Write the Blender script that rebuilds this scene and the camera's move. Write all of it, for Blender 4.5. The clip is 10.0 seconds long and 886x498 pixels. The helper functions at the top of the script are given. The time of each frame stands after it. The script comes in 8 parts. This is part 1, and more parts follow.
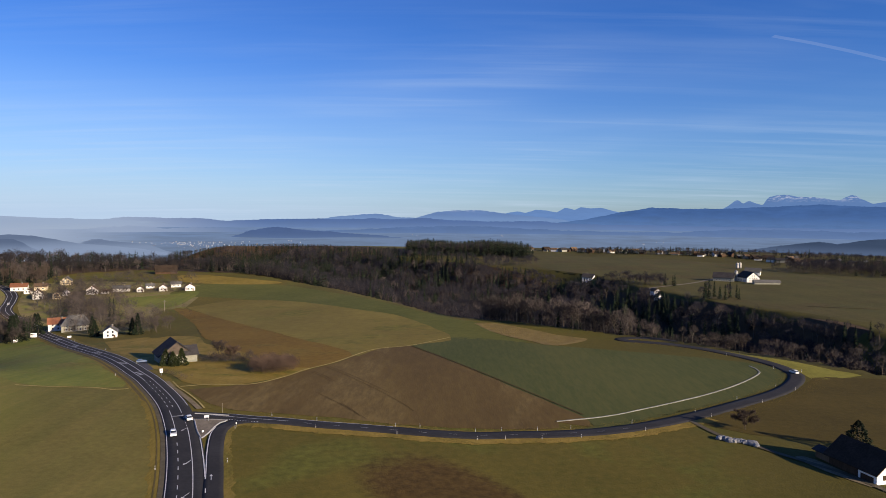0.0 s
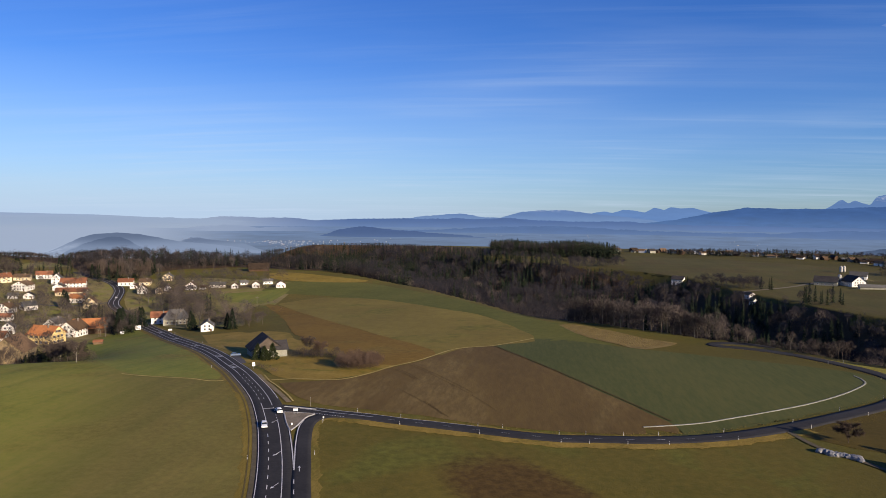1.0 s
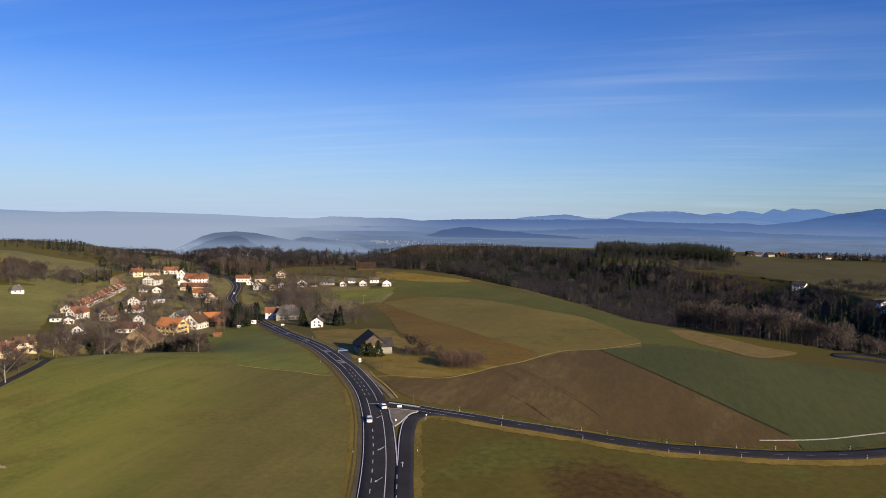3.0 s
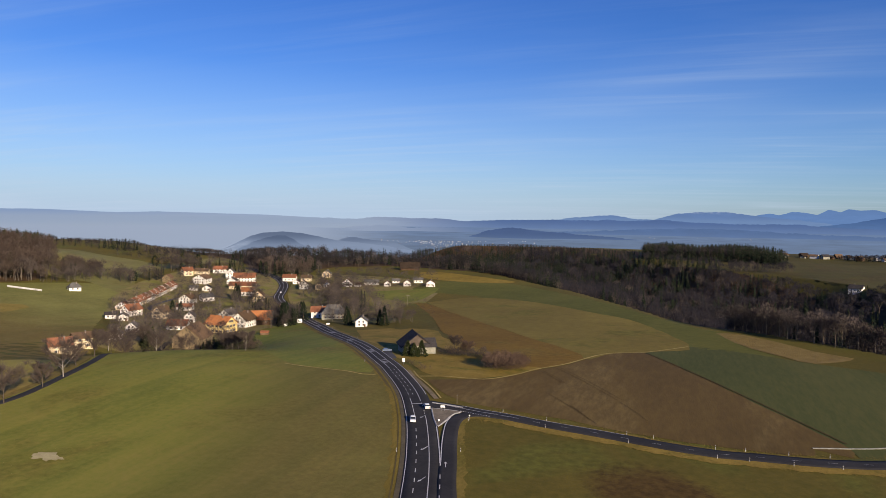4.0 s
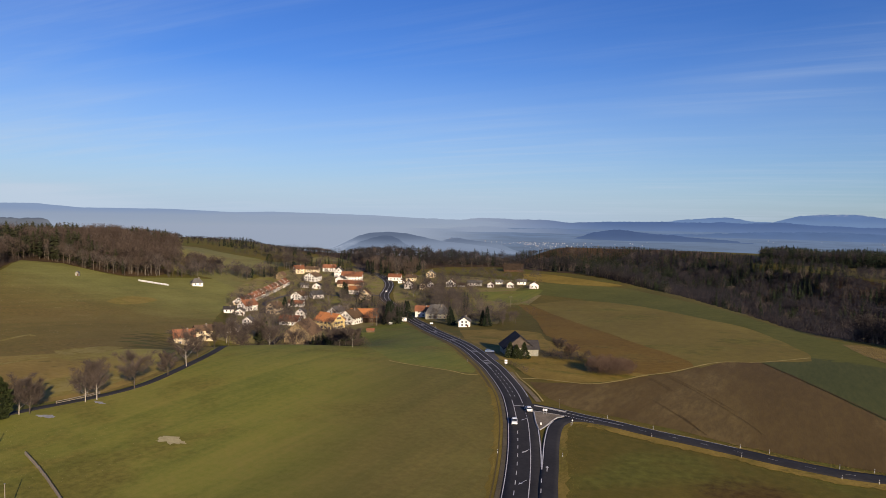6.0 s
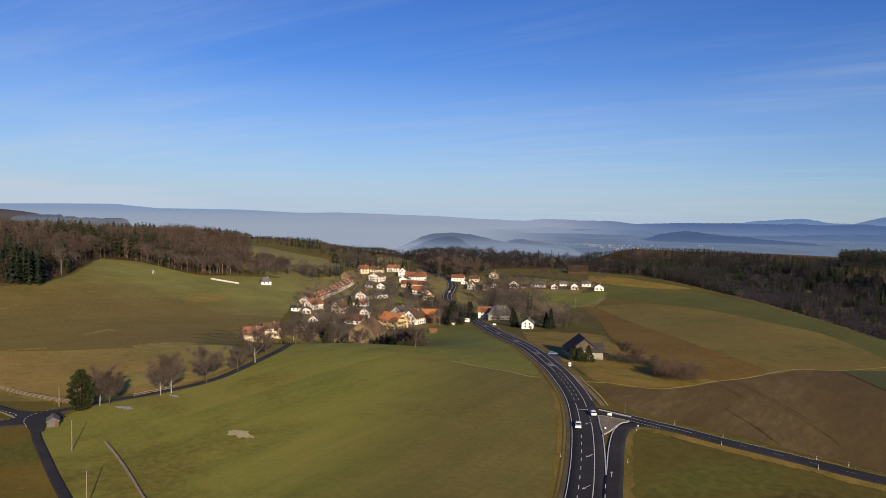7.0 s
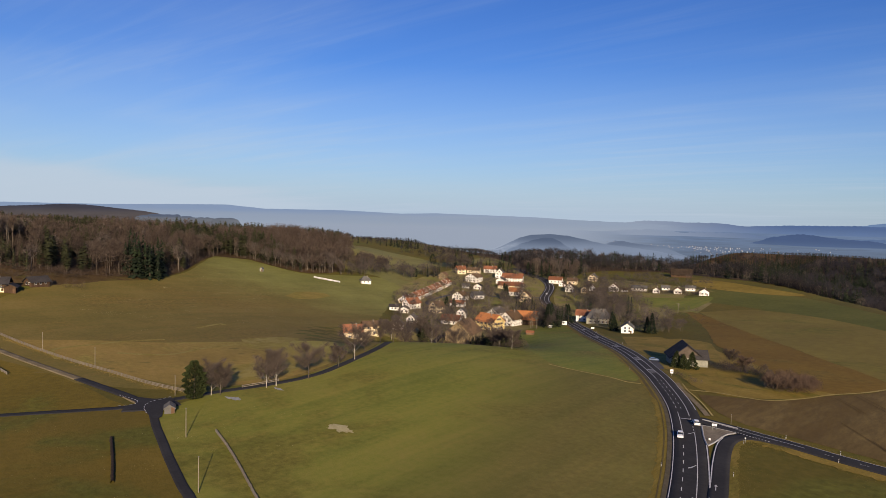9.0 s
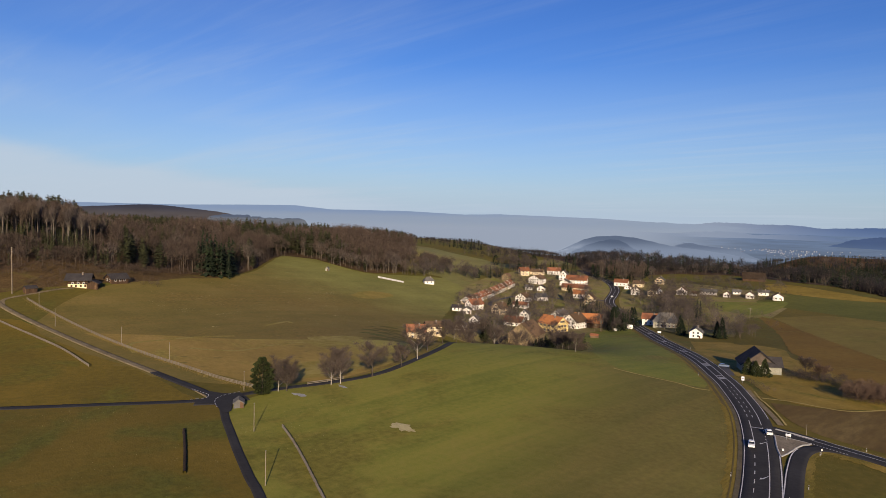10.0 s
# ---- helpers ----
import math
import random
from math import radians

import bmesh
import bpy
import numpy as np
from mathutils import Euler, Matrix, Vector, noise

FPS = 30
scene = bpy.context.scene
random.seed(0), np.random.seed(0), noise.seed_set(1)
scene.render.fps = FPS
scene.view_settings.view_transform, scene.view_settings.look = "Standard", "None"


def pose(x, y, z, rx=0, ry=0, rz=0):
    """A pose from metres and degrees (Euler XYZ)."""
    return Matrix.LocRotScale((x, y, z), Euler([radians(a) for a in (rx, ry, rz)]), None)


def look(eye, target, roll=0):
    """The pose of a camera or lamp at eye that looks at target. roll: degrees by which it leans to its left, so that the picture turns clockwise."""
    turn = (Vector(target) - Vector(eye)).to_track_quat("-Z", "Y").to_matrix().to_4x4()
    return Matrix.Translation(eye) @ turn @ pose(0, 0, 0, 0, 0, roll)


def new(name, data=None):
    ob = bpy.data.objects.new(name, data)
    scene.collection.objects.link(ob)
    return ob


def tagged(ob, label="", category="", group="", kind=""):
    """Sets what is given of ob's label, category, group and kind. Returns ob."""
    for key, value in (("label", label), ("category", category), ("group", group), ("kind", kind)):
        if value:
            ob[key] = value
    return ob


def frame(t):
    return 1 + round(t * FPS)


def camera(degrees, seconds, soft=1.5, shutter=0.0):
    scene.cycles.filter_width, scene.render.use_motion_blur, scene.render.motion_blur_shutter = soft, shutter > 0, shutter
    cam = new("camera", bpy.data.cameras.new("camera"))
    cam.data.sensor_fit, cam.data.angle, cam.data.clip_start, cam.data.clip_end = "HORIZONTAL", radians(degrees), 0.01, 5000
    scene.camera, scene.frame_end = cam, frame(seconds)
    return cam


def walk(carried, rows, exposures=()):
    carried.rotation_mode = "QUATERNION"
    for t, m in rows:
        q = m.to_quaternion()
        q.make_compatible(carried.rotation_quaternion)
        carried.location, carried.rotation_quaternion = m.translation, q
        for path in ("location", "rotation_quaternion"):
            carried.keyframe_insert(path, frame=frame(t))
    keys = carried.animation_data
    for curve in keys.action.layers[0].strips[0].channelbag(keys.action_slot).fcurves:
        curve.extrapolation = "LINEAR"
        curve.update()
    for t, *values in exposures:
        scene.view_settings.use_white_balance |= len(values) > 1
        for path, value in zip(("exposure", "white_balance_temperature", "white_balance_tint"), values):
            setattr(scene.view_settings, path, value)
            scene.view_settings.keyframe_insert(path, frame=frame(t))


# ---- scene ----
cam = camera(64.18, 10.0, soft=0.85)
EYE = (0.0, 0.0, 65.0)
TURNS = (  # seconds, yaw, pitch, roll
    (0.0, -0.000, -2.750, 0.500),
    (0.5, 2.921, -2.771, 0.540),
    (1.0, 6.806, -2.820, 0.592),
    (1.5, 9.672, -2.827, 0.645),
    (2.0, 11.710, -2.857, 0.676),
    (2.5, 13.457, -2.863, 0.727),
    (2.7, 14.171, -2.864, 0.741),
    (3.8, 18.008, -2.867, 0.821),
    (4.0, 18.775, -2.868, 0.836),
    (4.5, 20.569, -2.875, 0.868),
    (5.0, 22.331, -2.875, 0.972),
    (5.5, 24.551, -2.884, 1.041),
    (6.0, 27.170, -2.916, 1.075),
    (6.2, 28.363, -2.922, 1.087),
    (7.3, 33.049, -2.957, 1.150),
    (7.5, 33.256, -2.964, 1.162),
    (8.0, 34.053, -2.935, 1.223),
    (8.5, 36.876, -2.958, 1.263),
    (9.0, 40.177, -3.024, 1.304),
    (9.5, 43.893, -3.106, 1.406),
    (10.0, 45.299, -3.071, 1.439),
)
PATH = []
for t, yaw, pitch, roll in TURNS:
    a, b = radians(yaw), radians(pitch)
    ahead = Vector((-math.sin(a) * math.cos(b), math.cos(a) * math.cos(b), math.sin(b)))
    PATH.append((t, look(EYE, Vector(EYE) + ahead * 100, roll)))
walk(cam, PATH, exposures=((0.0, 0.80, 6450, 10), (5.0, 0.64, 6650, 10), (10.0, 0.56, 6900, 10)))
SKY_TINT = [(0.0, (0.43, 0.585, 0.89)), (0.2, (0.228, 0.455, 0.90)), (0.36, (0.173, 0.405, 0.90))]
SKY_HAZE, SKY_CLOUD, SKY_STRENGTH, SUN_STRENGTH = (3.35, 4.3, 5.75), (3.9, 4.7, 5.8), 0.087, 5.0

# ---- world, sun ----
SUN_AZ, SUN_EL = radians(129), radians(17.7)
world = bpy.data.worlds.new("winter_sky")
scene.world = world
world.use_nodes = True


def node(tree, kind, **props):
    """A node; inputs by name with spaces as underscores or as i0, i1 for positions."""
    n = tree.nodes.new(kind)
    for key, value in props.items():
        if key[0] == "i" and key[1:].isdigit():
            socket = n.inputs[int(key[1:])]
        elif key.replace("_", " ").title() in n.inputs:
            socket = n.inputs[key.replace("_", " ").title()]
        elif key.replace("_", " ") in n.inputs:
            socket = n.inputs[key.replace("_", " ")]
        else:
            setattr(n, key, value)
            continue
        if isinstance(value, bpy.types.NodeSocket):
            tree.links.new(value, socket)
        else:
            socket.default_value = value
    return n


def ramp(tree, fac, stops):
    n = tree.nodes.new("ShaderNodeValToRGB")
    e = n.color_ramp.elements
    while len(e) < len(stops):
        e.new(0.5)
    for el, (p, c) in zip(e, stops):
        el.position, el.color = p, (*c, 1) if len(c) == 3 else c
    tree.links.new(fac, n.inputs[0])
    return n.outputs[0]


def mix(tree, fac, a, b, blend="MIX"):
    n = node(tree, "ShaderNodeMix", data_type="RGBA", blend_type=blend)
    for k, v in ((0, fac), (6, a), (7, b)):
        if isinstance(v, bpy.types.NodeSocket):
            tree.links.new(v, n.inputs[k])
        else:
            n.inputs[k].default_value = v if k == 0 else (*v, 1)
    return n.outputs[2]


def math_node(tree, op, a, b=0.0, c=0.0):
    return node(tree, "ShaderNodeMath", operation=op, i0=a, i1=b, i2=c).outputs[0]


wt = world.node_tree
wt.nodes.clear()
sky = node(wt, "ShaderNodeTexSky", sky_type="NISHITA", sun_disc=False, sun_elevation=SUN_EL, sun_rotation=SUN_AZ,
           altitude=700.0, air_density=1.0, dust_density=0.6, ozone_density=2.2)
# thin high cirrus, drawn out along the wind, laid on a plane overhead
way = node(wt, "ShaderNodeTexCoord").outputs["Generated"]
xyz = node(wt, "ShaderNodeSeparateXYZ", i0=way)
up = math_node(wt, "MAXIMUM", math_node(wt, "ADD", xyz.outputs[2], 0.06), 0.03)
flat = node(wt, "ShaderNodeCombineXYZ", i0=math_node(wt, "DIVIDE", xyz.outputs[0], up), i1=math_node(wt, "DIVIDE", xyz.outputs[1], up)).outputs[0]
bent = node(wt, "ShaderNodeMapping", i0=flat, i2=(0, 0, radians(28)), i3=(0.30, 1.0, 1.0)).outputs[0]
veil = node(wt, "ShaderNodeTexNoise", Vector=bent, Scale=0.75, Detail=5.0, Roughness=0.55, Distortion=0.4).outputs[0]
wind = node(wt, "ShaderNodeMapping", i0=flat, i2=(0, 0, radians(20)), i3=(0.13, 1.2, 1.0)).outputs[0]
streak = node(wt, "ShaderNodeTexNoise", Vector=wind, Scale=2.6, Detail=6.0, Roughness=0.62, Distortion=0.5).outputs[0]
high = ramp(wt, veil, [(0.44, (0, 0, 0)), (0.78, (1, 1, 1))])
fine = ramp(wt, streak, [(0.46, (0, 0, 0)), (0.80, (1, 1, 1))])
low = ramp(wt, xyz.outputs[2], [(0.0, (1, 1, 1)), (0.10, (0.75, 0.75, 0.75)), (0.42, (0.16, 0.16, 0.16))])
patch = ramp(wt, node(wt, "ShaderNodeTexNoise", Vector=flat, Scale=0.42, Detail=2.0).outputs[0], [(0.38, (0.15, 0.15, 0.15)), (0.62, (1, 1, 1))])
cirrus = math_node(wt, "MULTIPLY", math_node(wt, "ADD", math_node(wt, "MULTIPLY", high, 0.42), math_node(wt, "MULTIPLY", fine, 0.36)), math_node(wt, "MULTIPLY", low, patch))
haze = ramp(wt, xyz.outputs[2], [(0.0, (0.55, 0.55, 0.55)), (0.06, (0.28, 0.28, 0.28)), (0.2, (0.03, 0.03, 0.03)), (0.4, (0, 0, 0))])
tint = mix(wt, 1.0, sky.outputs[0], ramp(wt, xyz.outputs[2], SKY_TINT), "MULTIPLY")
bearing = math_node(wt, "ARCTAN2", math_node(wt, "MULTIPLY", xyz.outputs[0], -1.0), xyz.outputs[1])
mist = node(wt, "ShaderNodeMapRange", Value=bearing, From_Min=-0.45, From_Max=0.5, To_Min=0.18, To_Max=1.45, interpolation_type="SMOOTHSTEP").outputs[0]
hazy = mix(wt, math_node(wt, "MULTIPLY", haze, mist), tint, SKY_HAZE)
# a low sheet of thin cloud rising to the west
edge = math_node(wt, "ADD", math_node(wt, "MULTIPLY", math_node(wt, "SUBTRACT", bearing, 0.90), 0.115), 0.023)
edge = math_node(wt, "ADD", edge, math_node(wt, "MULTIPLY", math_node(wt, "SUBTRACT", veil, 0.5), 0.04))
under = node(wt, "ShaderNodeMapRange", Value=math_node(wt, "SUBTRACT", edge, xyz.outputs[2]), From_Min=-0.004, From_Max=0.022, interpolation_type="SMOOTHSTEP").outputs[0]
west = node(wt, "ShaderNodeMapRange", Value=bearing, From_Min=0.72, From_Max=1.0, interpolation_type="SMOOTHSTEP").outputs[0]
sheet = math_node(wt, "MULTIPLY", math_node(wt, "MULTIPLY", under, west), 0.72)
clouded = mix(wt, sheet, mix(wt, cirrus, hazy, SKY_CLOUD), SKY_CLOUD)
back = node(wt, "ShaderNodeBackground", Color=clouded, Strength=SKY_STRENGTH)
wt.links.new(back.outputs[0], node(wt, "ShaderNodeOutputWorld").inputs[0])

sun_data = bpy.data.lights.new("sun", "SUN")
sun_data.energy, sun_data.angle, sun_data.color = SUN_STRENGTH, radians(0.53), (1.0, 0.81, 0.585)
sun = new("sun", sun_data)
sun.matrix_world = look((300 * math.sin(SUN_AZ), 300 * math.cos(SUN_AZ), 300 * math.tan(SUN_EL)), (0, 0, 0))

# ---- materials ----
def material(name, colors, scale=1.0, fine=8.0, rough=0.9, bump=0.3, bump_size=None, metal=0.0, spread=0.5, stretch=(1, 1, 1), turn=0.0, per_object=0.0,
             island=0.0, spec=0.12, patch=None, drift=None, stain=None, mow=None):
    """A surface of two or three tones, mottled at two sizes (metres) in world space."""
    m = bpy.data.materials.new(name)
    m.use_nodes = True
    t = m.node_tree
    t.nodes.clear()
    pos = node(t, "ShaderNodeNewGeometry").outputs["Position"]
    pos = node(t, "ShaderNodeMapping", i0=pos, i2=(0, 0, radians(turn)), i3=stretch).outputs[0]
    a = node(t, "ShaderNodeTexNoise", Vector=pos, Scale=1.0 / scale, Detail=4.0, Roughness=0.6).outputs[0]
    b = node(t, "ShaderNodeTexNoise", Vector=pos, Scale=1.0 / fine, Detail=5.0, Roughness=0.65).outputs[0]
    f = math_node(t, "ADD", math_node(t, "MULTIPLY", a, 0.55), math_node(t, "MULTIPLY", b, 0.45))
    lo, hi = 0.5 - 0.25 * spread, 0.5 + 0.25 * spread
    stops = [(lo + (hi - lo) * k / max(1, len(colors) - 1), c) for k, c in enumerate(colors)]
    col = ramp(t, f, stops)
    if patch:
        # broad drifts of a second tone: (colour, size in metres, share)
        big = node(t, "ShaderNodeTexNoise", Vector=pos, Scale=1.0 / patch[1], Detail=5.0, Roughness=0.62, Distortion=0.6).outputs[0]
        k = node(t, "ShaderNodeMapRange", Value=big, From_Min=0.62 - 0.3 * patch[2], From_Max=0.78 - 0.3 * patch[2], interpolation_type="SMOOTHSTEP").outputs[0]
        speck = node(t, "ShaderNodeMapRange", Value=b, From_Min=0.35, From_Max=0.65, To_Min=0.75, To_Max=1.25).outputs[0]
        col = mix(t, math_node(t, "MULTIPLY", k, 0.8), col, node(t, "ShaderNodeHueSaturation", Value=speck, Color=(*patch[0], 1)).outputs[0])
    if drift:
        # a slow change of tone across the land: (colour, direction, from, to, unevenness)
        dot = node(t, "ShaderNodeVectorMath", operation="DOT_PRODUCT", i0=node(t, "ShaderNodeNewGeometry").outputs["Position"], i1=drift[1]).outputs["Value"]
        along = math_node(t, "ADD", dot, math_node(t, "MULTIPLY", math_node(t, "SUBTRACT", f, 0.5), drift[4]))
        k = node(t, "ShaderNodeMapRange", Value=along, From_Min=drift[2], From_Max=drift[3], interpolation_type="SMOOTHSTEP").outputs[0]
        speck = node(t, "ShaderNodeMapRange", Value=f, From_Min=0.35, From_Max=0.65, To_Min=0.75, To_Max=1.25).outputs[0]
        col = mix(t, k, col, node(t, "ShaderNodeHueSaturation", Value=speck, Color=(*drift[0], 1)).outputs[0])
    if stain:
        # one broad stain of thin grass: (colour, centre, long axis, half length, half width)
        sx, sy = stain[2]
        off = node(t, "ShaderNodeVectorMath", operation="SUBTRACT", i0=node(t, "ShaderNodeNewGeometry").outputs["Position"], i1=(*stain[1], 0)).outputs[0]
        u = node(t, "ShaderNodeVectorMath", operation="DOT_PRODUCT", i0=off, i1=(sx / stain[3], sy / stain[3], 0)).outputs["Value"]
        v = node(t, "ShaderNodeVectorMath", operation="DOT_PRODUCT", i0=off, i1=(-sy / stain[4], sx / stain[4], 0)).outputs["Value"]
        d = math_node(t, "ADD", math_node(t, "ADD", math_node(t, "POWER", math_node(t, "ABSOLUTE", u), 3.0), math_node(t, "POWER", math_node(t, "ABSOLUTE", v), 3.0)), math_node(t, "MULTIPLY", math_node(t, "SUBTRACT", b, 0.5), 0.9))
        k = node(t, "ShaderNodeMapRange", Value=d, From_Min=1.3, From_Max=0.35, interpolation_type="SMOOTHSTEP").outputs[0]
        speck = node(t, "ShaderNodeMapRange", Value=b, From_Min=0.35, From_Max=0.65, To_Min=0.75, To_Max=1.25).outputs[0]
        col = mix(t, k, col, node(t, "ShaderNodeHueSaturation", Value=speck, Color=(*stain[0], 1)).outputs[0])
    if mow:
        # faint uneven streaks left by mowing: (direction x, y across them, metres from streak to streak, strength)
        across = node(t, "ShaderNodeMapping", i0=node(t, "ShaderNodeNewGeometry").outputs["Position"], i2=(0, 0, -math.atan2(mow[1], mow[0])), i3=(1.0 / mow[2], 0.06 / mow[2], 0.0)).outputs[0]
        streak = node(t, "ShaderNodeTexNoise", Vector=across, Scale=1.0, Detail=5.0, Roughness=0.62, Distortion=0.3).outputs[0]
        v = node(t, "ShaderNodeMapRange", Value=streak, From_Min=0.3, From_Max=0.7, To_Min=1 - mow[3], To_Max=1 + mow[3]).outputs[0]
        h = node(t, "ShaderNodeMapRange", Value=streak, From_Min=0.3, From_Max=0.7, To_Min=0.5 + 0.08 * mow[3], To_Max=0.5 - 0.08 * mow[3]).outputs[0]
        col = node(t, "ShaderNodeHueSaturation", Hue=h, Value=v, Color=col).outputs[0]
    if per_object or island:
        r = node(t, "ShaderNodeObjectInfo").outputs["Random"] if per_object else node(t, "ShaderNodeNewGeometry").outputs["Random Per Island"]
        k = max(per_object, island)
        v = node(t, "ShaderNodeMapRange", Value=r, To_Min=1 - k, To_Max=1 + k).outputs[0]
        col = node(t, "ShaderNodeHueSaturation", Value=v, Color=col).outputs[0]
    s = node(t, "ShaderNodeBsdfPrincipled", Base_Color=col, Roughness=rough, Metallic=metal)
    s.inputs["Specular IOR Level"].default_value = spec
    if bump:
        h = node(t, "ShaderNodeTexNoise", Vector=pos, Scale=1.0 / (bump_size or fine * 0.4), Detail=3.0).outputs[0]
        bn = node(t, "ShaderNodeBump", Strength=bump, Distance=(bump_size or fine * 0.4) * 0.3, Height=h)
        t.links.new(bn.outputs[0], s.inputs["Normal"])
    t.links.new(s.outputs[0], node(t, "ShaderNodeOutputMaterial").inputs[0])
    return m


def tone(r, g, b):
    """A colour of the far air, haze included, from 0 to 255 a channel, as emitted light."""
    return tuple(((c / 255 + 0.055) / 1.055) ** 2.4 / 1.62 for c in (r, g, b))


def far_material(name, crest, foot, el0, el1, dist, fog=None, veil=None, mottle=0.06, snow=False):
    """Distance seen through miles of air: a plain backdrop that glows, the haze painted into its colour, paler towards
    its foot. el0, el1: degrees over the eye at which the foot's and the crest's colours are reached. fog: bearings
    between which it sinks into the fog, and how far. veil: bearings between which it thins out."""
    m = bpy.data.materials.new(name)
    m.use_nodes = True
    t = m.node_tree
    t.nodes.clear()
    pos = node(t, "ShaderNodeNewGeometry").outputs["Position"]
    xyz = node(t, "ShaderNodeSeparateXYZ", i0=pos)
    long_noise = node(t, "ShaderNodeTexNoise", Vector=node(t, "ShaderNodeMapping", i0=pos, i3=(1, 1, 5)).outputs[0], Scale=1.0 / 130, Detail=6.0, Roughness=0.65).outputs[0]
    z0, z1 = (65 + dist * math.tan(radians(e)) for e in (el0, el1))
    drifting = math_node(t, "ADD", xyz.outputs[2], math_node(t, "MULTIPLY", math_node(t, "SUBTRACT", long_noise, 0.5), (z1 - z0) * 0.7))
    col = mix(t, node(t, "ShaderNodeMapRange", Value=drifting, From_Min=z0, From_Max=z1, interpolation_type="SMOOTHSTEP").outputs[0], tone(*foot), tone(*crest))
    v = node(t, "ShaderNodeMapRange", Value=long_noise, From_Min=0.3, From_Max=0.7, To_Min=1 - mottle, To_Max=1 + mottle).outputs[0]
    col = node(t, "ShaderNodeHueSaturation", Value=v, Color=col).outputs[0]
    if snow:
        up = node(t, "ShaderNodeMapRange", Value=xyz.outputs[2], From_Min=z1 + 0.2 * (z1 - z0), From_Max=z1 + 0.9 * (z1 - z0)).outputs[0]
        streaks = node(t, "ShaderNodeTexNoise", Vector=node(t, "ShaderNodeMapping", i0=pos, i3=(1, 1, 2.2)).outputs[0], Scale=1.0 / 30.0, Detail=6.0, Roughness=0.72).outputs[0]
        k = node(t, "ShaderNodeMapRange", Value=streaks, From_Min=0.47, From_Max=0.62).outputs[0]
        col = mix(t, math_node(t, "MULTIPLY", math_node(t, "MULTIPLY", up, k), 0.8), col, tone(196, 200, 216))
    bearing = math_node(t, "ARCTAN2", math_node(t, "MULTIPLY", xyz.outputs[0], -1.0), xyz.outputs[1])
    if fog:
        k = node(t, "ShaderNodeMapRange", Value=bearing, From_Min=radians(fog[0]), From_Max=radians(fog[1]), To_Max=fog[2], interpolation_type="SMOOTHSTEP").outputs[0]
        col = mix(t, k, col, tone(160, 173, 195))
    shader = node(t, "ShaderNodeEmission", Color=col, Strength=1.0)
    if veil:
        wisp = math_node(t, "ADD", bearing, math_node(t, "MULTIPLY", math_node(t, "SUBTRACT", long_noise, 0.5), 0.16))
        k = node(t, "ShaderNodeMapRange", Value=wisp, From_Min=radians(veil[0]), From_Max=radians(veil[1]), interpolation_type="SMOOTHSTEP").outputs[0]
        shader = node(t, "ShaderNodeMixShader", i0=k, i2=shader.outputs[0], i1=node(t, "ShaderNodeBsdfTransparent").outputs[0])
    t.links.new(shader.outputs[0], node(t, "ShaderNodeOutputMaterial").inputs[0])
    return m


# drift: grass darkened eastwards, the view's darker corner put into its colour
GRASS = material("winter_meadow_grass", [(0.073, 0.066, 0.011), (0.104, 0.084, 0.016), (0.141, 0.106, 0.019)], 90, 2.4, bump=0.5, bump_size=0.6, spread=0.6, patch=((0.093, 0.096, 0.017), 45, 0.5), drift=((0.072, 0.062, 0.013), (1, 0, 0), 45, 115, 60.0), stain=((0.074, 0.046, 0.012), (8, 150), (0.555, -0.832), 42, 16))
GRASS_LUSH = material("lush_hill_grass", [(0.122, 0.134, 0.021), (0.169, 0.169, 0.031), (0.213, 0.189, 0.043)], 45, 1.8, bump=0.55, bump_size=0.45, spread=0.7, patch=((0.127, 0.113, 0.022), 60, 0.55), drift=((0.125, 0.107, 0.029), (0.93, 0.35, 0), -80, -30, 60.0), mow=(0.83, 0.55, 7.0, 0.16))
GRASS_BACK = material("deep_green_meadow_grass", [(0.100, 0.115, 0.021), (0.133, 0.147, 0.028), (0.169, 0.169, 0.036)], 40, 2.0, bump=0.6, bump_size=0.7, spread=0.6, patch=((0.143, 0.123, 0.030), 35, 0.35), mow=(0.83, 0.55, 6.0, 0.12))
DRY = material("dry_verge_grass", [(0.155, 0.112, 0.024), (0.225, 0.158, 0.034), (0.30, 0.212, 0.05)], 7, 0.9, bump=0.6, bump_size=0.4, spread=0.7, patch=((0.135, 0.108, 0.02), 10, 0.45))
OLIVE = material("brownish_pasture", [(0.103, 0.076, 0.011), (0.141, 0.103, 0.014), (0.186, 0.126, 0.018)], 60, 2.2, bump=0.5, bump_size=0.6, spread=0.6, patch=((0.106, 0.101, 0.015), 48, 0.45))
PLOUGHED = material("ploughed_soil", [(0.079, 0.053, 0.018), (0.099, 0.066, 0.022), (0.121, 0.083, 0.026)], 50, 2.0, bump=0.35, bump_size=0.5, spread=0.5, stretch=(1, 0.25, 1), turn=35, patch=((0.137, 0.098, 0.036), 34, 0.4))
RUST = material("rust_brown_field", [(0.125, 0.076, 0.013), (0.154, 0.095, 0.017), (0.189, 0.121, 0.022)], 60, 3, bump=0.4, bump_size=0.7, spread=0.5, patch=((0.147, 0.104, 0.022), 40, 0.4))
TANF = material("tan_fallow_field", [(0.136, 0.105, 0.024), (0.163, 0.128, 0.029), (0.194, 0.153, 0.034)], 70, 5, bump=0.4, bump_size=0.9, spread=0.5, patch=((0.126, 0.114, 0.021), 60, 0.4))
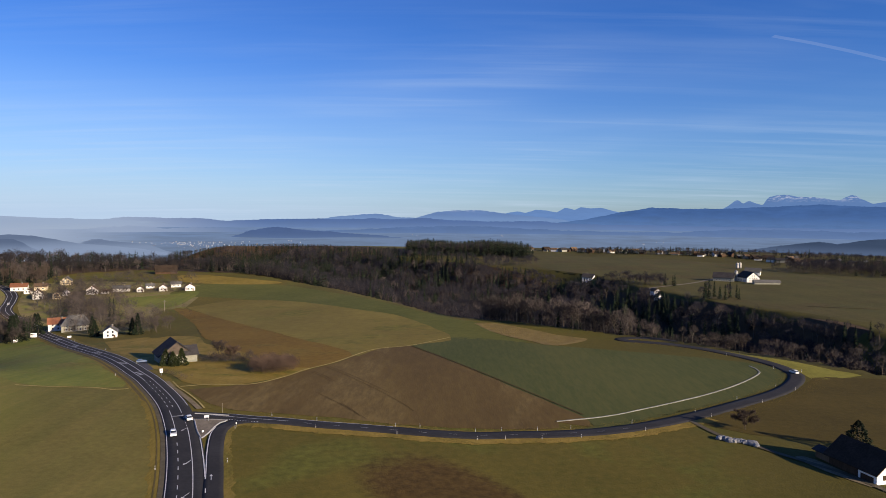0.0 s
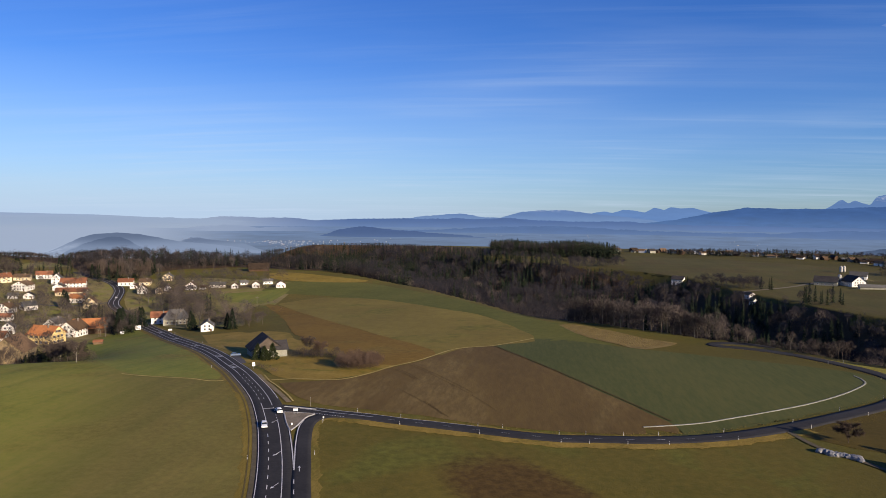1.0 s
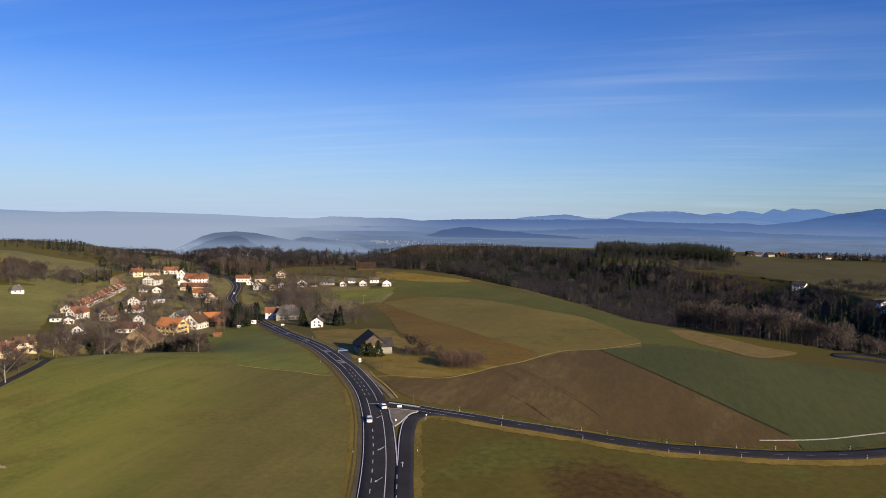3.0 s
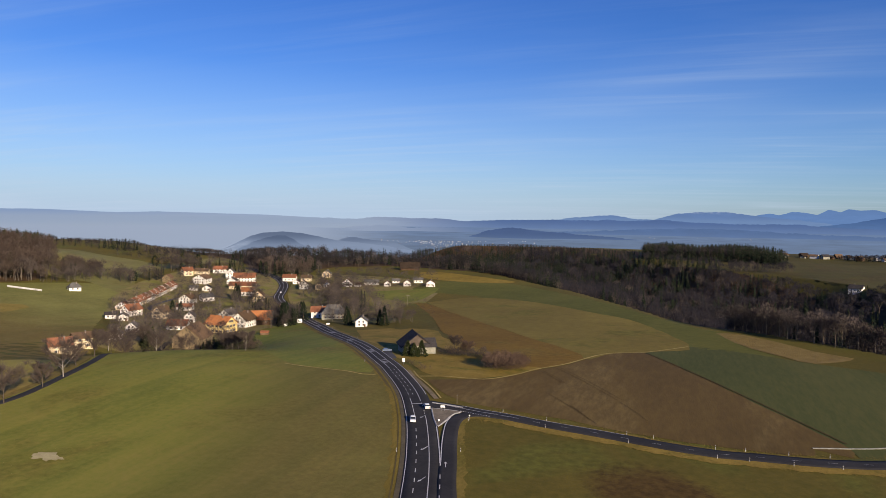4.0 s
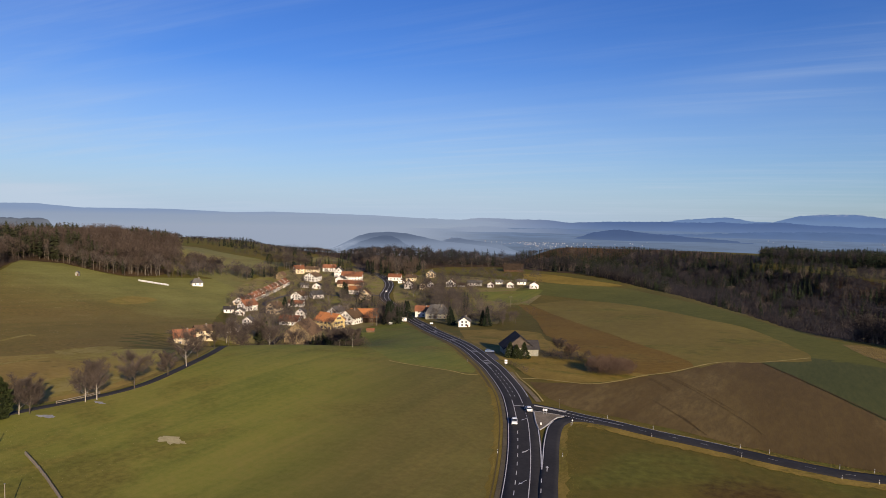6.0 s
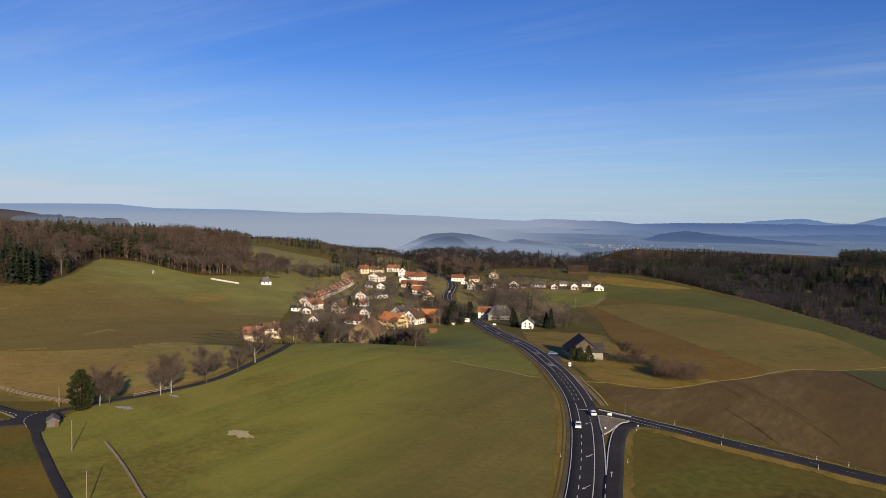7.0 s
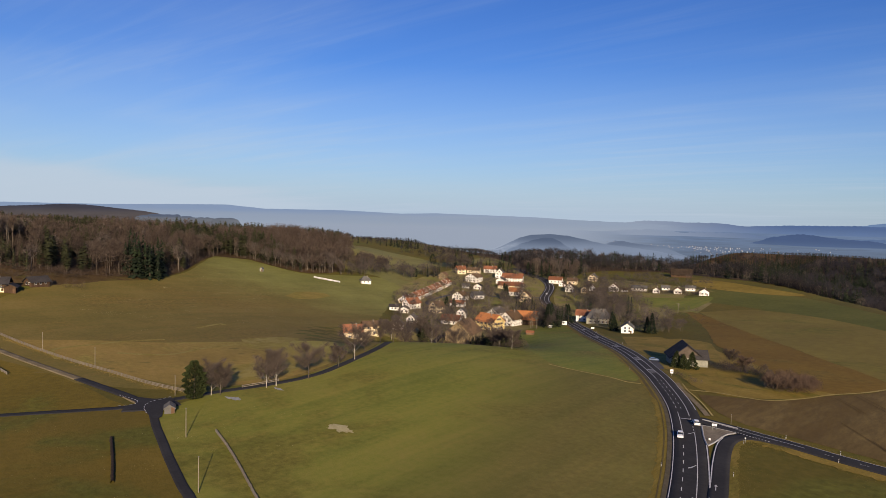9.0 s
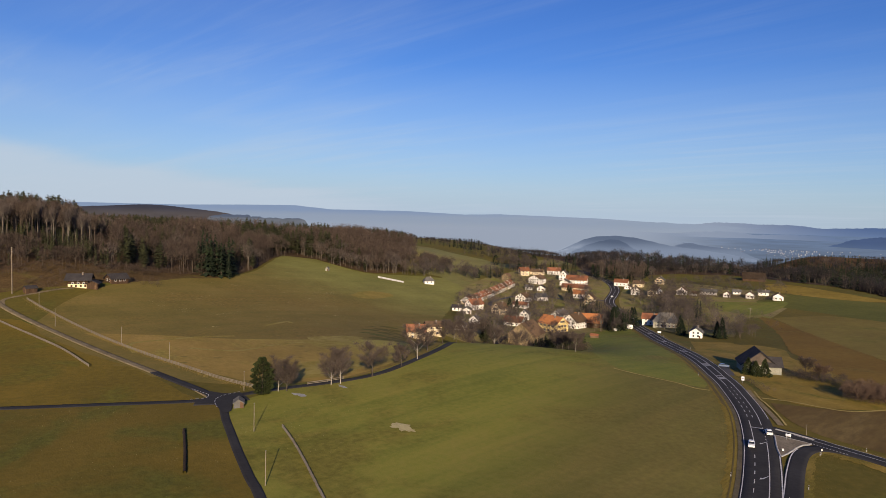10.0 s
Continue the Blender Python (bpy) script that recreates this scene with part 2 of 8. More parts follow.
WHEAT = material("winter_wheat", [(0.051, 0.060, 0.017), (0.066, 0.074, 0.022), (0.085, 0.086, 0.026)], 60, 1.6, bump=0.2, bump_size=0.5, spread=0.5, stretch=(1, 0.18, 1), turn=-62)
STRIPG = material("green_strip_grass", [(0.074, 0.079, 0.014), (0.093, 0.096, 0.019), (0.118, 0.111, 0.024)], 60, 4, bump=0.4, bump_size=0.8)
STUBBLE = material("pale_stubble", [(0.131, 0.096, 0.034), (0.179, 0.133, 0.048), (0.233, 0.177, 0.068)], 6, 1.0, bump=0.9, bump_size=0.7, spread=0.8)
GOLD = material("golden_grass", [(0.16, 0.115, 0.018), (0.21, 0.15, 0.024), (0.26, 0.185, 0.034)], 40, 5, bump=0.3)
LOWL = material("mown_pasture", [(0.095, 0.073, 0.011), (0.122, 0.089, 0.015), (0.149, 0.106, 0.019)], 40, 1.8, bump=0.5, bump_size=0.6, spread=0.6, patch=((0.081, 0.086, 0.015), 46, 0.5))
SCAR = material("bare_pale_earth", [(0.22, 0.172, 0.075), (0.30, 0.24, 0.115), (0.38, 0.31, 0.165)], 2, 0.5, bump=0.6)
FOREST_FLOOR = material("leaf_litter", [(0.047, 0.030, 0.016), (0.067, 0.043, 0.022), (0.089, 0.056, 0.029)], 20, 2, bump=0.5)
MEADOW = material("brown_green_meadow", [(0.118, 0.096, 0.024), (0.155, 0.121, 0.031), (0.196, 0.146, 0.045)], 34, 1.8, bump=0.6, bump_size=0.7, spread=0.7, patch=((0.158, 0.116, 0.030), 48, 0.5), drift=((0.170, 0.166, 0.046), (-0.35, 0.94, 0), 400, 540, 120.0), mow=(0.9, 0.44, 9.0, 0.10))
# brightened olive: sunlight the slope lacks is put into the colour
OLIVE_SUN = material("sunlit_olive_meadow", [(0.180, 0.127, 0.034), (0.237, 0.166, 0.044), (0.302, 0.208, 0.062)], 22, 1.6, bump=0.6, bump_size=0.6, spread=0.7, patch=((0.223, 0.183, 0.044), 26, 0.5), stretch=(0.5, 1.0, 1.0), turn=40, drift=((0.237, 0.206, 0.049), (0, 1, 0), 160, 215, 90.0))
TAN_GRASS = material("dead_tan_grass", [(0.175, 0.132, 0.032), (0.217, 0.164, 0.040), (0.258, 0.195, 0.051)], 14, 1.8, bump=0.5, bump_size=0.6, spread=0.6, patch=((0.170, 0.144, 0.029), 10, 0.6))
PLATEAU = material("dull_plateau_grass", [(0.057, 0.054, 0.014), (0.076, 0.068, 0.019), (0.097, 0.084, 0.024)], 50, 4.0, bump=0.4, bump_size=1.0, spread=0.7, patch=((0.076, 0.059, 0.019), 70, 0.5), mow=(0.6, 0.8, 14.0, 0.12))
PASTURE_DARK = material("dull_brown_pasture", [(0.051, 0.039, 0.008), (0.067, 0.050, 0.010), (0.084, 0.061, 0.013)], 40, 2.2, bump=0.5, bump_size=0.6, spread=0.6)
YARD = material("dry_tan_yard_grass", [(0.157, 0.112, 0.024), (0.205, 0.145, 0.030), (0.259, 0.184, 0.045)], 14, 1.5, bump=0.5, bump_size=0.5, spread=0.6, patch=((0.124, 0.110, 0.018), 16, 0.5))
BRACKEN = material("rusty_bracken_litter", [(0.058, 0.037, 0.015), (0.078, 0.05, 0.02), (0.105, 0.069, 0.028)], 12, 1.5, bump=0.6, bump_size=0.6, patch=((0.10, 0.082, 0.022), 18, 0.35))
PALE_GRASS = material("bleached_grass", [(0.196, 0.160, 0.044), (0.246, 0.201, 0.060), (0.297, 0.242, 0.076)], 9, 1.2, bump=0.5, bump_size=0.5, spread=0.7, patch=((0.196, 0.153, 0.031), 8, 0.6))
SHOULDER = material("dusty_road_shoulder", [(0.068, 0.058, 0.036), (0.090, 0.077, 0.050), (0.117, 0.099, 0.063)], 3, 0.5, bump=0.4)
PATHS = material("trodden_pale_grass", [(0.23, 0.185, 0.06), (0.30, 0.24, 0.085), (0.37, 0.295, 0.11)], 7, 1.2, bump=0.4)
FARM_LANE = material("worn_farm_lane", [(0.119, 0.095, 0.055), (0.166, 0.134, 0.081), (0.219, 0.177, 0.109)], 5, 0.7, bump=0.4)
TUFT = material("dry_grass_tufts", [(0.118, 0.094, 0.027), (0.152, 0.119, 0.034), (0.19, 0.147, 0.045)], 8, 0.9, bump=0.0, island=0.15)
VERGE = material("verge_grass", [(0.11, 0.088, 0.018), (0.15, 0.114, 0.024), (0.20, 0.148, 0.038)], 6, 0.7, bump=0.8, bump_size=0.4, stretch=(1, 0.45, 1), turn=20, patch=((0.12, 0.102, 0.02), 9, 0.4))
VERGE_SOFT = material("streaky_dry_grass", [(0.105, 0.082, 0.016), (0.15, 0.113, 0.022), (0.20, 0.148, 0.034)], 4, 0.6, bump=0.8, bump_size=0.4, spread=0.7, stretch=(1, 0.12, 1), turn=-20)
# earth of the roadside ditch, with shade painted in; also colours the plateau shadow strips
DITCH_SHADE = material("ditch_earth_and_shade", [(0.076, 0.061, 0.024), (0.112, 0.087, 0.034)], 3, 0.6, bump=0.5)
GARDEN_SOIL = material("winter_garden_ground", [(0.139, 0.120, 0.044), (0.186, 0.154, 0.060), (0.250, 0.203, 0.090)], 12, 1.6, bump=0.5, bump_size=0.5, spread=0.7, patch=((0.167, 0.174, 0.034), 16, 0.45))
RUT = material("soft_wheel_rut", [(0.066, 0.043, 0.017), (0.082, 0.054, 0.02)], 2, 0.5, bump=0.3)
BRIGHT = material("bright_yellow_green_grass", [(0.15, 0.145, 0.025), (0.195, 0.18, 0.032), (0.24, 0.21, 0.042)], 20, 3, bump=0.4, bump_size=0.6)
# distant haze is mixed into this wall colour
HAZY_WALL = material("haze_tinted_pale_walls", [(0.24, 0.27, 0.32), (0.33, 0.36, 0.41)], 30, 8, bump=0.0)
POST = material("grimy_white_plastic", [(0.34, 0.34, 0.34), (0.44, 0.44, 0.44)], 1.0, 0.2, rough=0.5, bump=0.0)
GABLE_DARK = material("dark_shingled_gable", [(0.055, 0.044, 0.035), (0.078, 0.062, 0.05), (0.10, 0.08, 0.064)], 2.0, 0.3, bump=0.4)
ASPHALT = material("asphalt", [(0.018, 0.0175, 0.019), (0.024, 0.0235, 0.025), (0.032, 0.031, 0.033)], 12, 1.1, rough=0.9, bump=0.2, bump_size=0.3, spec=0.2)
ASPHALT_OLD = material("worn_lane_asphalt", [(0.054, 0.053, 0.059), (0.072, 0.070, 0.077), (0.093, 0.090, 0.098)], 9, 0.8, rough=0.78, bump=0.2, bump_size=0.3)
GRAVEL = material("gravel_track", [(0.12, 0.10, 0.075), (0.17, 0.145, 0.11), (0.21, 0.18, 0.14)], 4, 0.5, bump=0.6)
PAINT = material("road_marking_paint", [(0.33, 0.33, 0.35), (0.44, 0.44, 0.46), (0.55, 0.55, 0.55)], 2.0, 0.3, rough=0.6, bump=0.0)
BARK = material("grey_brown_bark", [(0.056, 0.044, 0.035), (0.083, 0.067, 0.052), (0.112, 0.092, 0.072)], 2.0, 0.4, bump=0.6, bump_size=0.2)
PALE_BARK = material("pale_beech_bark", [(0.099, 0.084, 0.070), (0.136, 0.120, 0.099), (0.174, 0.150, 0.122)], 2.0, 0.4, bump=0.4, bump_size=0.2)
TWIGS = material("bare_twigs", [(0.049, 0.036, 0.029), (0.069, 0.051, 0.040), (0.090, 0.068, 0.054)], 22, 3.0, bump=0.0, island=0.25)
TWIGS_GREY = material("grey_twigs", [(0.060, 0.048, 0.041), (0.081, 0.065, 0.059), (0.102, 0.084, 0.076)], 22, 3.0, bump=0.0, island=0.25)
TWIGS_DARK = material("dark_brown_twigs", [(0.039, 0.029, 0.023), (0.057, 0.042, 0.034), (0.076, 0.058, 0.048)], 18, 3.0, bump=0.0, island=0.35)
NEEDLES = material("dark_spruce_needles", [(0.009, 0.013, 0.008), (0.013, 0.020, 0.011), (0.022, 0.033, 0.014)], 14, 1.5, bump=0.0, island=0.35)
NEEDLES_GREEN = material("green_pine_needles", [(0.021, 0.024, 0.012), (0.032, 0.035, 0.016), (0.046, 0.048, 0.023)], 12, 1.5, bump=0.0, island=0.3)
TWIGS_RIM = material("dull_brown_rim_twigs", [(0.036, 0.030, 0.028), (0.053, 0.044, 0.041), (0.072, 0.061, 0.056)], 30, 4.0, bump=0.0, island=0.3)
TWIGS_LANE = material("fine_brown_lane_twigs", [(0.046, 0.036, 0.031), (0.067, 0.052, 0.044), (0.090, 0.070, 0.060)], 22, 3.0, bump=0.0, island=0.3)
BIRCH_BARK = material("pale_birch_bark", [(0.17, 0.15, 0.125), (0.26, 0.235, 0.20), (0.34, 0.31, 0.27)], 1.0, 0.3, bump=0.3, bump_size=0.2)
NEEDLES_YEW = material("deep_green_yew_needles", [(0.014, 0.019, 0.007), (0.022, 0.029, 0.010), (0.034, 0.042, 0.015)], 6, 0.8, bump=0.0, island=0.4)
# distant haze and ravine shade are put into this cool twig colour
TWIGS_HAZE = material("haze_cooled_twigs", [(0.017, 0.017, 0.021), (0.023, 0.022, 0.029), (0.031, 0.029, 0.039)], 40, 4.0, bump=0.0, island=0.3)
TWIGS_RUST = material("reddish_brown_twigs", [(0.060, 0.040, 0.030), (0.086, 0.058, 0.043), (0.112, 0.078, 0.058)], 22, 3.0, bump=0.0, island=0.3)
# haze over the far woods is put into this dim twig colour
TWIGS_FAR_HAZE = material("haze_dimmed_far_twigs", [(0.015, 0.014, 0.014), (0.022, 0.020, 0.022), (0.030, 0.027, 0.030)], 40, 5.0, bump=0.0, island=0.3)
FAR_GRASS = material("dull_sloping_grass", [(0.131, 0.131, 0.042), (0.167, 0.160, 0.053), (0.206, 0.187, 0.066)], 60, 5.0, bump=0.4, bump_size=1.0, spread=0.7, patch=((0.154, 0.127, 0.046), 70, 0.5), mow=(0.6, 0.8, 14.0, 0.12))
STRAW = material("flattened_pale_straw", [(0.27, 0.235, 0.12), (0.36, 0.315, 0.17), (0.44, 0.39, 0.22)], 1.6, 0.5, bump=0.6, spread=0.8)
BOARDS = material("sun_bleached_boards", [(0.160, 0.120, 0.070), (0.208, 0.160, 0.094), (0.256, 0.196, 0.123)], 2.0, 0.3, bump=0.4, stretch=(1, 1, 0.15))
CHALET = material("dark_chalet_boards", [(0.040, 0.025, 0.016), (0.060, 0.037, 0.023), (0.082, 0.052, 0.033)], 2.0, 0.3, bump=0.4, stretch=(1, 1, 0.15))
PLASTER = material("white_plaster", [(0.66, 0.64, 0.60), (0.74, 0.72, 0.68), (0.80, 0.78, 0.74)], 3.0, 0.6, bump=0.1, bump_size=0.1, per_object=0.12)
CREAM = material("cream_plaster", [(0.552, 0.460, 0.294), (0.626, 0.524, 0.350), (0.681, 0.580, 0.405)], 3.0, 0.6, bump=0.1, bump_size=0.1, per_object=0.1)
YELLOW = material("yellow_plaster", [(0.66, 0.50, 0.20), (0.72, 0.56, 0.24), (0.78, 0.62, 0.30)], 3.0, 0.6, bump=0.1, bump_size=0.1)
GREYWALL = material("grey_rendered_wall", [(0.19, 0.185, 0.15), (0.25, 0.245, 0.20), (0.30, 0.295, 0.25)], 3.0, 0.5, bump=0.2, bump_size=0.1)
WOOD = material("weathered_boards", [(0.10, 0.065, 0.04), (0.14, 0.092, 0.058), (0.18, 0.125, 0.08)], 2.0, 0.3, bump=0.4, stretch=(1, 1, 0.15))
TILE_RED = material("orange_clay_tiles", [(0.15, 0.064, 0.036), (0.205, 0.086, 0.046), (0.25, 0.115, 0.066)], 2.6, 0.4, bump=0.5, bump_size=0.25, spread=0.8, per_object=0.28)
TILE_ORANGE = material("bright_orange_tiles", [(0.24, 0.098, 0.040), (0.33, 0.132, 0.052), (0.40, 0.175, 0.075)], 2.6, 0.4, bump=0.5, bump_size=0.25, spread=0.8, per_object=0.1)
TILE_BROWN = material("brown_clay_tiles", [(0.085, 0.055, 0.034), (0.120, 0.078, 0.047), (0.155, 0.102, 0.063)], 2.6, 0.4, bump=0.5, bump_size=0.25, spread=0.8, per_object=0.28)
TILE_GREY = material("grey_weathered_tiles", [(0.07, 0.068, 0.066), (0.10, 0.097, 0.093), (0.135, 0.13, 0.123)], 2.6, 0.4, bump=0.4, bump_size=0.25, spread=0.8, per_object=0.2)
TILE_OLD = material("blackened_brown_tiles", [(0.024, 0.017, 0.012), (0.034, 0.024, 0.017), (0.046, 0.033, 0.024)], 4.0, 0.5, bump=0.4, bump_size=0.25)
TILE_DARK = material("dark_roof_slates", [(0.028, 0.026, 0.028), (0.04, 0.037, 0.038), (0.055, 0.05, 0.05)], 4.0, 0.5, bump=0.4, bump_size=0.25)
BRICK = material("chimney_masonry", [(0.17, 0.135, 0.11), (0.24, 0.195, 0.165)], 1.0, 0.2, bump=0.3)
GLASS = material("dark_window_glass", [(0.018, 0.022, 0.03), (0.03, 0.036, 0.046)], 2.0, 0.6, rough=0.08, bump=0.0, spec=0.5)
FRAMEW = material("white_window_frame", [(0.6, 0.6, 0.58), (0.72, 0.72, 0.7)], 1.0, 0.2, rough=0.5, bump=0.0)
FRAMEB = material("brown_shutter_wood", [(0.08, 0.045, 0.026), (0.12, 0.07, 0.04)], 1.0, 0.2, rough=0.6, bump=0.2)
METAL = material("galvanised_steel", [(0.30, 0.31, 0.32), (0.38, 0.39, 0.40)], 1.0, 0.2, rough=0.45, metal=0.8, bump=0.0)
WHITE_METAL = material("white_enamel", [(0.70, 0.70, 0.70), (0.78, 0.78, 0.78)], 1.0, 0.2, rough=0.4, bump=0.0)
SIGN_BLUE = material("blue_sign_face", [(0.03, 0.08, 0.30), (0.04, 0.10, 0.36)], 1.0, 0.2, rough=0.4, bump=0.0)
CONCRETE = material("pale_concrete", [(0.28, 0.27, 0.25), (0.36, 0.35, 0.33), (0.44, 0.43, 0.40)], 1.5, 0.3, bump=0.3, bump_size=0.15)
POLEWOOD = material("grey_pole_wood", [(0.16, 0.135, 0.105), (0.22, 0.19, 0.15)], 1.0, 0.3, bump=0.3)
SNOW = material("old_snow", [(0.22, 0.225, 0.235), (0.29, 0.295, 0.305), (0.36, 0.36, 0.36)], 2.0, 0.5, bump=0.4)
STUBBLE_WHITE = material("white_fleece", [(0.155, 0.155, 0.13), (0.20, 0.20, 0.17), (0.25, 0.25, 0.22)], 3.0, 0.5, bump=0.3)
SHEET = material("crumpled_white_blue_sheet", [(0.09, 0.10, 0.125), (0.17, 0.17, 0.18), (0.30, 0.285, 0.25)], 1.6, 0.5, rough=0.5, bump=0.5, bump_size=0.4, spread=0.7)
TYRE = material("tyre_rubber", [(0.018, 0.018, 0.018), (0.028, 0.028, 0.028)], 0.5, 0.1, bump=0.0)


# ---- the lie of the land ----
RAVINE = ((-420, 1330, 190), (-240, 1010, 190), (-140, 925, 160), (-70, 848, 150), (22, 735, 150), (92, 548, 118), (150, 456, 84), (208, 342, 46), (285, 212, 38), (325, 100, 38))
MOUNDS = (  # x, y, height, reach
    (-190, 222, 7.0, 72), (-214, 250, 2.2, 42), (-330, 453, -17.0, 150), (-820, 180, 48.0, 215), (-548, 126, 18.0, 60),
    (-881, 739, 20.0, 170), (-660, 546, 17.0, 48), (-20, 330, 2.0, 90))


def smooth(a, b, v):
    u = np.clip((v - a) / (b - a), 0, 1)
    return u * u * (3 - 2 * u)


def ground(x, y):
    x, y = np.asarray(x, float), np.asarray(y, float)
    z = np.zeros(np.broadcast(x, y).shape)
    for cx, cy, h, r in MOUNDS:
        z = z + h * np.exp(-((x - cx) ** 2 + (y - cy) ** 2) / (2 * r * r))
    dip = np.zeros_like(z)
    for (ax, ay, aw), (bx, by, bw) in zip(RAVINE, RAVINE[1:]):
        u = np.clip(((x - ax) * (bx - ax) + (y - ay) * (by - ay)) / ((bx - ax) ** 2 + (by - ay) ** 2), 0, 1)
        s = np.hypot(x - ax - u * (bx - ax), y - ay - u * (by - ay)) / (aw + u * (bw - aw))
        dip = np.maximum(dip, np.clip(1 - s ** 3, 0, 1))
    z = z - 36 * dip
    d = np.hypot(x, y)
    # a hollow behind the crest of the near hill, shaped by bearing to fit the camera's view
    bearing = np.degrees(np.arctan2(-x, y))
    z = z - 8 * np.exp(-((bearing - 40.5) / 7.5) ** 4) * smooth(318, 372, d) * (1 - smooth(395, 450, d))
    # the land falls away behind the belt of woods, lowered below the camera's line of sight
    z = z - 45 * smooth(1010, 1250, d) * smooth(17, 23, bearing) * (1 - smooth(30, 44, bearing))
    z = z - 72 * smooth(1350, 2600, d)
    z = z + 1.2 * np.sin(x / 61 + 1) * np.sin(y / 83) * smooth(250, 500, d)
    return z


def part(name, mesh, mat, parent=None, label=""):
    """Link a mesh (or a bmesh) as one object, under a thing or a part."""
    if isinstance(mesh, bmesh.types.BMesh):
        bm, mesh = mesh, bpy.data.meshes.new(name)
        bm.to_mesh(mesh)
        bm.free()
    ob = new(name, mesh)
    if not mesh.materials:
        for m in mat if isinstance(mat, (list, tuple)) else (mat,):
            mesh.materials.append(m)
    if parent:
        ob.parent = parent
    return tagged(ob, label)


def mesh_of(name, verts, faces, slots=None, shade=False):
    """A mesh from arrays of corners and of equal-sized faces."""
    me = bpy.data.meshes.new(name)
    verts, faces = np.asarray(verts, np.float32), np.asarray(faces, np.int32)
    n, k = faces.shape
    me.vertices.add(len(verts))
    me.vertices.foreach_set("co", verts.ravel())
    me.loops.add(n * k)
    me.loops.foreach_set("vertex_index", faces.ravel())
    me.polygons.add(n)
    me.polygons.foreach_set("loop_start", np.arange(0, n * k, k, dtype=np.int32))
    if slots is not None:
        me.polygons.foreach_set("material_index", np.asarray(slots, np.int32))
    if shade:
        me.polygons.foreach_set("use_smooth", np.ones(n, bool))
    me.update(calc_edges=True)
    return me


def steps(marks):
    """Grid lines: (from, step) pairs up to the last mark."""
    out = []
    for (a, s), (b, _) in zip(marks, marks[1:]):
        out += list(np.arange(a, b, s))
    return np.array(out + [marks[-1][0]])


gx = steps([(-4900, 200), (-1500, 40), (-900, 12), (-560, 5), (230, 12), (700, 40), (1500, 200), (4900, 1)])
gy = steps([(-4900, 300), (-600, 60), (0, 10), (60, 5), (720, 12), (1320, 40), (2600, 150), (4900, 1)])
mx, my = np.meshgrid(gx, gy)
verts = np.stack([mx, my, ground(mx, my)], -1).reshape(-1, 3)
idx = np.arange(mx.size).reshape(mx.shape)
quads = np.stack([idx[:-1, :-1], idx[:-1, 1:], idx[1:, 1:], idx[1:, :-1]], -1).reshape(-1, 4)
tagged(part("ground", mesh_of("ground", verts, quads, shade=True), GRASS), "rolling olive-green winter meadow reaching to the horizon", "ground", kind="structure")


def polar(*rows):
    """Corners from bearing (degrees to the left of ahead) and distance."""
    return [(-math.sin(radians(a)) * d, math.cos(radians(a)) * d) for a, d in rows]


def z_at(x, y):
    return float(ground(x, y))


def spline(points, step):
    """Points along a smooth line through the given ones."""
    p = np.array(points, float)
    p = np.vstack([2 * p[0] - p[1], p, 2 * p[-1] - p[-2]])
    out = []
    for a, b, c, d in zip(p, p[1:], p[2:], p[3:]):
        n = max(2, int(np.hypot(*(c - b)[:2]) / step))
        for u in np.arange(n) / n:
            out.append(0.5 * (2 * b + (c - a) * u + (2 * a - 5 * b + 4 * c - d) * u * u + (3 * b - a - 3 * c + d) * u ** 3))
    return np.array(out + [p[-2]])


def normals(line):
    """Unit vectors to the right of a line, at each of its points."""
    d = np.gradient(line[:, :2], axis=0)
    d /= np.linalg.norm(d, axis=1, keepdims=True) + 1e-9
    return np.stack([d[:, 1], -d[:, 0]], 1)


def strip_mesh(name, line, left, right, lift, cols=2, drop=0.0):
    """A band along a line, from `left` to `right` metres beside it, on the ground."""
    nrm = normals(line)
    left, right = np.broadcast_to(left, len(line)), np.broadcast_to(right, len(line))
    rows = []
    for k in range(cols + 1):
        off = left + (right - left) * k / cols
        xy = line[:, :2] + nrm * off[:, None]
        z = ground(xy[:, 0], xy[:, 1]) + lift
        rows.append(np.column_stack([xy, z]))
    if drop:
        for k, at in ((0, left), (-1, right)):
            xy = line[:, :2] + nrm * (at + (-0.15 if k == 0 else 0.15))[:, None]
            row = np.column_stack([xy, ground(xy[:, 0], xy[:, 1]) + lift - drop])
            rows = [row] + rows if k == 0 else rows + [row]
    v = np.stack(rows, 1)
    n, m = v.shape[:2]
    ids = np.arange(n * m).reshape(n, m)
    q = np.stack([ids[:-1, :-1], ids[:-1, 1:], ids[1:, 1:], ids[1:, :-1]], -1).reshape(-1, 4)
    return mesh_of(name, v.reshape(-1, 3), q, shade=True)


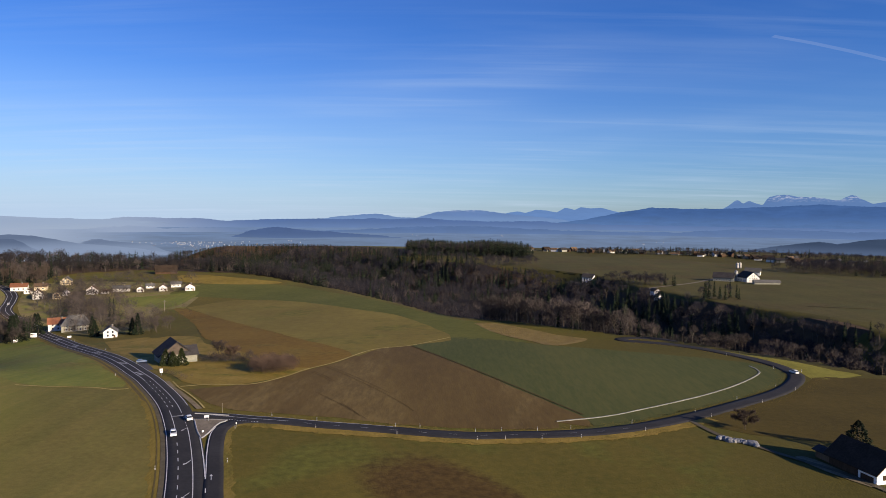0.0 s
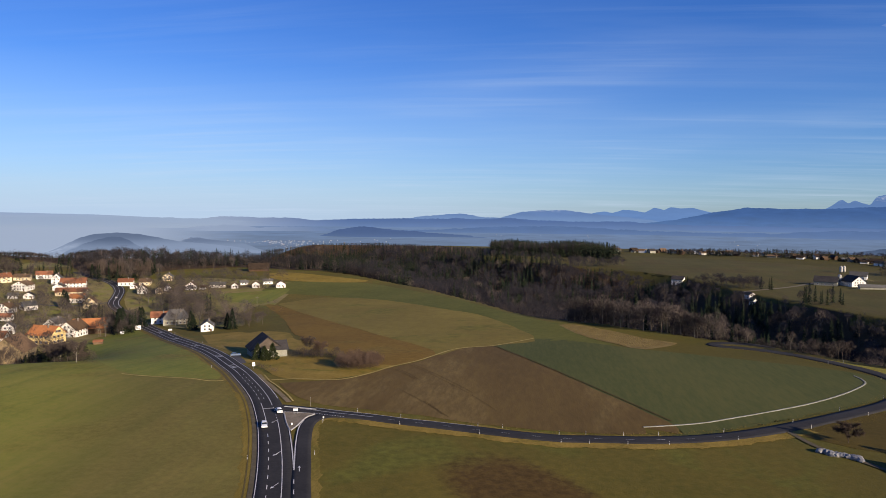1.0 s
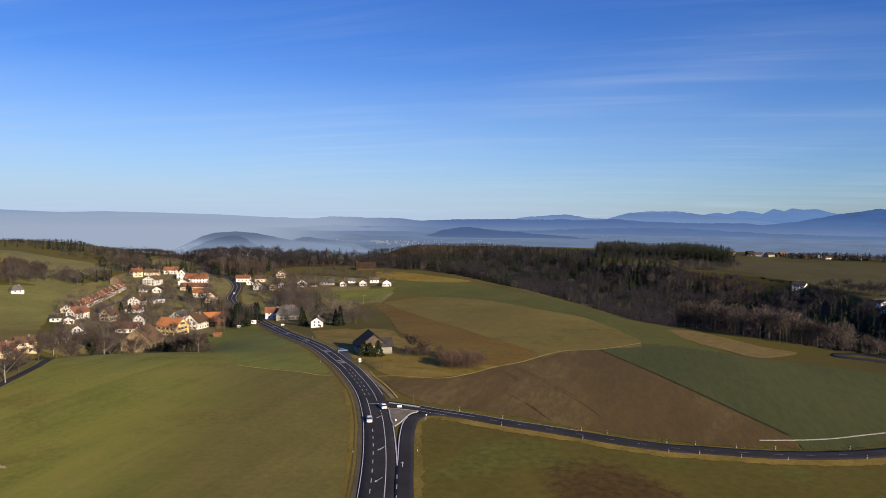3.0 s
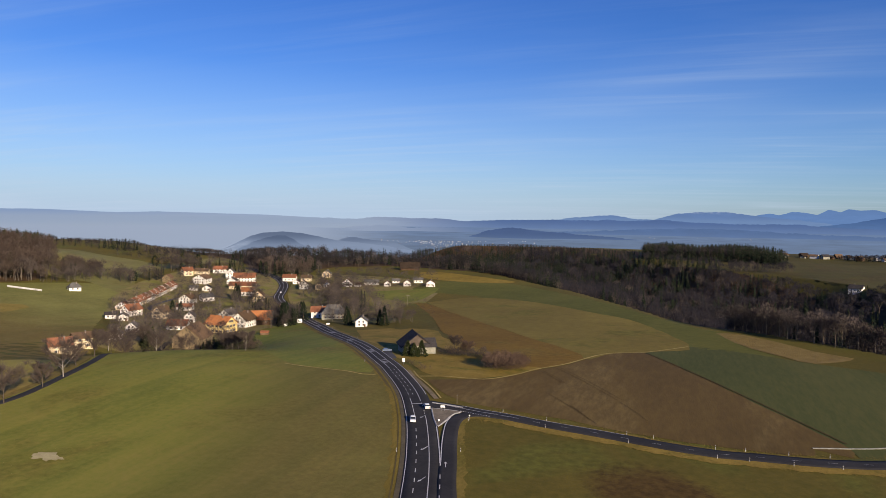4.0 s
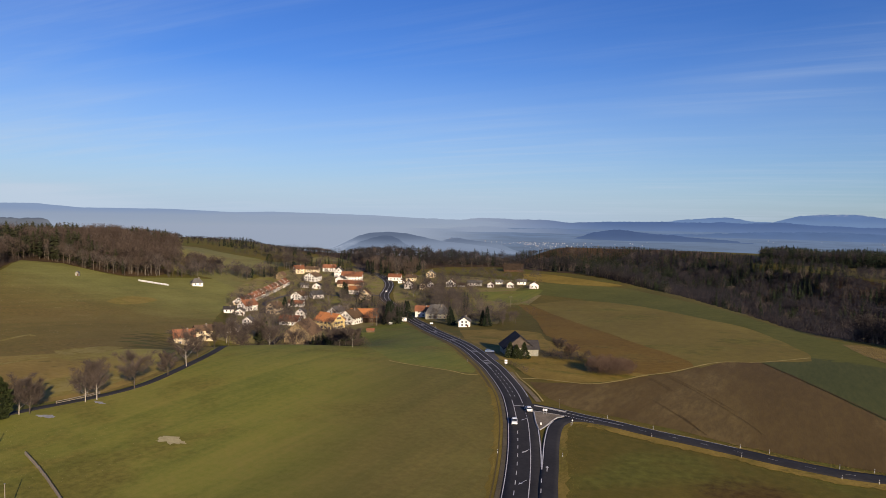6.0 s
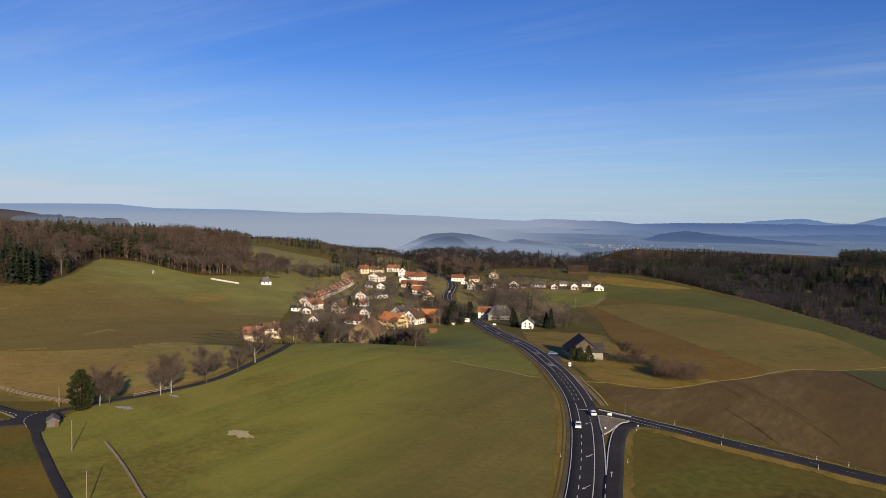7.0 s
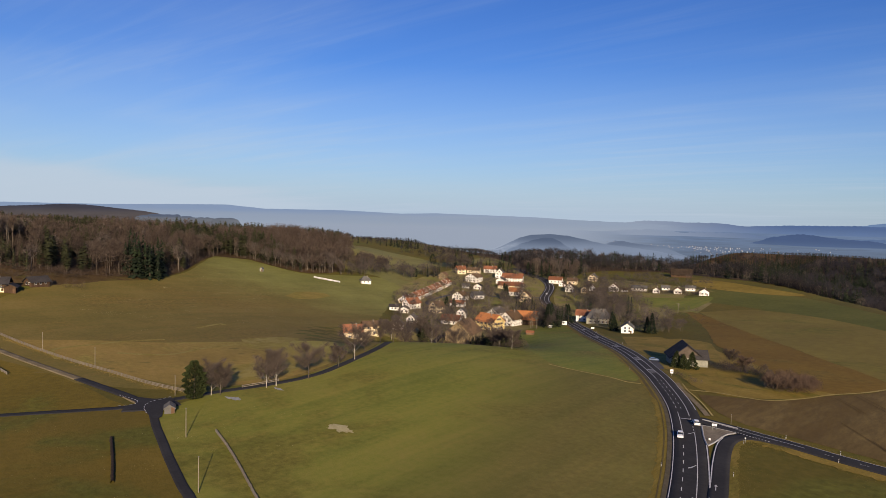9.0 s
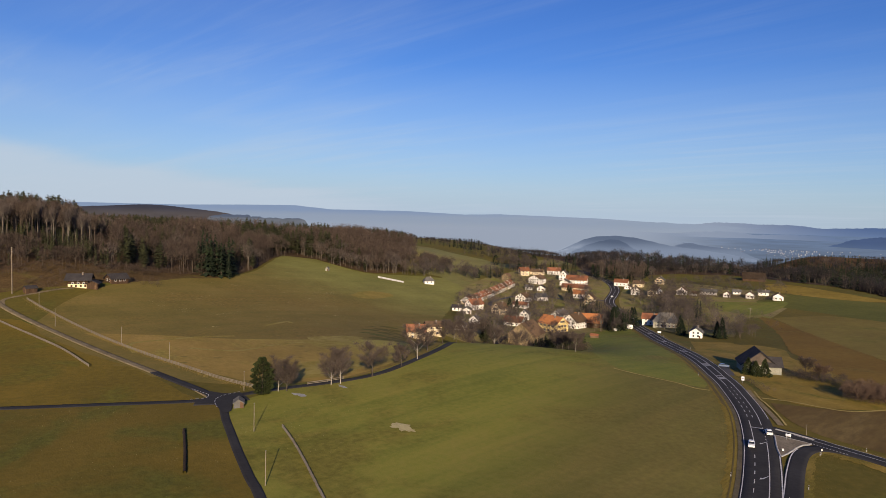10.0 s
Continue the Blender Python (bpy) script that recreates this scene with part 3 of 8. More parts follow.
def field_mesh(name, outline, lift, cell, smooth_step=12.0, wobble=1.1):
    """A field laid over the ground: its outline, cut into cells that follow the slope."""
    pts = spline(list(outline) + [outline[0]], min(smooth_step, 7.0))[:-1]
    pts = pts + np.array([noise.noise_vector((x / 9, y / 9, 3.0))[:2] for x, y in pts]) * wobble
    bm = bmesh.new()
    bm.faces.new([bm.verts.new((x, y, 0)) for x, y in pts])
    bmesh.ops.triangulate(bm, faces=bm.faces[:])
    lo, hi = pts.min(0), pts.max(0)
    for axis in (0, 1):
        for v in np.arange(math.ceil(lo[axis] / cell) * cell, hi[axis], cell):
            co, no = [0, 0, 0], [0, 0, 0]
            co[axis], no[axis] = float(v), 1.0
            bmesh.ops.bisect_plane(bm, geom=bm.verts[:] + bm.edges[:] + bm.faces[:], plane_co=co, plane_no=no)
    xy = np.array([v.co[:2] for v in bm.verts])
    for v, z in zip(bm.verts, ground(xy[:, 0], xy[:, 1])):
        v.co.z = z + lift
    for f in bm.faces:
        f.smooth = True
        if f.normal.z < 0:
            f.normal_flip()
    me = bpy.data.meshes.new(name)
    bm.to_mesh(me)
    bm.free()
    return me


# ---- fields ----
YARD_LINE = ((-190, 396), (-172, 407), (-140, 398), (-122, 364), (-95, 345), (-75, 318), (-60, 300), (-55, 290), (-64, 272), (-78, 258.5), (-88, 257.5), (-98, 264), (-107, 276), (-122, 292), (-142, 322), (-168, 356))
FIELDS = (
    ("hill_meadow", GRASS_LUSH, "lush green meadow over a rounded hill", 5, 0.10,
     ((-48, 60), (-62, 150), (-80, 195), (-103, 240), (-135, 285), (-178, 340), (-225, 395), (-258, 440), (-262, 400), (-255, 330), (-236, 245), (-214, 205), (-203, 170), (-202, 150), (-208, 125), (-196, 101.5), (-150, 84.5), (-100, 65), (-60, 48))),
    ("ploughed_field", PLOUGHED, "brown ploughed field with faint wheel tracks", 6, 0.16,
     ((-91, 250), (-79, 257), (-67, 267), (-56, 287), (-45, 304), (-33, 334), (-15, 345), (48, 224), (36, 218), (36, 212), (20, 210), (3, 211), (-14, 214), (-32, 219), (-51, 223), (-66, 225), (-77, 232))),
    ("wheat_field", WHEAT, "dark blue-green field of young winter wheat", 6, 0.2,
     ((-15, 345), (2, 372), (29, 365), (45, 355), (57, 348), (86, 337), (110, 326), (127, 318), (142.6, 306), (142.6, 293), (139.6, 285), (133.5, 274.5), (121, 261.5), (98, 243.8), (73, 226.4), (53, 215.4), (44, 212.2), (46, 222))),
    ("grass_strip", STRIPG, "bright green strip of grass along the ravine edge", 9, 0.2,
     ((-191, 693), (-156, 680), (-116, 640), (-62, 565), (-28, 508), (8, 448), (22, 431), (30, 387), (45, 357), (29, 365), (4, 374), (-23, 455), (-53, 492), (-114, 558), (-185, 600), (-223, 613), (-244, 629), (-231, 680))),
    ("fallow_field", TANF, "tan fallow field with soft edges", 8, 0.24,
     ((-201, 553), (-170, 584), (-119, 563), (-57, 498), (-25, 458), (5, 374), (-12, 350), (-30, 338), (-44, 318), (-80, 379), (-126, 444))),
    ("rust_field", RUST, "rust-brown field of dead growth", 8, 0.28,
     ((-211, 544), (-199, 547), (-126, 444), (-80, 379), (-43, 329), (-45, 306), (-56, 292), (-68, 300), (-96, 336), (-130, 386), (-156, 442))),
    ("stubble_patch", STUBBLE, "pale rough stubble beside the wood", 6, 0.32,
     ((19, 428), (30, 430), (49, 408), (62, 384), (77, 370), (57, 349), (46, 361), (30, 389))),
    ("brown_pasture", PASTURE_DARK, "brown pasture round the farm track", 6, 0.12,
     ((80, 220), (101.5, 236.5), (124.8, 253.8), (140.5, 270.5), (148.5, 281), (159, 286), (215, 270), (230, 215), (180, 190), (130, 196), (117, 200), (93, 208))),
    ("bright_verge", BRIGHT, "sunlit yellow-green grass between the bend and the ravine", 6, 0.12,
     ((131, 342), (140, 336), (146.8, 328), (159.5, 315), (167, 299), (174, 289.6), (158, 282.5), (149, 281), (150.2, 292), (150.2, 308), (144.5, 324), (134, 340))),
    ("golden_field", GOLD, "golden dry grass on the far crest", 12, 0.35,
     ((-283, 746), (-264, 759), (-215, 737), (-160, 700), (-183, 685), (-254, 698))),
    ("olive_meadow", OLIVE_SUN, "brownish olive meadow with worn tracks", 7, 0.14,
     ((-350, 112), (-330, 140), (-305, 165), (-268, 210), (-246, 216), (-226, 208), (-210, 182), (-205, 160), (-207, 146), (-218, 134), (-230, 127), (-255, 122), (-299, 118))),
    ("upper_meadow", MEADOW, "brownish green meadow sloping up to the wood", 12, 0.10,
     tuple(polar((76, 380), (73.5, 440), (70, 490), (65, 535), (60.5, 592), (57.5, 735), (54.5, 700), (51.5, 672), (48.5, 690), (45.5, 705), (43.6, 690), (43.4, 600), (44.7, 540), (45.6, 440), (44.6, 350), (45.6, 312), (46.8, 287), (48.6, 272), (52.6, 256), (57, 252), (64, 262), (71, 300)))),
    ("far_slope", FAR_GRASS, "sunlit green slope beyond the village", 12, 0.12,
     tuple(polar((45.4, 712), (48.2, 745), (48.2, 860), (48.2, 960), (46.4, 965), (44.6, 925), (42.2, 895), (40.2, 870), (37.2, 945), (35, 970), (33, 945), (33.4, 905), (36.6, 900), (39.4, 842), (41.6, 800), (42.4, 720), (43.0, 660)))),
    ("bracken_edge", BRACKEN, "rusty bracken and leaf litter below the wood", 9, 0.16,
     tuple(polar((80, 452), (76, 466), (73.5, 474), (71, 486), (68, 502), (65.5, 528), (63, 548), (60.9, 588), (60.9, 604), (65, 562), (70, 540), (75, 526), (80, 516)))),
    ("house_yard", YARD, "tan dry grass round the dark-roofed farmhouse", 6, 0.14,
     YARD_LINE),
    ("village_gardens", GARDEN_SOIL, "brownish winter gardens between the houses", 8, 0.13,
     ((-300, 300), (-262, 304), (-240, 330), (-262, 400), (-268, 450), (-345, 548), (-384, 622), (-440, 690), (-512, 655), (-500, 580), (-474, 512), (-422, 432), (-362, 382))),
    ("east_gardens", GARDEN_SOIL, "brownish winter gardens east of the main road", 8, 0.13,
     ((-256, 470), (-236, 446), (-192, 436), (-184, 446), (-215, 488), (-262, 545), (-312, 598), (-322, 610), (-270, 628), (-230, 640), (-228, 676), (-330, 694), (-385, 665), (-362, 604), (-318, 530))),
    ("hedge_meadow", GRASS_BACK, "green meadow below the hedge and the white houses", 8, 0.3,
     ((-300, 590), (-275, 604), (-241, 624), (-222, 640), (-214, 598), (-216, 556), (-247, 568), (-279, 578))),
    ("orchard_meadow", GRASS, "dull olive meadow beside the orchard", 8, 0.32,
     ((-214, 512), (-210, 546), (-153, 438), (-158, 406), (-167, 402), (-182, 440))),
    ("plateau_meadow", PLATEAU, "dull green meadow on the plateau across the ravine", 16, 0.12,
     tuple(polar((-2.6, 1060), (-4.4, 945), (-7.5, 905), (-9.6, 838), (-12.1, 800), (-14, 752), (-17, 700), (-19, 640), (-23, 580), (-26.4, 545), (-32, 505), (-37, 500), (-37, 900), (-30, 980), (-22, 1080), (-12, 1180), (-4, 1230)))),
    ("pale_patch", PALE_GRASS, "bleached pale grass in the meadow", 5, 0.18,
     ((-292, 196), (-286, 214), (-272, 216), (-266, 200), (-278, 191))),
    ("pale_verge", PALE_GRASS, "bleached pale grass behind the lane trees", 5, 0.18,
     ((-232, 142), (-237, 160), (-226, 176), (-212, 172), (-212, 146), (-222, 139))),
    ("back_meadow", GRASS_BACK, "deep green meadow between the hill path and the main road", 6, 0.2,
     ((-119, 262), (-114, 250), (-123, 248.6), (-134, 247.6), (-147, 247.4), (-160, 256), (-175, 270), (-190, 288), (-212, 315), (-236, 340), (-258, 400), (-261, 436), (-254, 437), (-228, 405), (-203, 373), (-178, 343), (-154, 312), (-137, 285))),
    ("tan_patch", TAN_GRASS, "soft tan patch of dead grass in the upper meadow", 8, 0.3,
     ((-438, 334), (-449, 351), (-452, 367), (-444, 378), (-434, 374), (-426, 349), (-427, 335))),
    ("farm_yard", FARM_LANE, "worn gravel yard beside the big farmhouse", 2, 0.3,
     ((95.5, 188), (98, 189.5), (100.8, 187), (103.5, 179), (106, 169), (103.4, 168), (99, 178))),
    ("long_pasture", OLIVE, "brown-olive pasture below the farm track", 7, 0.14,
     ((-400, 40), (-395, 92), (-348, 96), (-310, 100), (-278, 105), (-253, 105), (-228, 104), (-212, 102), (-225, 88), (-241, 64), (-262, 28), (-330, 10))),
    ("low_pasture", LOWL, "mown olive-brown pasture between the lanes", 6, 0.14,
     ((-242, 62), (-212, 104), (-190, 99.5), (-137, 79), (-99, 63.5), (-110, 20), (-190, 5), (-258, 30))),
)
for name, mat, label, cell, lift, outline in FIELDS:
    tagged(part(name, field_mesh(name, outline, 0.03 + 0.4 * lift, cell), mat), label, "field", kind="structure")

# ---- roads ----
MAIN = ((-20, 30), (-34, 80), (-46, 120), (-54.6, 146.8), (-59.0, 160.1), (-64.3, 174.9), (-71.2, 192.5), (-77.9, 208), (-86.8, 226), (-95.1, 240), (-102.9, 252), (-112, 265.8), (-121.6, 279), (-134.2, 297.2), (-152.9, 323.3),
        (-176.4, 353.1), (-203.5, 386.6), (-232, 423.3), (-258, 454.2), (-282, 484), (-308, 512), (-330, 534), (-344, 553), (-356, 578), (-371, 606), (-393, 634), (-419, 658), (-445, 676), (-480, 705))
SIDE = ((-79, 218.5), (-70, 217.8), (-60, 216), (-50, 214.7), (-38, 212), (-27, 210.2), (-14, 207.6), (-0.5, 204.8), (12, 203.6), (20, 204.6), (36.6, 206.3), (54.6, 211.3), (75.3, 222.1), (100.7, 240.1), (124, 258.5), (137, 273),
        (144.2, 284.5), (146.5, 292), (146.4, 307), (140.4, 323.7), (130, 341), (118, 354), (106, 361.5), (97, 365), (94, 369.5), (98, 374), (108, 375), (124, 367))
SLIP = ((-44, 134), (-48.2, 147), (-51.9, 158), (-56.2, 172), (-60.0, 184), (-63.1, 195), (-64.6, 202), (-64.7, 207.5), (-63, 211.6), (-58.5, 214.0), (-50, 213.8))
LANE_WEST = ((-290, -10), (-262, 30), (-238, 68), (-229, 82), (-220, 95), (-215, 102.5), (-212.6, 110), (-211.3, 119), (-208.2, 131), (-203.2, 144.6), (-200.2, 156), (-200, 168), (-203, 180), (-207, 192), (-212, 205), (-220, 221), (-236, 246), (-258, 285), (-278, 330))
LANE_SOUTH = ((-60, 47), (-100, 65), (-136.5, 80), (-147, 83.5), (-165.5, 90.3), (-178.5, 95.4), (-191, 100.3), (-204, 106), (-213, 109))
LANE_HILL = ((-212, 108), (-228.4, 109.2), (-244.6, 108.8), (-268.2, 108.1), (-298.4, 106.4), (-338, 103.5), (-383, 99.4), (-427, 95), (-480, 92))
ROADS = {}
for name, pts, half, mat, lift, label in (
        ("road_main", MAIN, 4.75, ASPHALT, 0.22, "dark asphalt main road with white lane markings"),
        ("road_side", SIDE, 3.1, ASPHALT, 0.26, "narrower dark asphalt side road curving round the fields"),
        ("road_slip", SLIP, 2.2, ASPHALT, 0.30, "asphalt right-turn slip lane beside the island"),
        ("lane_west", LANE_WEST, 1.6, ASPHALT, 0.20, "narrow asphalt lane lined with bare trees"),
        ("lane_south", LANE_SOUTH, 1.2, ASPHALT, 0.24, "narrow dark asphalt lane crossing the pasture"),
        ("lane_hill", LANE_HILL, 1.5, FARM_LANE, 0.28, "worn grey farm lane climbing towards the wood")):
    ROADS[name] = spline(pts, 3.0)
    tagged(part(name, strip_mesh(name, ROADS[name], -half, half, lift, 4, 0.3), mat), label, "road", kind="structure")
ROADS["lane_mouth"] = spline(((-210, 108.6), (-218.3, 109), (-228.4, 109.2), (-244.6, 108.8), (-262, 108.3)), 2.0)
tagged(part("lane_mouth", strip_mesh("lane_mouth", ROADS["lane_mouth"], -1.55, 1.55, 0.32, 4, 0.3), ASPHALT), "dark asphalt mouth of the farm lane", "road", kind="structure")
CROSSING = ((-222, 111.0), (-218.9, 112.0), (-215.8, 113.6), (-213.6, 117.3), (-209.7, 116.3), (-207.1, 112.5), (-203.1, 109.0), (-197, 105.2), (-196.6, 102.4), (-202.3, 103.7), (-207.5, 104.6), (-210.5, 102.6), (-215.4, 101.6), (-215.8, 106.6), (-219.7, 107.8))
tagged(part("crossroads", field_mesh("crossroads", CROSSING, 0.35, 3, 3, 0.1), ASPHALT), "wide dark asphalt crossroads of the lanes", "road", kind="structure")
ROADS["crossing"] = spline(((-213, 101), (-208.5, 108), (-206.5, 116)), 1.5)
tagged(part("crossing", strip_mesh("crossing", ROADS["crossing"], -2.5, 2.5, 0.30, 4, 0.3), ASPHALT), "widened asphalt of the crossroads", "road", kind="structure")
for name, key, a, b, label in (("verge_west", "road_main", -8.6, -4.9, "dry golden verge with a shallow ditch"), ("verge_east", "road_main", 4.9, 7.5, "dry golden verge along the road"),
                               ("verge_south", "road_side", 3.2, 7.4, "tall dry golden grass on the road bank"), ("verge_north", "road_side", -4.3, -3.2, "grassy edge of the side road"),
                               ("verge_slip", "road_slip", 2.3, 4.3, "dry golden grass round the slip lane")):
    line = spline(ROADS[key][::2, :2], 0.8)
    if key == "road_main":
        line = line[line[:, 1] < 450] if a < 0 else line[(line[:, 1] > 250) & (line[:, 1] < 450)]
    if key == "road_side":
        line = line[(line[:, 0] > -56) & (line[:, 1] < 340) & (line[:, 0] < (84 if name == "verge_south" else 42))]
    if key == "road_slip":
        line = line[line[:, 0] < -44]
    rough = np.array([1.2 * noise.noise((x / 6, y / 6, 2.0)) + 0.8 * noise.noise((x / 1.7, y / 1.7, 5.0)) + 0.5 * noise.noise((x / 0.6, y / 0.6, 9.0)) for x, y in line[:, :2]])
    left, right = (a + rough, b) if a < 0 else (a, np.maximum(b + rough, a + 0.3))
    tagged(part(name, strip_mesh(name, line, left, right, 0.12, 3), {"verge_south": DRY, "verge_west": VERGE_SOFT}.get(name, VERGE)), label, "verge", kind="structure")
tagged(part("road_shoulder", strip_mesh("road_shoulder", ROADS["road_main"][ROADS["road_main"][:, 1] < 460], -6.0, -4.8, 0.19, 2), SHOULDER), "dusty grey shoulder beside the main road", "verge", kind="structure")
# flat strip: the shadow in the ditch is put into its dark colour
ditch = ROADS["road_main"][(ROADS["road_main"][:, 1] > 60) & (ROADS["road_main"][:, 1] < 440)]
tagged(part("ditch", strip_mesh("ditch", ditch, np.where((ditch[:, 1] > 235) & (ditch[:, 1] < 390), -7.9, -7.1), -6.75, 0.18, 1), DITCH_SHADE), "thin dark ditch line in the verge", "ditch", kind="structure")


# ---- road markings, island, kerbs ----
def dashes(line, on, off, start=0.0):
    """Cut a line into dashes."""
    s = np.r_[0, np.cumsum(np.hypot(*np.diff(line[:, :2], axis=0).T))]
    out, a = [], start
    while a + on < s[-1]:
        t = np.linspace(a, a + on, 3)
        out.append(np.column_stack([np.interp(t, s, line[:, 0]), np.interp(t, s, line[:, 1])]))
        a += on + off
    return out


def between(line, y0, y1):
    return line[(line[:, 1] >= y0) & (line[:, 1] <= y1)]


def shifted(line, off):
    return line[:, :2] + normals(line) * np.asarray(off)[..., None]


def mark(road, line, width=0.18, name="lane_line", lift=0.05):
    base = {"road_main": 0.22, "road_side": 0.26, "road_slip": 0.30, "lane_west": 0.20, "lane_south": 0.24, "lane_hill": 0.28}[road]
    if len(line) > 1:
        part(name, strip_mesh(name, line, -width / 2, width / 2, base + lift, 1), PAINT, bpy.data.objects[road])


main = ROADS["road_main"]
fine_main = spline(main[::2, :2], 1.0)
mark("road_main", shifted(between(fine_main, 40, 470), -4.35), 0.2, "edge_line")
mark("road_main", shifted(between(fine_main, 166, 197), 4.4), 0.3, "edge_line", 0.12)
mark("road_main", shifted(between(fine_main, 226, 470), 4.35), 0.2, "edge_line")
mark("road_main", shifted(between(fine_main, 470, 690), 3.6), 0.3, "edge_line")
mark("road_main", shifted(between(fine_main, 470, 690), -3.6), 0.3, "edge_line")
mark("road_main", shifted(between(fine_main, 470, 690), 0.0), 0.22, "centre_line")
mark("road_main", shifted(between(fine_main, 40, 204), 1.65), 0.22, "centre_line")
mark("road_main", shifted(between(fine_main, 199, 223), -1.75), 0.2, "centre_line")
mark("road_main", shifted(between(fine_main, 219, 262), 1.5), 0.2, "centre_line")
for seg, off, on, gap in (((60, 198), -1.75, 2.6, 3.6), ((110, 165), 4.4, 2.6, 3.6), ((205, 219), 1.6, 1.2, 1.6), ((226, 262), -1.75, 2.4, 3.0), ((226, 262), -0.2, 2.0, 3.6)):
    for d in dashes(shifted(between(fine_main, *seg), off), on, gap):
        mark("road_main", d, 0.2, "dash", 0.13 if off == 4.4 else 0.05)
for off in (-1.6, 1.5):
    mark("road_main", shifted(between(fine_main, 262, 468), off), 0.24, "median_line")
for y0 in (273, 299, 341, 380, 420):
    for k in range(3):
        seg = between(fine_main, y0 + 2.2 * k, y0 + 2.2 * k + 6)
        a, n = seg[0], normals(seg)[0]
        ahead = np.array([-n[1], n[0]])
        mark("road_main", np.array([a + n * -1.3 - ahead * 0.8, a, a + n * 1.3 + ahead * 0.8]), 0.75, "hatch_bar", 0.055)
seg = between(fine_main, 216, 222)
mark("road_main", np.array([seg[0] + normals(seg)[0] * u for u in (-1.75, 0.0, 1.6)]), 0.45, "stop_bar", 0.06)


def arrow(x, y, heading, side, road, lift):
    """A painted lane arrow."""
    shape = ((-0.09, -1.9), (0.09, -1.9), (0.09, 0.7), (0.42, 0.7), (0.0, 1.9), (-0.42, 0.7), (-0.09, 0.7))
    c, s = math.cos(heading), math.sin(heading)
    bm = bmesh.new()
    vs = []
    for u, v in shape:
        px, py = x + (u * side) * s + v * c, y - (u * side) * c + v * s
        vs.append(bm.verts.new((px, py, z_at(px, py) + lift)))
    f = bm.faces.new(vs)
    bmesh.ops.triangulate(bm, faces=[f])
    for f in bm.faces:
        if f.normal.z < 0:
            f.normal_flip()
    part("turn_arrow", bm, PAINT, bpy.data.objects[road])


for x, y in ((-75.0, 203.5), (-64.8, 177.2), (-57.9, 156.8), (-50, 132)):
    arrow(x, y, radians(110 + 180 - 32), 1, "road_main", 0.30)
arrow(-55.6, 168.0, radians(108), 1, "road_slip", 0.37)

side = spline(ROADS["road_side"][::2, :2], 1.0)
mark("road_side", shifted(side[6:30], -0.2), 0.22, "centre_line")
for d in dashes(side[34:130], 2.5, 6.5):
    mark("road_side", d, 0.09, "dash")
mark("road_side", shifted(side[10:60], -2.85), 0.2, "edge_line")
for d in dashes(shifted(side[12:22], 2.85), 0.45, 0.45):
    mark("road_side", d, 0.34, "give_way_dash", 0.1)
slip = spline(ROADS["road_slip"][:, :2], 1.0)
mark("road_slip", shifted(slip[30:66], -1.9), 0.28, "edge_line")
for pts in (((-229.1, 107.6), (-224.4, 108.0), (-219.6, 108.5), (-216.9, 107.6), (-215.4, 105.6), (-216.7, 102.9), (-217.7, 100.4)), ((-214.4, 117.6), (-214.2, 114.4), (-214.2, 111.3), (-212.5, 108.3), (-209.3, 106.0), (-203.4, 103.8))):
    for d in dashes(spline(pts, 0.5), 0.9, 0.8):
        mark("lane_south", d, 0.26, "give_way_dash", 0.17)

KERB = material("weathered_kerb", [(0.25, 0.245, 0.235), (0.33, 0.325, 0.31), (0.42, 0.41, 0.40)], 1.5, 0.3, bump=0.2)
island = tagged(new("traffic_island"), "triangular grey gravel traffic island with pale kerb", "traffic island", kind="structure")
ISLE = ((-67.6, 196), (-71, 202.6), (-74.8, 211.5), (-75.4, 213.1), (-70, 213.5), (-65.6, 213.4), (-66.9, 210.6), (-67.3, 206.5), (-67.2, 201))
part("island_top", field_mesh("island_top", ISLE, 0.42, 3, 2, 0.0), GRAVEL, island)
rim = spline(list(ISLE) + [ISLE[0]], 1.5)
part("kerb", strip_mesh("kerb", rim, -0.14, 0.14, 0.46, 1, 0.2), KERB, island)
split = tagged(new("splitter_kerb"), "long narrow pale kerb in the mouth of the side road", "kerb", kind="structure")
part("kerb", strip_mesh("kerb", np.array([(-77.5, 219.4), (-72, 219.2), (-66.5, 218.6)]), -0.28, 0.28, 0.42, 1, 0.2), KERB, split)
# wheel tracks of the tractor in the ploughed field
for k, (a, b) in enumerate((((-49, 294), (-20, 249)), ((-47.5, 295), (-18.5, 250)), ((-53.4, 284), (-42.4, 267)), ((-52.2, 284.6), (-41.2, 267.6)), ((-19, 247), (-8.8, 227.5)), ((-45, 250), (-23.6, 218.6)), ((-34, 236), (-26, 221.5)))):
    t = np.linspace(0, 1, 14)[:, None]
    ln = np.array(a) * (1 - t) + np.array(b) * t + np.sin(t * 3) * 0.4
    part("wheel_track", strip_mesh("wheel_track", ln, -0.09, 0.09, 0.24, 1), RUT, bpy.data.objects["ploughed_field"])
t = np.linspace(0, 1, 24)[:, None]
part("furrow", strip_mesh("furrow", np.array((-15, 345)) * (1 - t) + np.array((46, 226)) * t, -0.25, 0.25, 0.3, 1), RUT, bpy.data.objects["ploughed_field"])
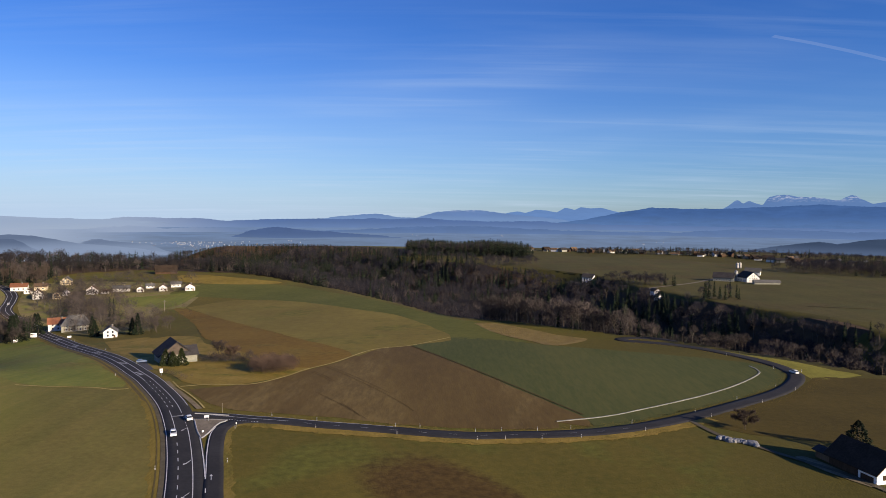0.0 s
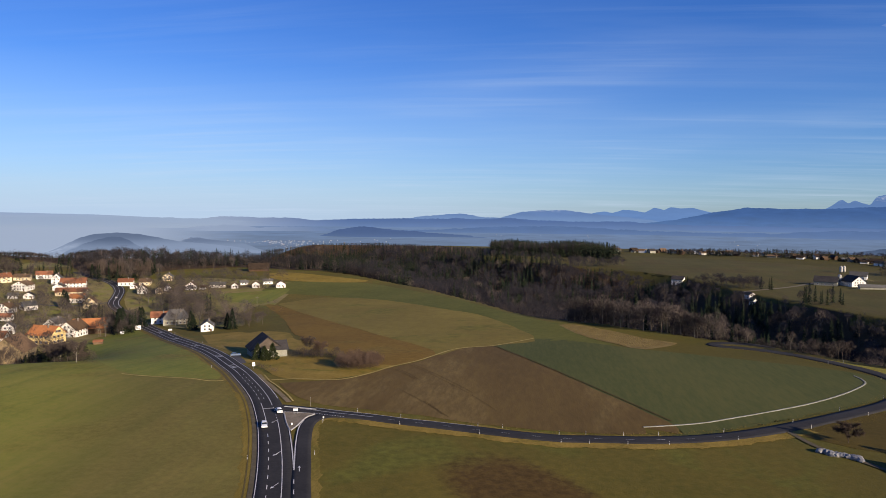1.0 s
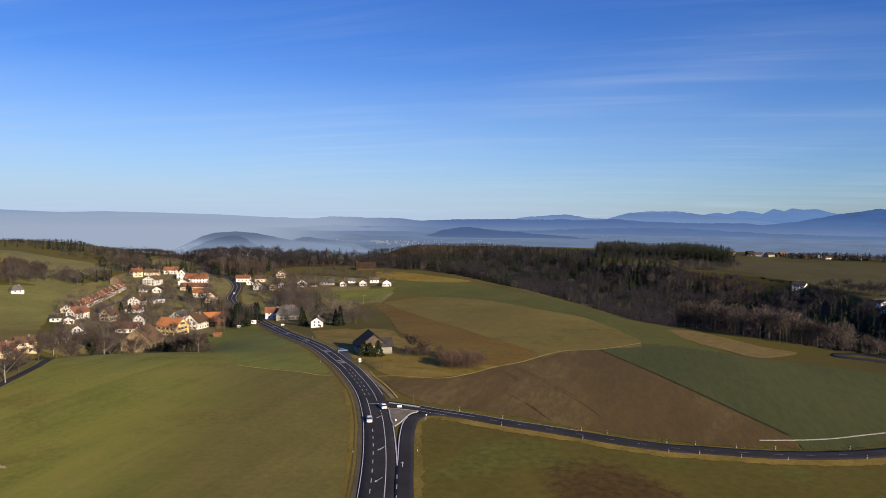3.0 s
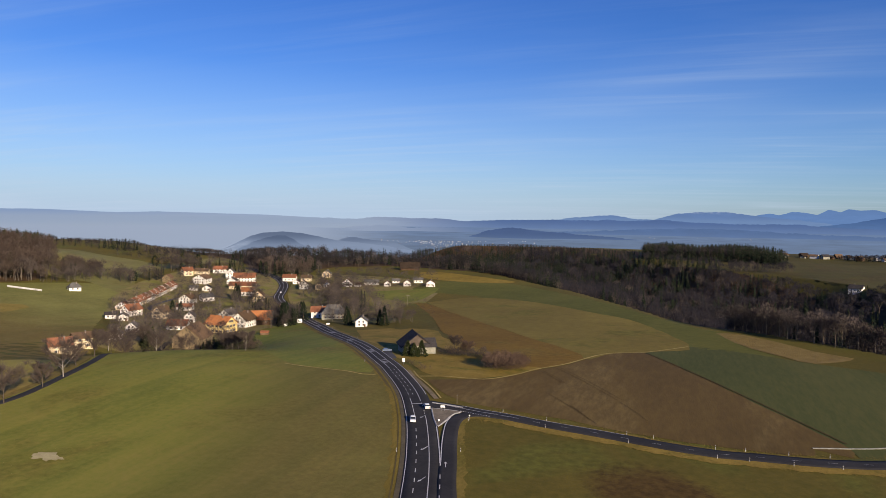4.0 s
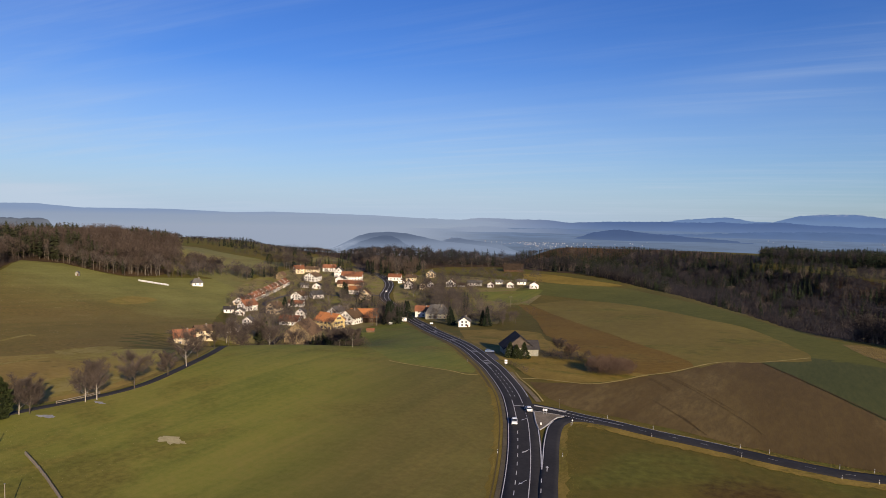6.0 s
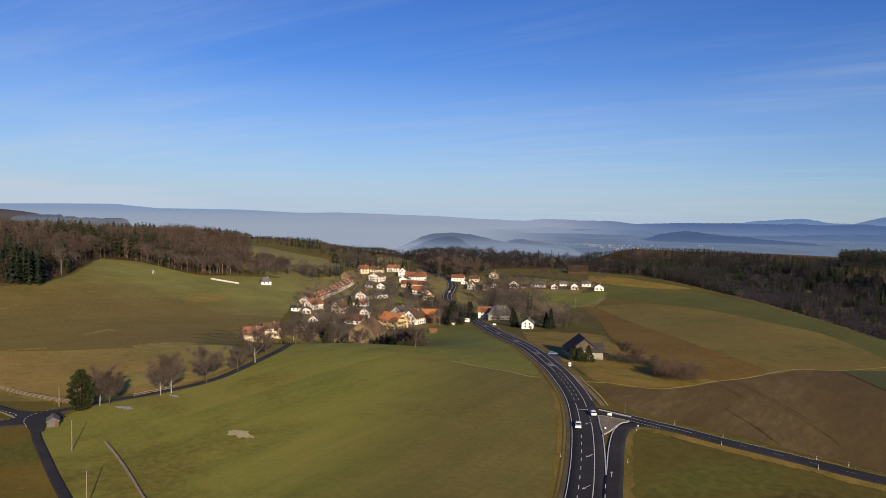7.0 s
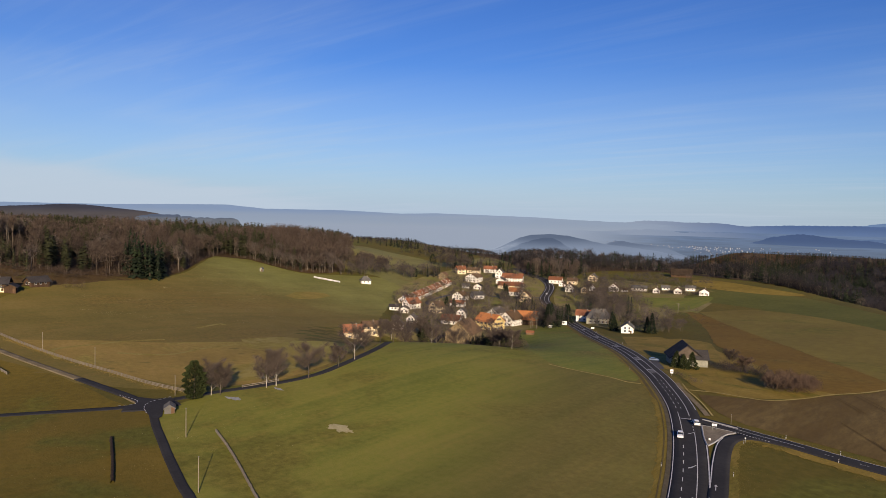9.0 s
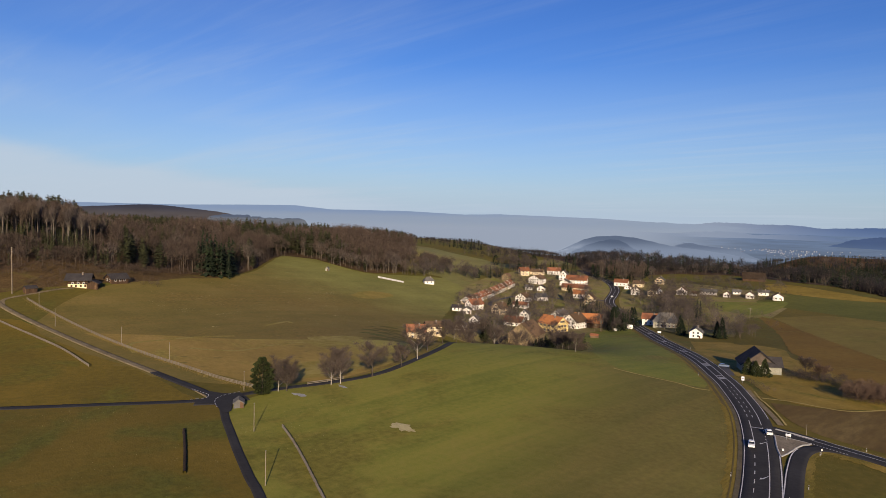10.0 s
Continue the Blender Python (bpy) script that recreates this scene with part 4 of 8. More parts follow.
# worn paths and pale tracks
for name, pts, half, mat, label in (
        ("hill_path", ((-150, 245.8), (-145, 245.3), (-134, 246), (-123, 247.2), (-115.6, 245.6), (-111, 247.8)), 0.5, PATHS, "faint trodden path over the hill meadow"),
        ("field_track", ((-103, 262), (-97, 252), (-92.4, 245.9), (-84.5, 234.7), (-78, 225)), 0.9, FARM_LANE, "worn farm track beside the main road"),
        ("track_edge", ((-101, 262.5), (-95, 252.5), (-90.4, 246.6), (-82.5, 235.4), (-77, 226.5)), 0.3, PATHS, "pale grass edge of the farm track"),
        ("field_margin", ((-95, 254), (-86.7, 258.5), (-77.8, 259.5), (-69.6, 262), (-61.5, 275), (-56, 288.5), (-46, 305), (-33, 335), (-15, 347), (4, 372)), 0.55, PATHS, "pale grassy margin of the ploughed field"),
        ("meadow_line", ((-300, 116), (-318, 121), (-319, 138), (-317, 155), (-312, 168)), 1.3, PALE_GRASS, "pale worn line along the mown meadow edge"),
        ("meadow_curve", ((-333.8, 197.8), (-340, 210.4), (-342.7, 217.5), (-337, 216)), 1.3, PALE_GRASS, "pale curl of trodden grass in the meadow"),
        ("farm_drive", ((79, 222), (81, 212), (83.3, 205.5), (85.6, 202.5), (89.7, 196.6), (92.3, 192), (97.7, 184), (103.2, 175), (108, 160)), 0.9, SHOULDER, "gravel drive to the farm"),
        ("meadow_track", ((-296, 138), (-278, 151), (-280, 169), (-276.7, 185), (-262, 190), (-250, 192)), 1.3, PALE_GRASS, "worn pale track across the brown meadow"),
        ("plateau_lane", ((182, 640), (205, 665), (250, 705), (285, 745), (330, 800), (400, 900)), 2.0, GRAVEL, "pale lane to the plateau farm"),
        ("village_lane", ((-344, 556), (-362, 538), (-378, 528), (-400, 528), (-411, 518), (-410, 490), (-402, 460), (-392, 446), (-376, 441), (-352, 440)), 1.9, ASPHALT_OLD, "narrow asphalt lane between the village houses"),
        ("chalet_drive", ((-424, 95.5), (-436, 99), (-442, 112), (-448, 128), (-450, 138)), 1.1, FARM_LANE, "gravel drive up to the chalet"),
        ("house_drive", ((-119.5, 284.5), (-122, 290), (-127, 298), (-131, 306)), 1.8, ASPHALT_OLD, "asphalt drive to the dark-roofed house")):
    tagged(part(name, strip_mesh(name, spline(pts, 2.0), -half, half, 0.22 if name in ("field_track", "track_edge", "field_margin", "farm_drive") else 0.19, 2), mat), label, "track", kind="structure")


# ---- the distance: hills and mountains through haze ----
def ridge(name, label, points, far, depth, mat, rough, seed):
    """A range of hills: crest given by bearing (degrees to the left) and elevation, at one distance."""
    rng = np.random.default_rng(seed)
    a = np.array(sorted(points))
    az = np.arange(a[0, 0], a[-1, 0], 0.06)
    el = np.interp(az, a[:, 0], a[:, 1])
    el = np.convolve(np.pad(el, 1, mode="edge"), np.ones(3) / 3, "valid")
    bumps = np.zeros_like(az)
    for k in range(12):
        bumps += rng.uniform(0.3, 1) * np.sin(az * 1.5 * 1.45 ** k + 1.5 * np.sin(az * (0.7 + 0.2 * k)) + rng.uniform(0, 6)) / (2 + 0.3 * k)
    el = el + rough * bumps
    r = np.radians(az)
    top = 65 + (far + depth * 0.8) * np.tan(np.radians(el))
    foot = 65 + far * math.tan(radians(-3.2))
    rows = []
    for dist, share in ((far, 0.0), (far + depth * 0.3, 0.55), (far + depth * 0.55, 0.85), (far + depth * 0.8, 1.0), (far + depth, 0.7)):
        z = foot + (top - foot) * share
        rows.append(np.column_stack([-np.sin(r) * dist, np.cos(r) * dist, z]))
    v = np.stack(rows, 1)
    n, m = v.shape[:2]
    ids = np.arange(n * m).reshape(n, m)
    q = np.stack([ids[:-1, :-1], ids[1:, :-1], ids[1:, 1:], ids[:-1, 1:]], -1).reshape(-1, 4)
    return tagged(part(name, mesh_of(name, v.reshape(-1, 3), q, shade=True), mat), label, "backdrop", kind="structure")


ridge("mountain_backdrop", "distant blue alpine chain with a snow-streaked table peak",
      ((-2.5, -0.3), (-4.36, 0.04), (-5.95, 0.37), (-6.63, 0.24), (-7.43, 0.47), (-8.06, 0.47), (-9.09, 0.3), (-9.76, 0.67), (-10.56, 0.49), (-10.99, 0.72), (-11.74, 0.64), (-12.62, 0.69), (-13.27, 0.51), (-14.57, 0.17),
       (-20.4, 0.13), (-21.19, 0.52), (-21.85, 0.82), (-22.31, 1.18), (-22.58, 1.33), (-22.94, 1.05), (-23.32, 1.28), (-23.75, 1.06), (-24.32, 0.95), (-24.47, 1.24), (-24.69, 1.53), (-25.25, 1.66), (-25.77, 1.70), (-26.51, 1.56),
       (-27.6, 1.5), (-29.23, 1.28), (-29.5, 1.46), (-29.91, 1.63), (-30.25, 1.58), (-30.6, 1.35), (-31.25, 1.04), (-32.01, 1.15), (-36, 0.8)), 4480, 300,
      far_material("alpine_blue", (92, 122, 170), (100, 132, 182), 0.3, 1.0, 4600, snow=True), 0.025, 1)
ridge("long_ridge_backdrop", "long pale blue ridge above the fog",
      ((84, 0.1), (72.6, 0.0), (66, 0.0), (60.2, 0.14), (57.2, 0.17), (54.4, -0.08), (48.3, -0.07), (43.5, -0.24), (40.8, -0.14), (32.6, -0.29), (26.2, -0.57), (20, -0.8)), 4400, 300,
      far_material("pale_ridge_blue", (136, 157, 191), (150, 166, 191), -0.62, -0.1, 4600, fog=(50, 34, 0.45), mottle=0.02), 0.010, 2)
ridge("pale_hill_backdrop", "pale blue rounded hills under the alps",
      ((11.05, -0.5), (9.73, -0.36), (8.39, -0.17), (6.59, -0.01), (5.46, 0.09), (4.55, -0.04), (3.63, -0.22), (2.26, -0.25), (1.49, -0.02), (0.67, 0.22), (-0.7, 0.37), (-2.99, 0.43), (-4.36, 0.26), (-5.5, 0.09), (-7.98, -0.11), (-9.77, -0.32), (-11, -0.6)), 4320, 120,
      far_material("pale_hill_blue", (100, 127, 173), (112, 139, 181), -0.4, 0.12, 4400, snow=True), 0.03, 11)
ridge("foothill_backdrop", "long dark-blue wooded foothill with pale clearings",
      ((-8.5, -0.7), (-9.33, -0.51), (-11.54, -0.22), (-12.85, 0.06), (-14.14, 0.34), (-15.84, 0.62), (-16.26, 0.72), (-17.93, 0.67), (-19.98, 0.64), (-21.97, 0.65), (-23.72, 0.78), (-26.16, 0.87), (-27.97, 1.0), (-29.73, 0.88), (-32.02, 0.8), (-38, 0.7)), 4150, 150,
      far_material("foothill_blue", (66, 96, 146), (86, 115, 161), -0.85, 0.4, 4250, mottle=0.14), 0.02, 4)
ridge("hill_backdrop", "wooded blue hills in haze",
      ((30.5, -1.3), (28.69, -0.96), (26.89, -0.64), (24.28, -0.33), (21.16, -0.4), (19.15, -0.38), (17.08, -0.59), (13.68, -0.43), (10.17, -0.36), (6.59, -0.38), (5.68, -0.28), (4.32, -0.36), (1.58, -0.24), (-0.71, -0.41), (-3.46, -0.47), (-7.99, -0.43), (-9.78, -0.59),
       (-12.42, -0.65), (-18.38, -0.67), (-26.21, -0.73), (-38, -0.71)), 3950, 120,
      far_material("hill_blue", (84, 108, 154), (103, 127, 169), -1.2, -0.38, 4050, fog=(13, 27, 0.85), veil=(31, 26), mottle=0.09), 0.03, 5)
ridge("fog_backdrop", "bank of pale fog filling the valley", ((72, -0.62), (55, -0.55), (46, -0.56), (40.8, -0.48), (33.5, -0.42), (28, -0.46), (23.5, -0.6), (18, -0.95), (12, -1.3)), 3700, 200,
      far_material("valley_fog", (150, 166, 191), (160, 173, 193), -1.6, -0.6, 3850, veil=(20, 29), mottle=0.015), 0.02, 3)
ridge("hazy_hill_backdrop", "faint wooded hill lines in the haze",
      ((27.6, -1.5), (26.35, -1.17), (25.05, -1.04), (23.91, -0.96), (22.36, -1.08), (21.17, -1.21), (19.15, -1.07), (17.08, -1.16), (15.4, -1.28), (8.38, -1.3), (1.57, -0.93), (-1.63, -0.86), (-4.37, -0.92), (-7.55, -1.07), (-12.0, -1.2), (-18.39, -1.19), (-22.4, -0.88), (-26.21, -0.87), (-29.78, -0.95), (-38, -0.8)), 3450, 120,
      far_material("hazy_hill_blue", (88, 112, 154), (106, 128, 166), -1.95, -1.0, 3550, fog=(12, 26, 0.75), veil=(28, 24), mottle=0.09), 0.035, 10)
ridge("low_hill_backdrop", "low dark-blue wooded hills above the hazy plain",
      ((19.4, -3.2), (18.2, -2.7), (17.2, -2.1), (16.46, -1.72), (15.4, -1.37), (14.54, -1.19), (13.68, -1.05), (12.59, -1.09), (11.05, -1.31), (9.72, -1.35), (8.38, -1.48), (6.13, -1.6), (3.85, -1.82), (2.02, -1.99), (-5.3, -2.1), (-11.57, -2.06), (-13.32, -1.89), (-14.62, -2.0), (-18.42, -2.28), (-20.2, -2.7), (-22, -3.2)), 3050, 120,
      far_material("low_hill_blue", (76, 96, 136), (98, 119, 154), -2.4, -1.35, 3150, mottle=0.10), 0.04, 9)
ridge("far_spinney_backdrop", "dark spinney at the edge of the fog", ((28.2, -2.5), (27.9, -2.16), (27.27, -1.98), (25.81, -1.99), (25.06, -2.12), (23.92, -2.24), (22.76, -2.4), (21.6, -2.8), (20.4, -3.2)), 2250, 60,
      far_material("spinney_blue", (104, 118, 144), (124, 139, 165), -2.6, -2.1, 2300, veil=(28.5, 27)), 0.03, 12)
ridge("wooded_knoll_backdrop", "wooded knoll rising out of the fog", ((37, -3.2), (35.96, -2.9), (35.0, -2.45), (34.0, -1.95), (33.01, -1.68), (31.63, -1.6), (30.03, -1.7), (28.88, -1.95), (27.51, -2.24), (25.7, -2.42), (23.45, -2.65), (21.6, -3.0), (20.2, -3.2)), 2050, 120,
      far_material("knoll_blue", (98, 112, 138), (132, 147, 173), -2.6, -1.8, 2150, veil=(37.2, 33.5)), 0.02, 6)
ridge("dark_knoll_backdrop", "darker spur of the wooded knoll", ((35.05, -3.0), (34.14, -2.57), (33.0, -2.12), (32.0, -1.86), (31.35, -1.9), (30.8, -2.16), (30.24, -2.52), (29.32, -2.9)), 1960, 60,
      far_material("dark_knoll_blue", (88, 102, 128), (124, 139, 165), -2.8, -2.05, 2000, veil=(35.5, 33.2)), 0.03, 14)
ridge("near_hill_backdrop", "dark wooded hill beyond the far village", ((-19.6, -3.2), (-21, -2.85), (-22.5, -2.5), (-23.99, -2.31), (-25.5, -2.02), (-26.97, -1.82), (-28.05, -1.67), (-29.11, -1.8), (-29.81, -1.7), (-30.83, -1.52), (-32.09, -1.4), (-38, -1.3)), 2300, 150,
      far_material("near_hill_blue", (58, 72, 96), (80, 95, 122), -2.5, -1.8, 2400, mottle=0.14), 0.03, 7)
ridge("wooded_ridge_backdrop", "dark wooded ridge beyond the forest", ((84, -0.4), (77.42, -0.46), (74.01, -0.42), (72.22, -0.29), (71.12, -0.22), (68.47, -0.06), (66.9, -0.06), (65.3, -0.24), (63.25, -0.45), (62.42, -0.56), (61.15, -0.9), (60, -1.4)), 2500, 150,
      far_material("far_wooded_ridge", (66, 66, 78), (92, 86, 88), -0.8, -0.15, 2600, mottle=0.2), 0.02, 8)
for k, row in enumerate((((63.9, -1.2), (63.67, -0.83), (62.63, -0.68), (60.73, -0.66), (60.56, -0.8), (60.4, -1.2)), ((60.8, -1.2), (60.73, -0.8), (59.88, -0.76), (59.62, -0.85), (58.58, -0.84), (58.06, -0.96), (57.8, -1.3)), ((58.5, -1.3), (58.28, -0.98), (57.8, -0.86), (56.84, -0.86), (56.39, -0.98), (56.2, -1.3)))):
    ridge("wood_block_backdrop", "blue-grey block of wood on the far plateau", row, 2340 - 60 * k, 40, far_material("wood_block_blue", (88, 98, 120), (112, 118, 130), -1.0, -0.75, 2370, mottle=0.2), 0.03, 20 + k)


def plain_z(d):
    return -72 + 30 * smooth(1800, 2800, d) + 36 * smooth(2800, 4300, d)


# the hazy plain rises gently towards the hills, its heights set to fit the camera's view
pa, pd = np.meshgrid(np.radians(np.arange(-45, 90, 1.0)), np.array([1750, 2100, 2500, 2900, 3300, 3700, 4100, 4380]))
pz = plain_z(pd) + 2.5 * np.sin(pa * 37) * np.sin(pd / 180)
ids = np.arange(pa.size).reshape(pa.shape)
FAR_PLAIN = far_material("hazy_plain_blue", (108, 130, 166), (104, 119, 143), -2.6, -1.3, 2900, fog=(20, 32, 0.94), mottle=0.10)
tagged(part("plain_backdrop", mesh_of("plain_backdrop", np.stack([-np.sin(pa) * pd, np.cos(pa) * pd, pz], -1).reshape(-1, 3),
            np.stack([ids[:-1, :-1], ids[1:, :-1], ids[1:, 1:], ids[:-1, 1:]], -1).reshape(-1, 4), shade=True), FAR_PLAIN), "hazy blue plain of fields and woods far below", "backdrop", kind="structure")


# ---- trees ----
def tube(a, b, ra, rb, sides):
    """A tapered limb: corners and quads."""
    a, b = np.asarray(a, float), np.asarray(b, float)
    d = (b - a) / (np.linalg.norm(b - a) + 1e-9)
    u = np.cross(d, (0, 0, 1) if abs(d[2]) < 0.9 else (1, 0, 0))
    u /= np.linalg.norm(u)
    w = np.cross(d, u)
    ang = np.arange(sides) * 2 * np.pi / sides
    ring = np.cos(ang)[:, None] * u + np.sin(ang)[:, None] * w
    v = np.vstack([a + ring * ra, b + ring * rb])
    k = np.arange(sides)
    return v, np.stack([k, (k + 1) % sides, (k + 1) % sides + sides, k + sides], 1)


class Pile:
    """Gathers triangles for one mesh."""

    def __init__(self):
        self.v, self.f, self.n = [], [], 0

    def add(self, v, f):
        f = np.asarray(f)
        if f.shape[1] == 4:
            f = np.vstack([f[:, [0, 1, 2]], f[:, [0, 2, 3]]])
        self.v.append(np.asarray(v, float))
        self.f.append(f + self.n)
        self.n += len(v)

    def arrays(self):
        return np.vstack(self.v), np.vstack(self.f)


def bare_tree(seed, h, spread, limbs, twigs, twig_w, sides=5, lean=0.0, low=0.32, rise=(0.24, 0.42)):
    """A leafless tree: trunk with limbs, and a crown of many thin twigs. Gives two arrays pairs."""
    rng = np.random.default_rng(seed)
    wood, crown = Pile(), Pile()
    r0 = h * 0.011 + 0.05
    bend = rng.normal(0, 0.02 * h, 2) + (lean * h * 0.1, 0)
    mid = np.array([bend[0] * 0.5, bend[1] * 0.5, h * 0.42])
    top = np.array([bend[0], bend[1], h * 0.82])
    wood.add(*tube((0, 0, -0.5), mid, r0, r0 * 0.72, sides))
    wood.add(*tube(mid, top, r0 * 0.72, r0 * 0.2, sides))
    tips = [(top, np.array([0, 0, 1.0]))]
    for k in range(limbs):
        f = low + (0.72 - low) * (k + rng.uniform(0, 1)) / limbs
        base = mid * (f / 0.42) if f < 0.42 else mid + (top - mid) * (f - 0.42) / 0.40
        a = k * 2.4 + rng.uniform(-0.5, 0.5)
        reach = spread * (1.05 - 0.5 * abs(f - 0.45)) * rng.uniform(0.7, 1.0)
        end = base + np.array([math.cos(a) * reach, math.sin(a) * reach, h * rng.uniform(*rise)])
        end[2] = min(end[2], h * 0.95)
        wood.add(*tube(base, end, r0 * 0.42, r0 * 0.08, 3))
        for u in (0.45, 0.7, 1.0):
            tips.append((base + (end - base) * u, (end - base) / np.linalg.norm(end - base)))
    tips_p = np.array([t[0] for t in tips])
    tips_d = np.array([t[1] for t in tips])
    pick = rng.integers(0, len(tips), twigs)
    d = tips_d[pick] * 0.5 + rng.normal(0, 0.55, (twigs, 3)) + (0, 0, 0.35)
    d /= np.linalg.norm(d, axis=1, keepdims=True)
    length = h * rng.uniform(0.10, 0.24, twigs)[:, None]
    start = tips_p[pick] + rng.normal(0, 0.035 * h, (twigs, 3))
    end = start + d * length
    end[:, 2] = np.minimum(end[:, 2], h * 1.02)
    side = np.cross(d, rng.normal(0, 1, (twigs, 3)))
    side /= np.linalg.norm(side, axis=1, keepdims=True) + 1e-9
    v = np.stack([start - side * twig_w, start + side * twig_w, end], 1).reshape(-1, 3)
    crown.add(v, np.arange(3 * twigs).reshape(-1, 3))
    return wood.arrays(), crown.arrays()


def dome_tree(seed, h, spread, twigs, twig_w, limbs=6, bole=0.34):
    """A leafless wood tree with a rounded crown of short fine twigs over a bare bole."""
    rng = np.random.default_rng(seed)
    wood, crown = Pile(), Pile()
    r0 = h * 0.010 + 0.05
    lean = rng.normal(0, 0.025 * h, 2)
    fork = np.array([lean[0] * 0.5, lean[1] * 0.5, h * (bole + 0.1)])
    wood.add(*tube((0, 0, -1.0), fork, r0, r0 * 0.7, 4))
    mid, half = np.array([lean[0], lean[1], h * (bole + 0.97) / 2]), np.array([spread, spread, h * (0.97 - bole) / 2])
    for k in range(limbs):
        a, up = k * 2.4 + rng.uniform(-0.4, 0.4), rng.uniform(0.1, 0.85)
        side = math.sqrt(1 - up * up)
        end = mid + half * np.array([math.cos(a) * side, math.sin(a) * side, up]) * 0.8
        wood.add(*tube(fork - (0, 0, h * rng.uniform(0, 0.12)), end, r0 * 0.45, r0 * 0.1, 3))
    q = rng.normal(0, 1, (twigs, 3))
    q /= np.linalg.norm(q, axis=1, keepdims=True)
    q[:, 2] = np.where(rng.random(twigs) < 0.6, np.abs(q[:, 2]), q[:, 2])
    lumpy = 1 + 0.22 * np.sin(3 * np.arctan2(q[:, 1], q[:, 0]) + seed) * np.cos(4 * q[:, 2] + seed)
    q *= (rng.uniform(0.25, 1, twigs) ** 0.45 * lumpy)[:, None]
    d = q * (0.9, 0.9, 0.6) + rng.normal(0, 0.4, (twigs, 3)) + (0, 0, 0.45)
    d /= np.linalg.norm(d, axis=1, keepdims=True)
    end = mid + half * q
    end[:, 2] = np.clip(end[:, 2], h * bole * 0.8, h)
    start = end - d * (h * rng.uniform(0.06, 0.13, twigs))[:, None]
    across = np.cross(d, rng.normal(0, 1, (twigs, 3)))
    across /= np.linalg.norm(across, axis=1, keepdims=True) + 1e-9
    crown.add(np.stack([start - across * twig_w, start + across * twig_w, end], 1).reshape(-1, 3), np.arange(3 * twigs).reshape(-1, 3))
    return wood.arrays(), crown.arrays()


def conifer(seed, h, spread, tiers, per, droop=0.28, bare=0.06, fluff=1.0, full=False, taper=0.85):
    """A spruce: trunk and tiers of drooping kite-shaped branches."""
    rng = np.random.default_rng(seed)
    wood, crown = Pile(), Pile()
    wood.add(*tube((0, 0, -0.5), (0, 0, h * 0.95), h * 0.016 + 0.05, 0.02, 5))
    for k in range(tiers):
        u = (k + 0.5) / tiers
        z = h * (bare + (0.97 - bare) * u)
        reach = spread * (1 - u) ** taper + 0.03 * h * (1 - u) + 0.12 if taper > 0.4 else spread * math.sin(math.pi * (0.16 + 0.82 * u)) ** 0.7 + 0.1
        for j in range(per):
            a = j * 2 * np.pi / per + k * 1.3 + rng.uniform(-0.25, 0.25)
            r = reach * rng.uniform(0.55, 1.15)
            out, across = np.array([math.cos(a), math.sin(a), 0]), np.array([-math.sin(a), math.cos(a), 0])
            z0 = z + rng.uniform(-0.6, 0.6) * h / tiers
            w = fluff * (0.9 + 0.6 * r) * 2.2 / per
            v = np.array([(0, 0, z0 + 0.04 * h), out * r * 0.55 + across * w + (0, 0, z0 - r * droop * 0.4), out * r + (0, 0, z0 - r * droop),
                          out * r * 0.55 - across * w + (0, 0, z0 - r * droop * 0.4), out * r * 0.6 + (0, 0, z0 + 0.02 * h)], float)
            crown.add(v, [(0, 1, 4), (1, 2, 4), (2, 3, 4), (3, 0, 4)] if full else [(0, 1, 2), (0, 2, 3)])
    return wood.arrays(), crown.arrays()


def bushy_conifer(seed, h, spread, clumps, size, oval):
    """A garden conifer: a dense crown of small needle clumps in uneven tiers, oval or pointed."""
    rng = np.random.default_rng(seed)
    wood, crown = Pile(), Pile()
    wood.add(*tube((0, 0, -0.5), (0, 0, h * 0.9), h * 0.016 + 0.05, 0.03, 6))
    u = rng.uniform(0.04, 1, clumps) ** (1.0 if oval else 1.3)
    a = rng.uniform(0, 2 * np.pi, clumps)
    edge = np.sin(np.pi * (0.14 + 0.83 * u)) ** 0.75 if oval else (1 - u) ** 0.8 + 0.03
    edge = edge * (0.86 + 0.16 * np.sin(u * h * 3.2 + 2 * np.sin(a)) + 0.12 * np.sin(3 * a + seed + 5 * u))
    out = np.column_stack([np.cos(a), np.sin(a), np.zeros(clumps)])
    p = out * (spread * edge * rng.uniform(0.55, 1.0, clumps) ** 0.5)[:, None] + np.column_stack([np.zeros((clumps, 2)), h * u])
    d = out + rng.normal(0, 0.35, (clumps, 3)) + (0, 0, 0.5 if oval else -0.25)
    d /= np.linalg.norm(d, axis=1, keepdims=True)
    side = np.cross(d, rng.normal(0, 1, (clumps, 3)))
    side /= np.linalg.norm(side, axis=1, keepdims=True) + 1e-9
    k = size * rng.uniform(0.6, 1.3, clumps)[:, None]
    crown.add(np.stack([p - d * k * 0.6 - side * k * 0.45, p - d * k * 0.6 + side * k * 0.45, p + d * k], 1).reshape(-1, 3), np.arange(3 * clumps).reshape(-1, 3))
    return wood.arrays(), crown.arrays()


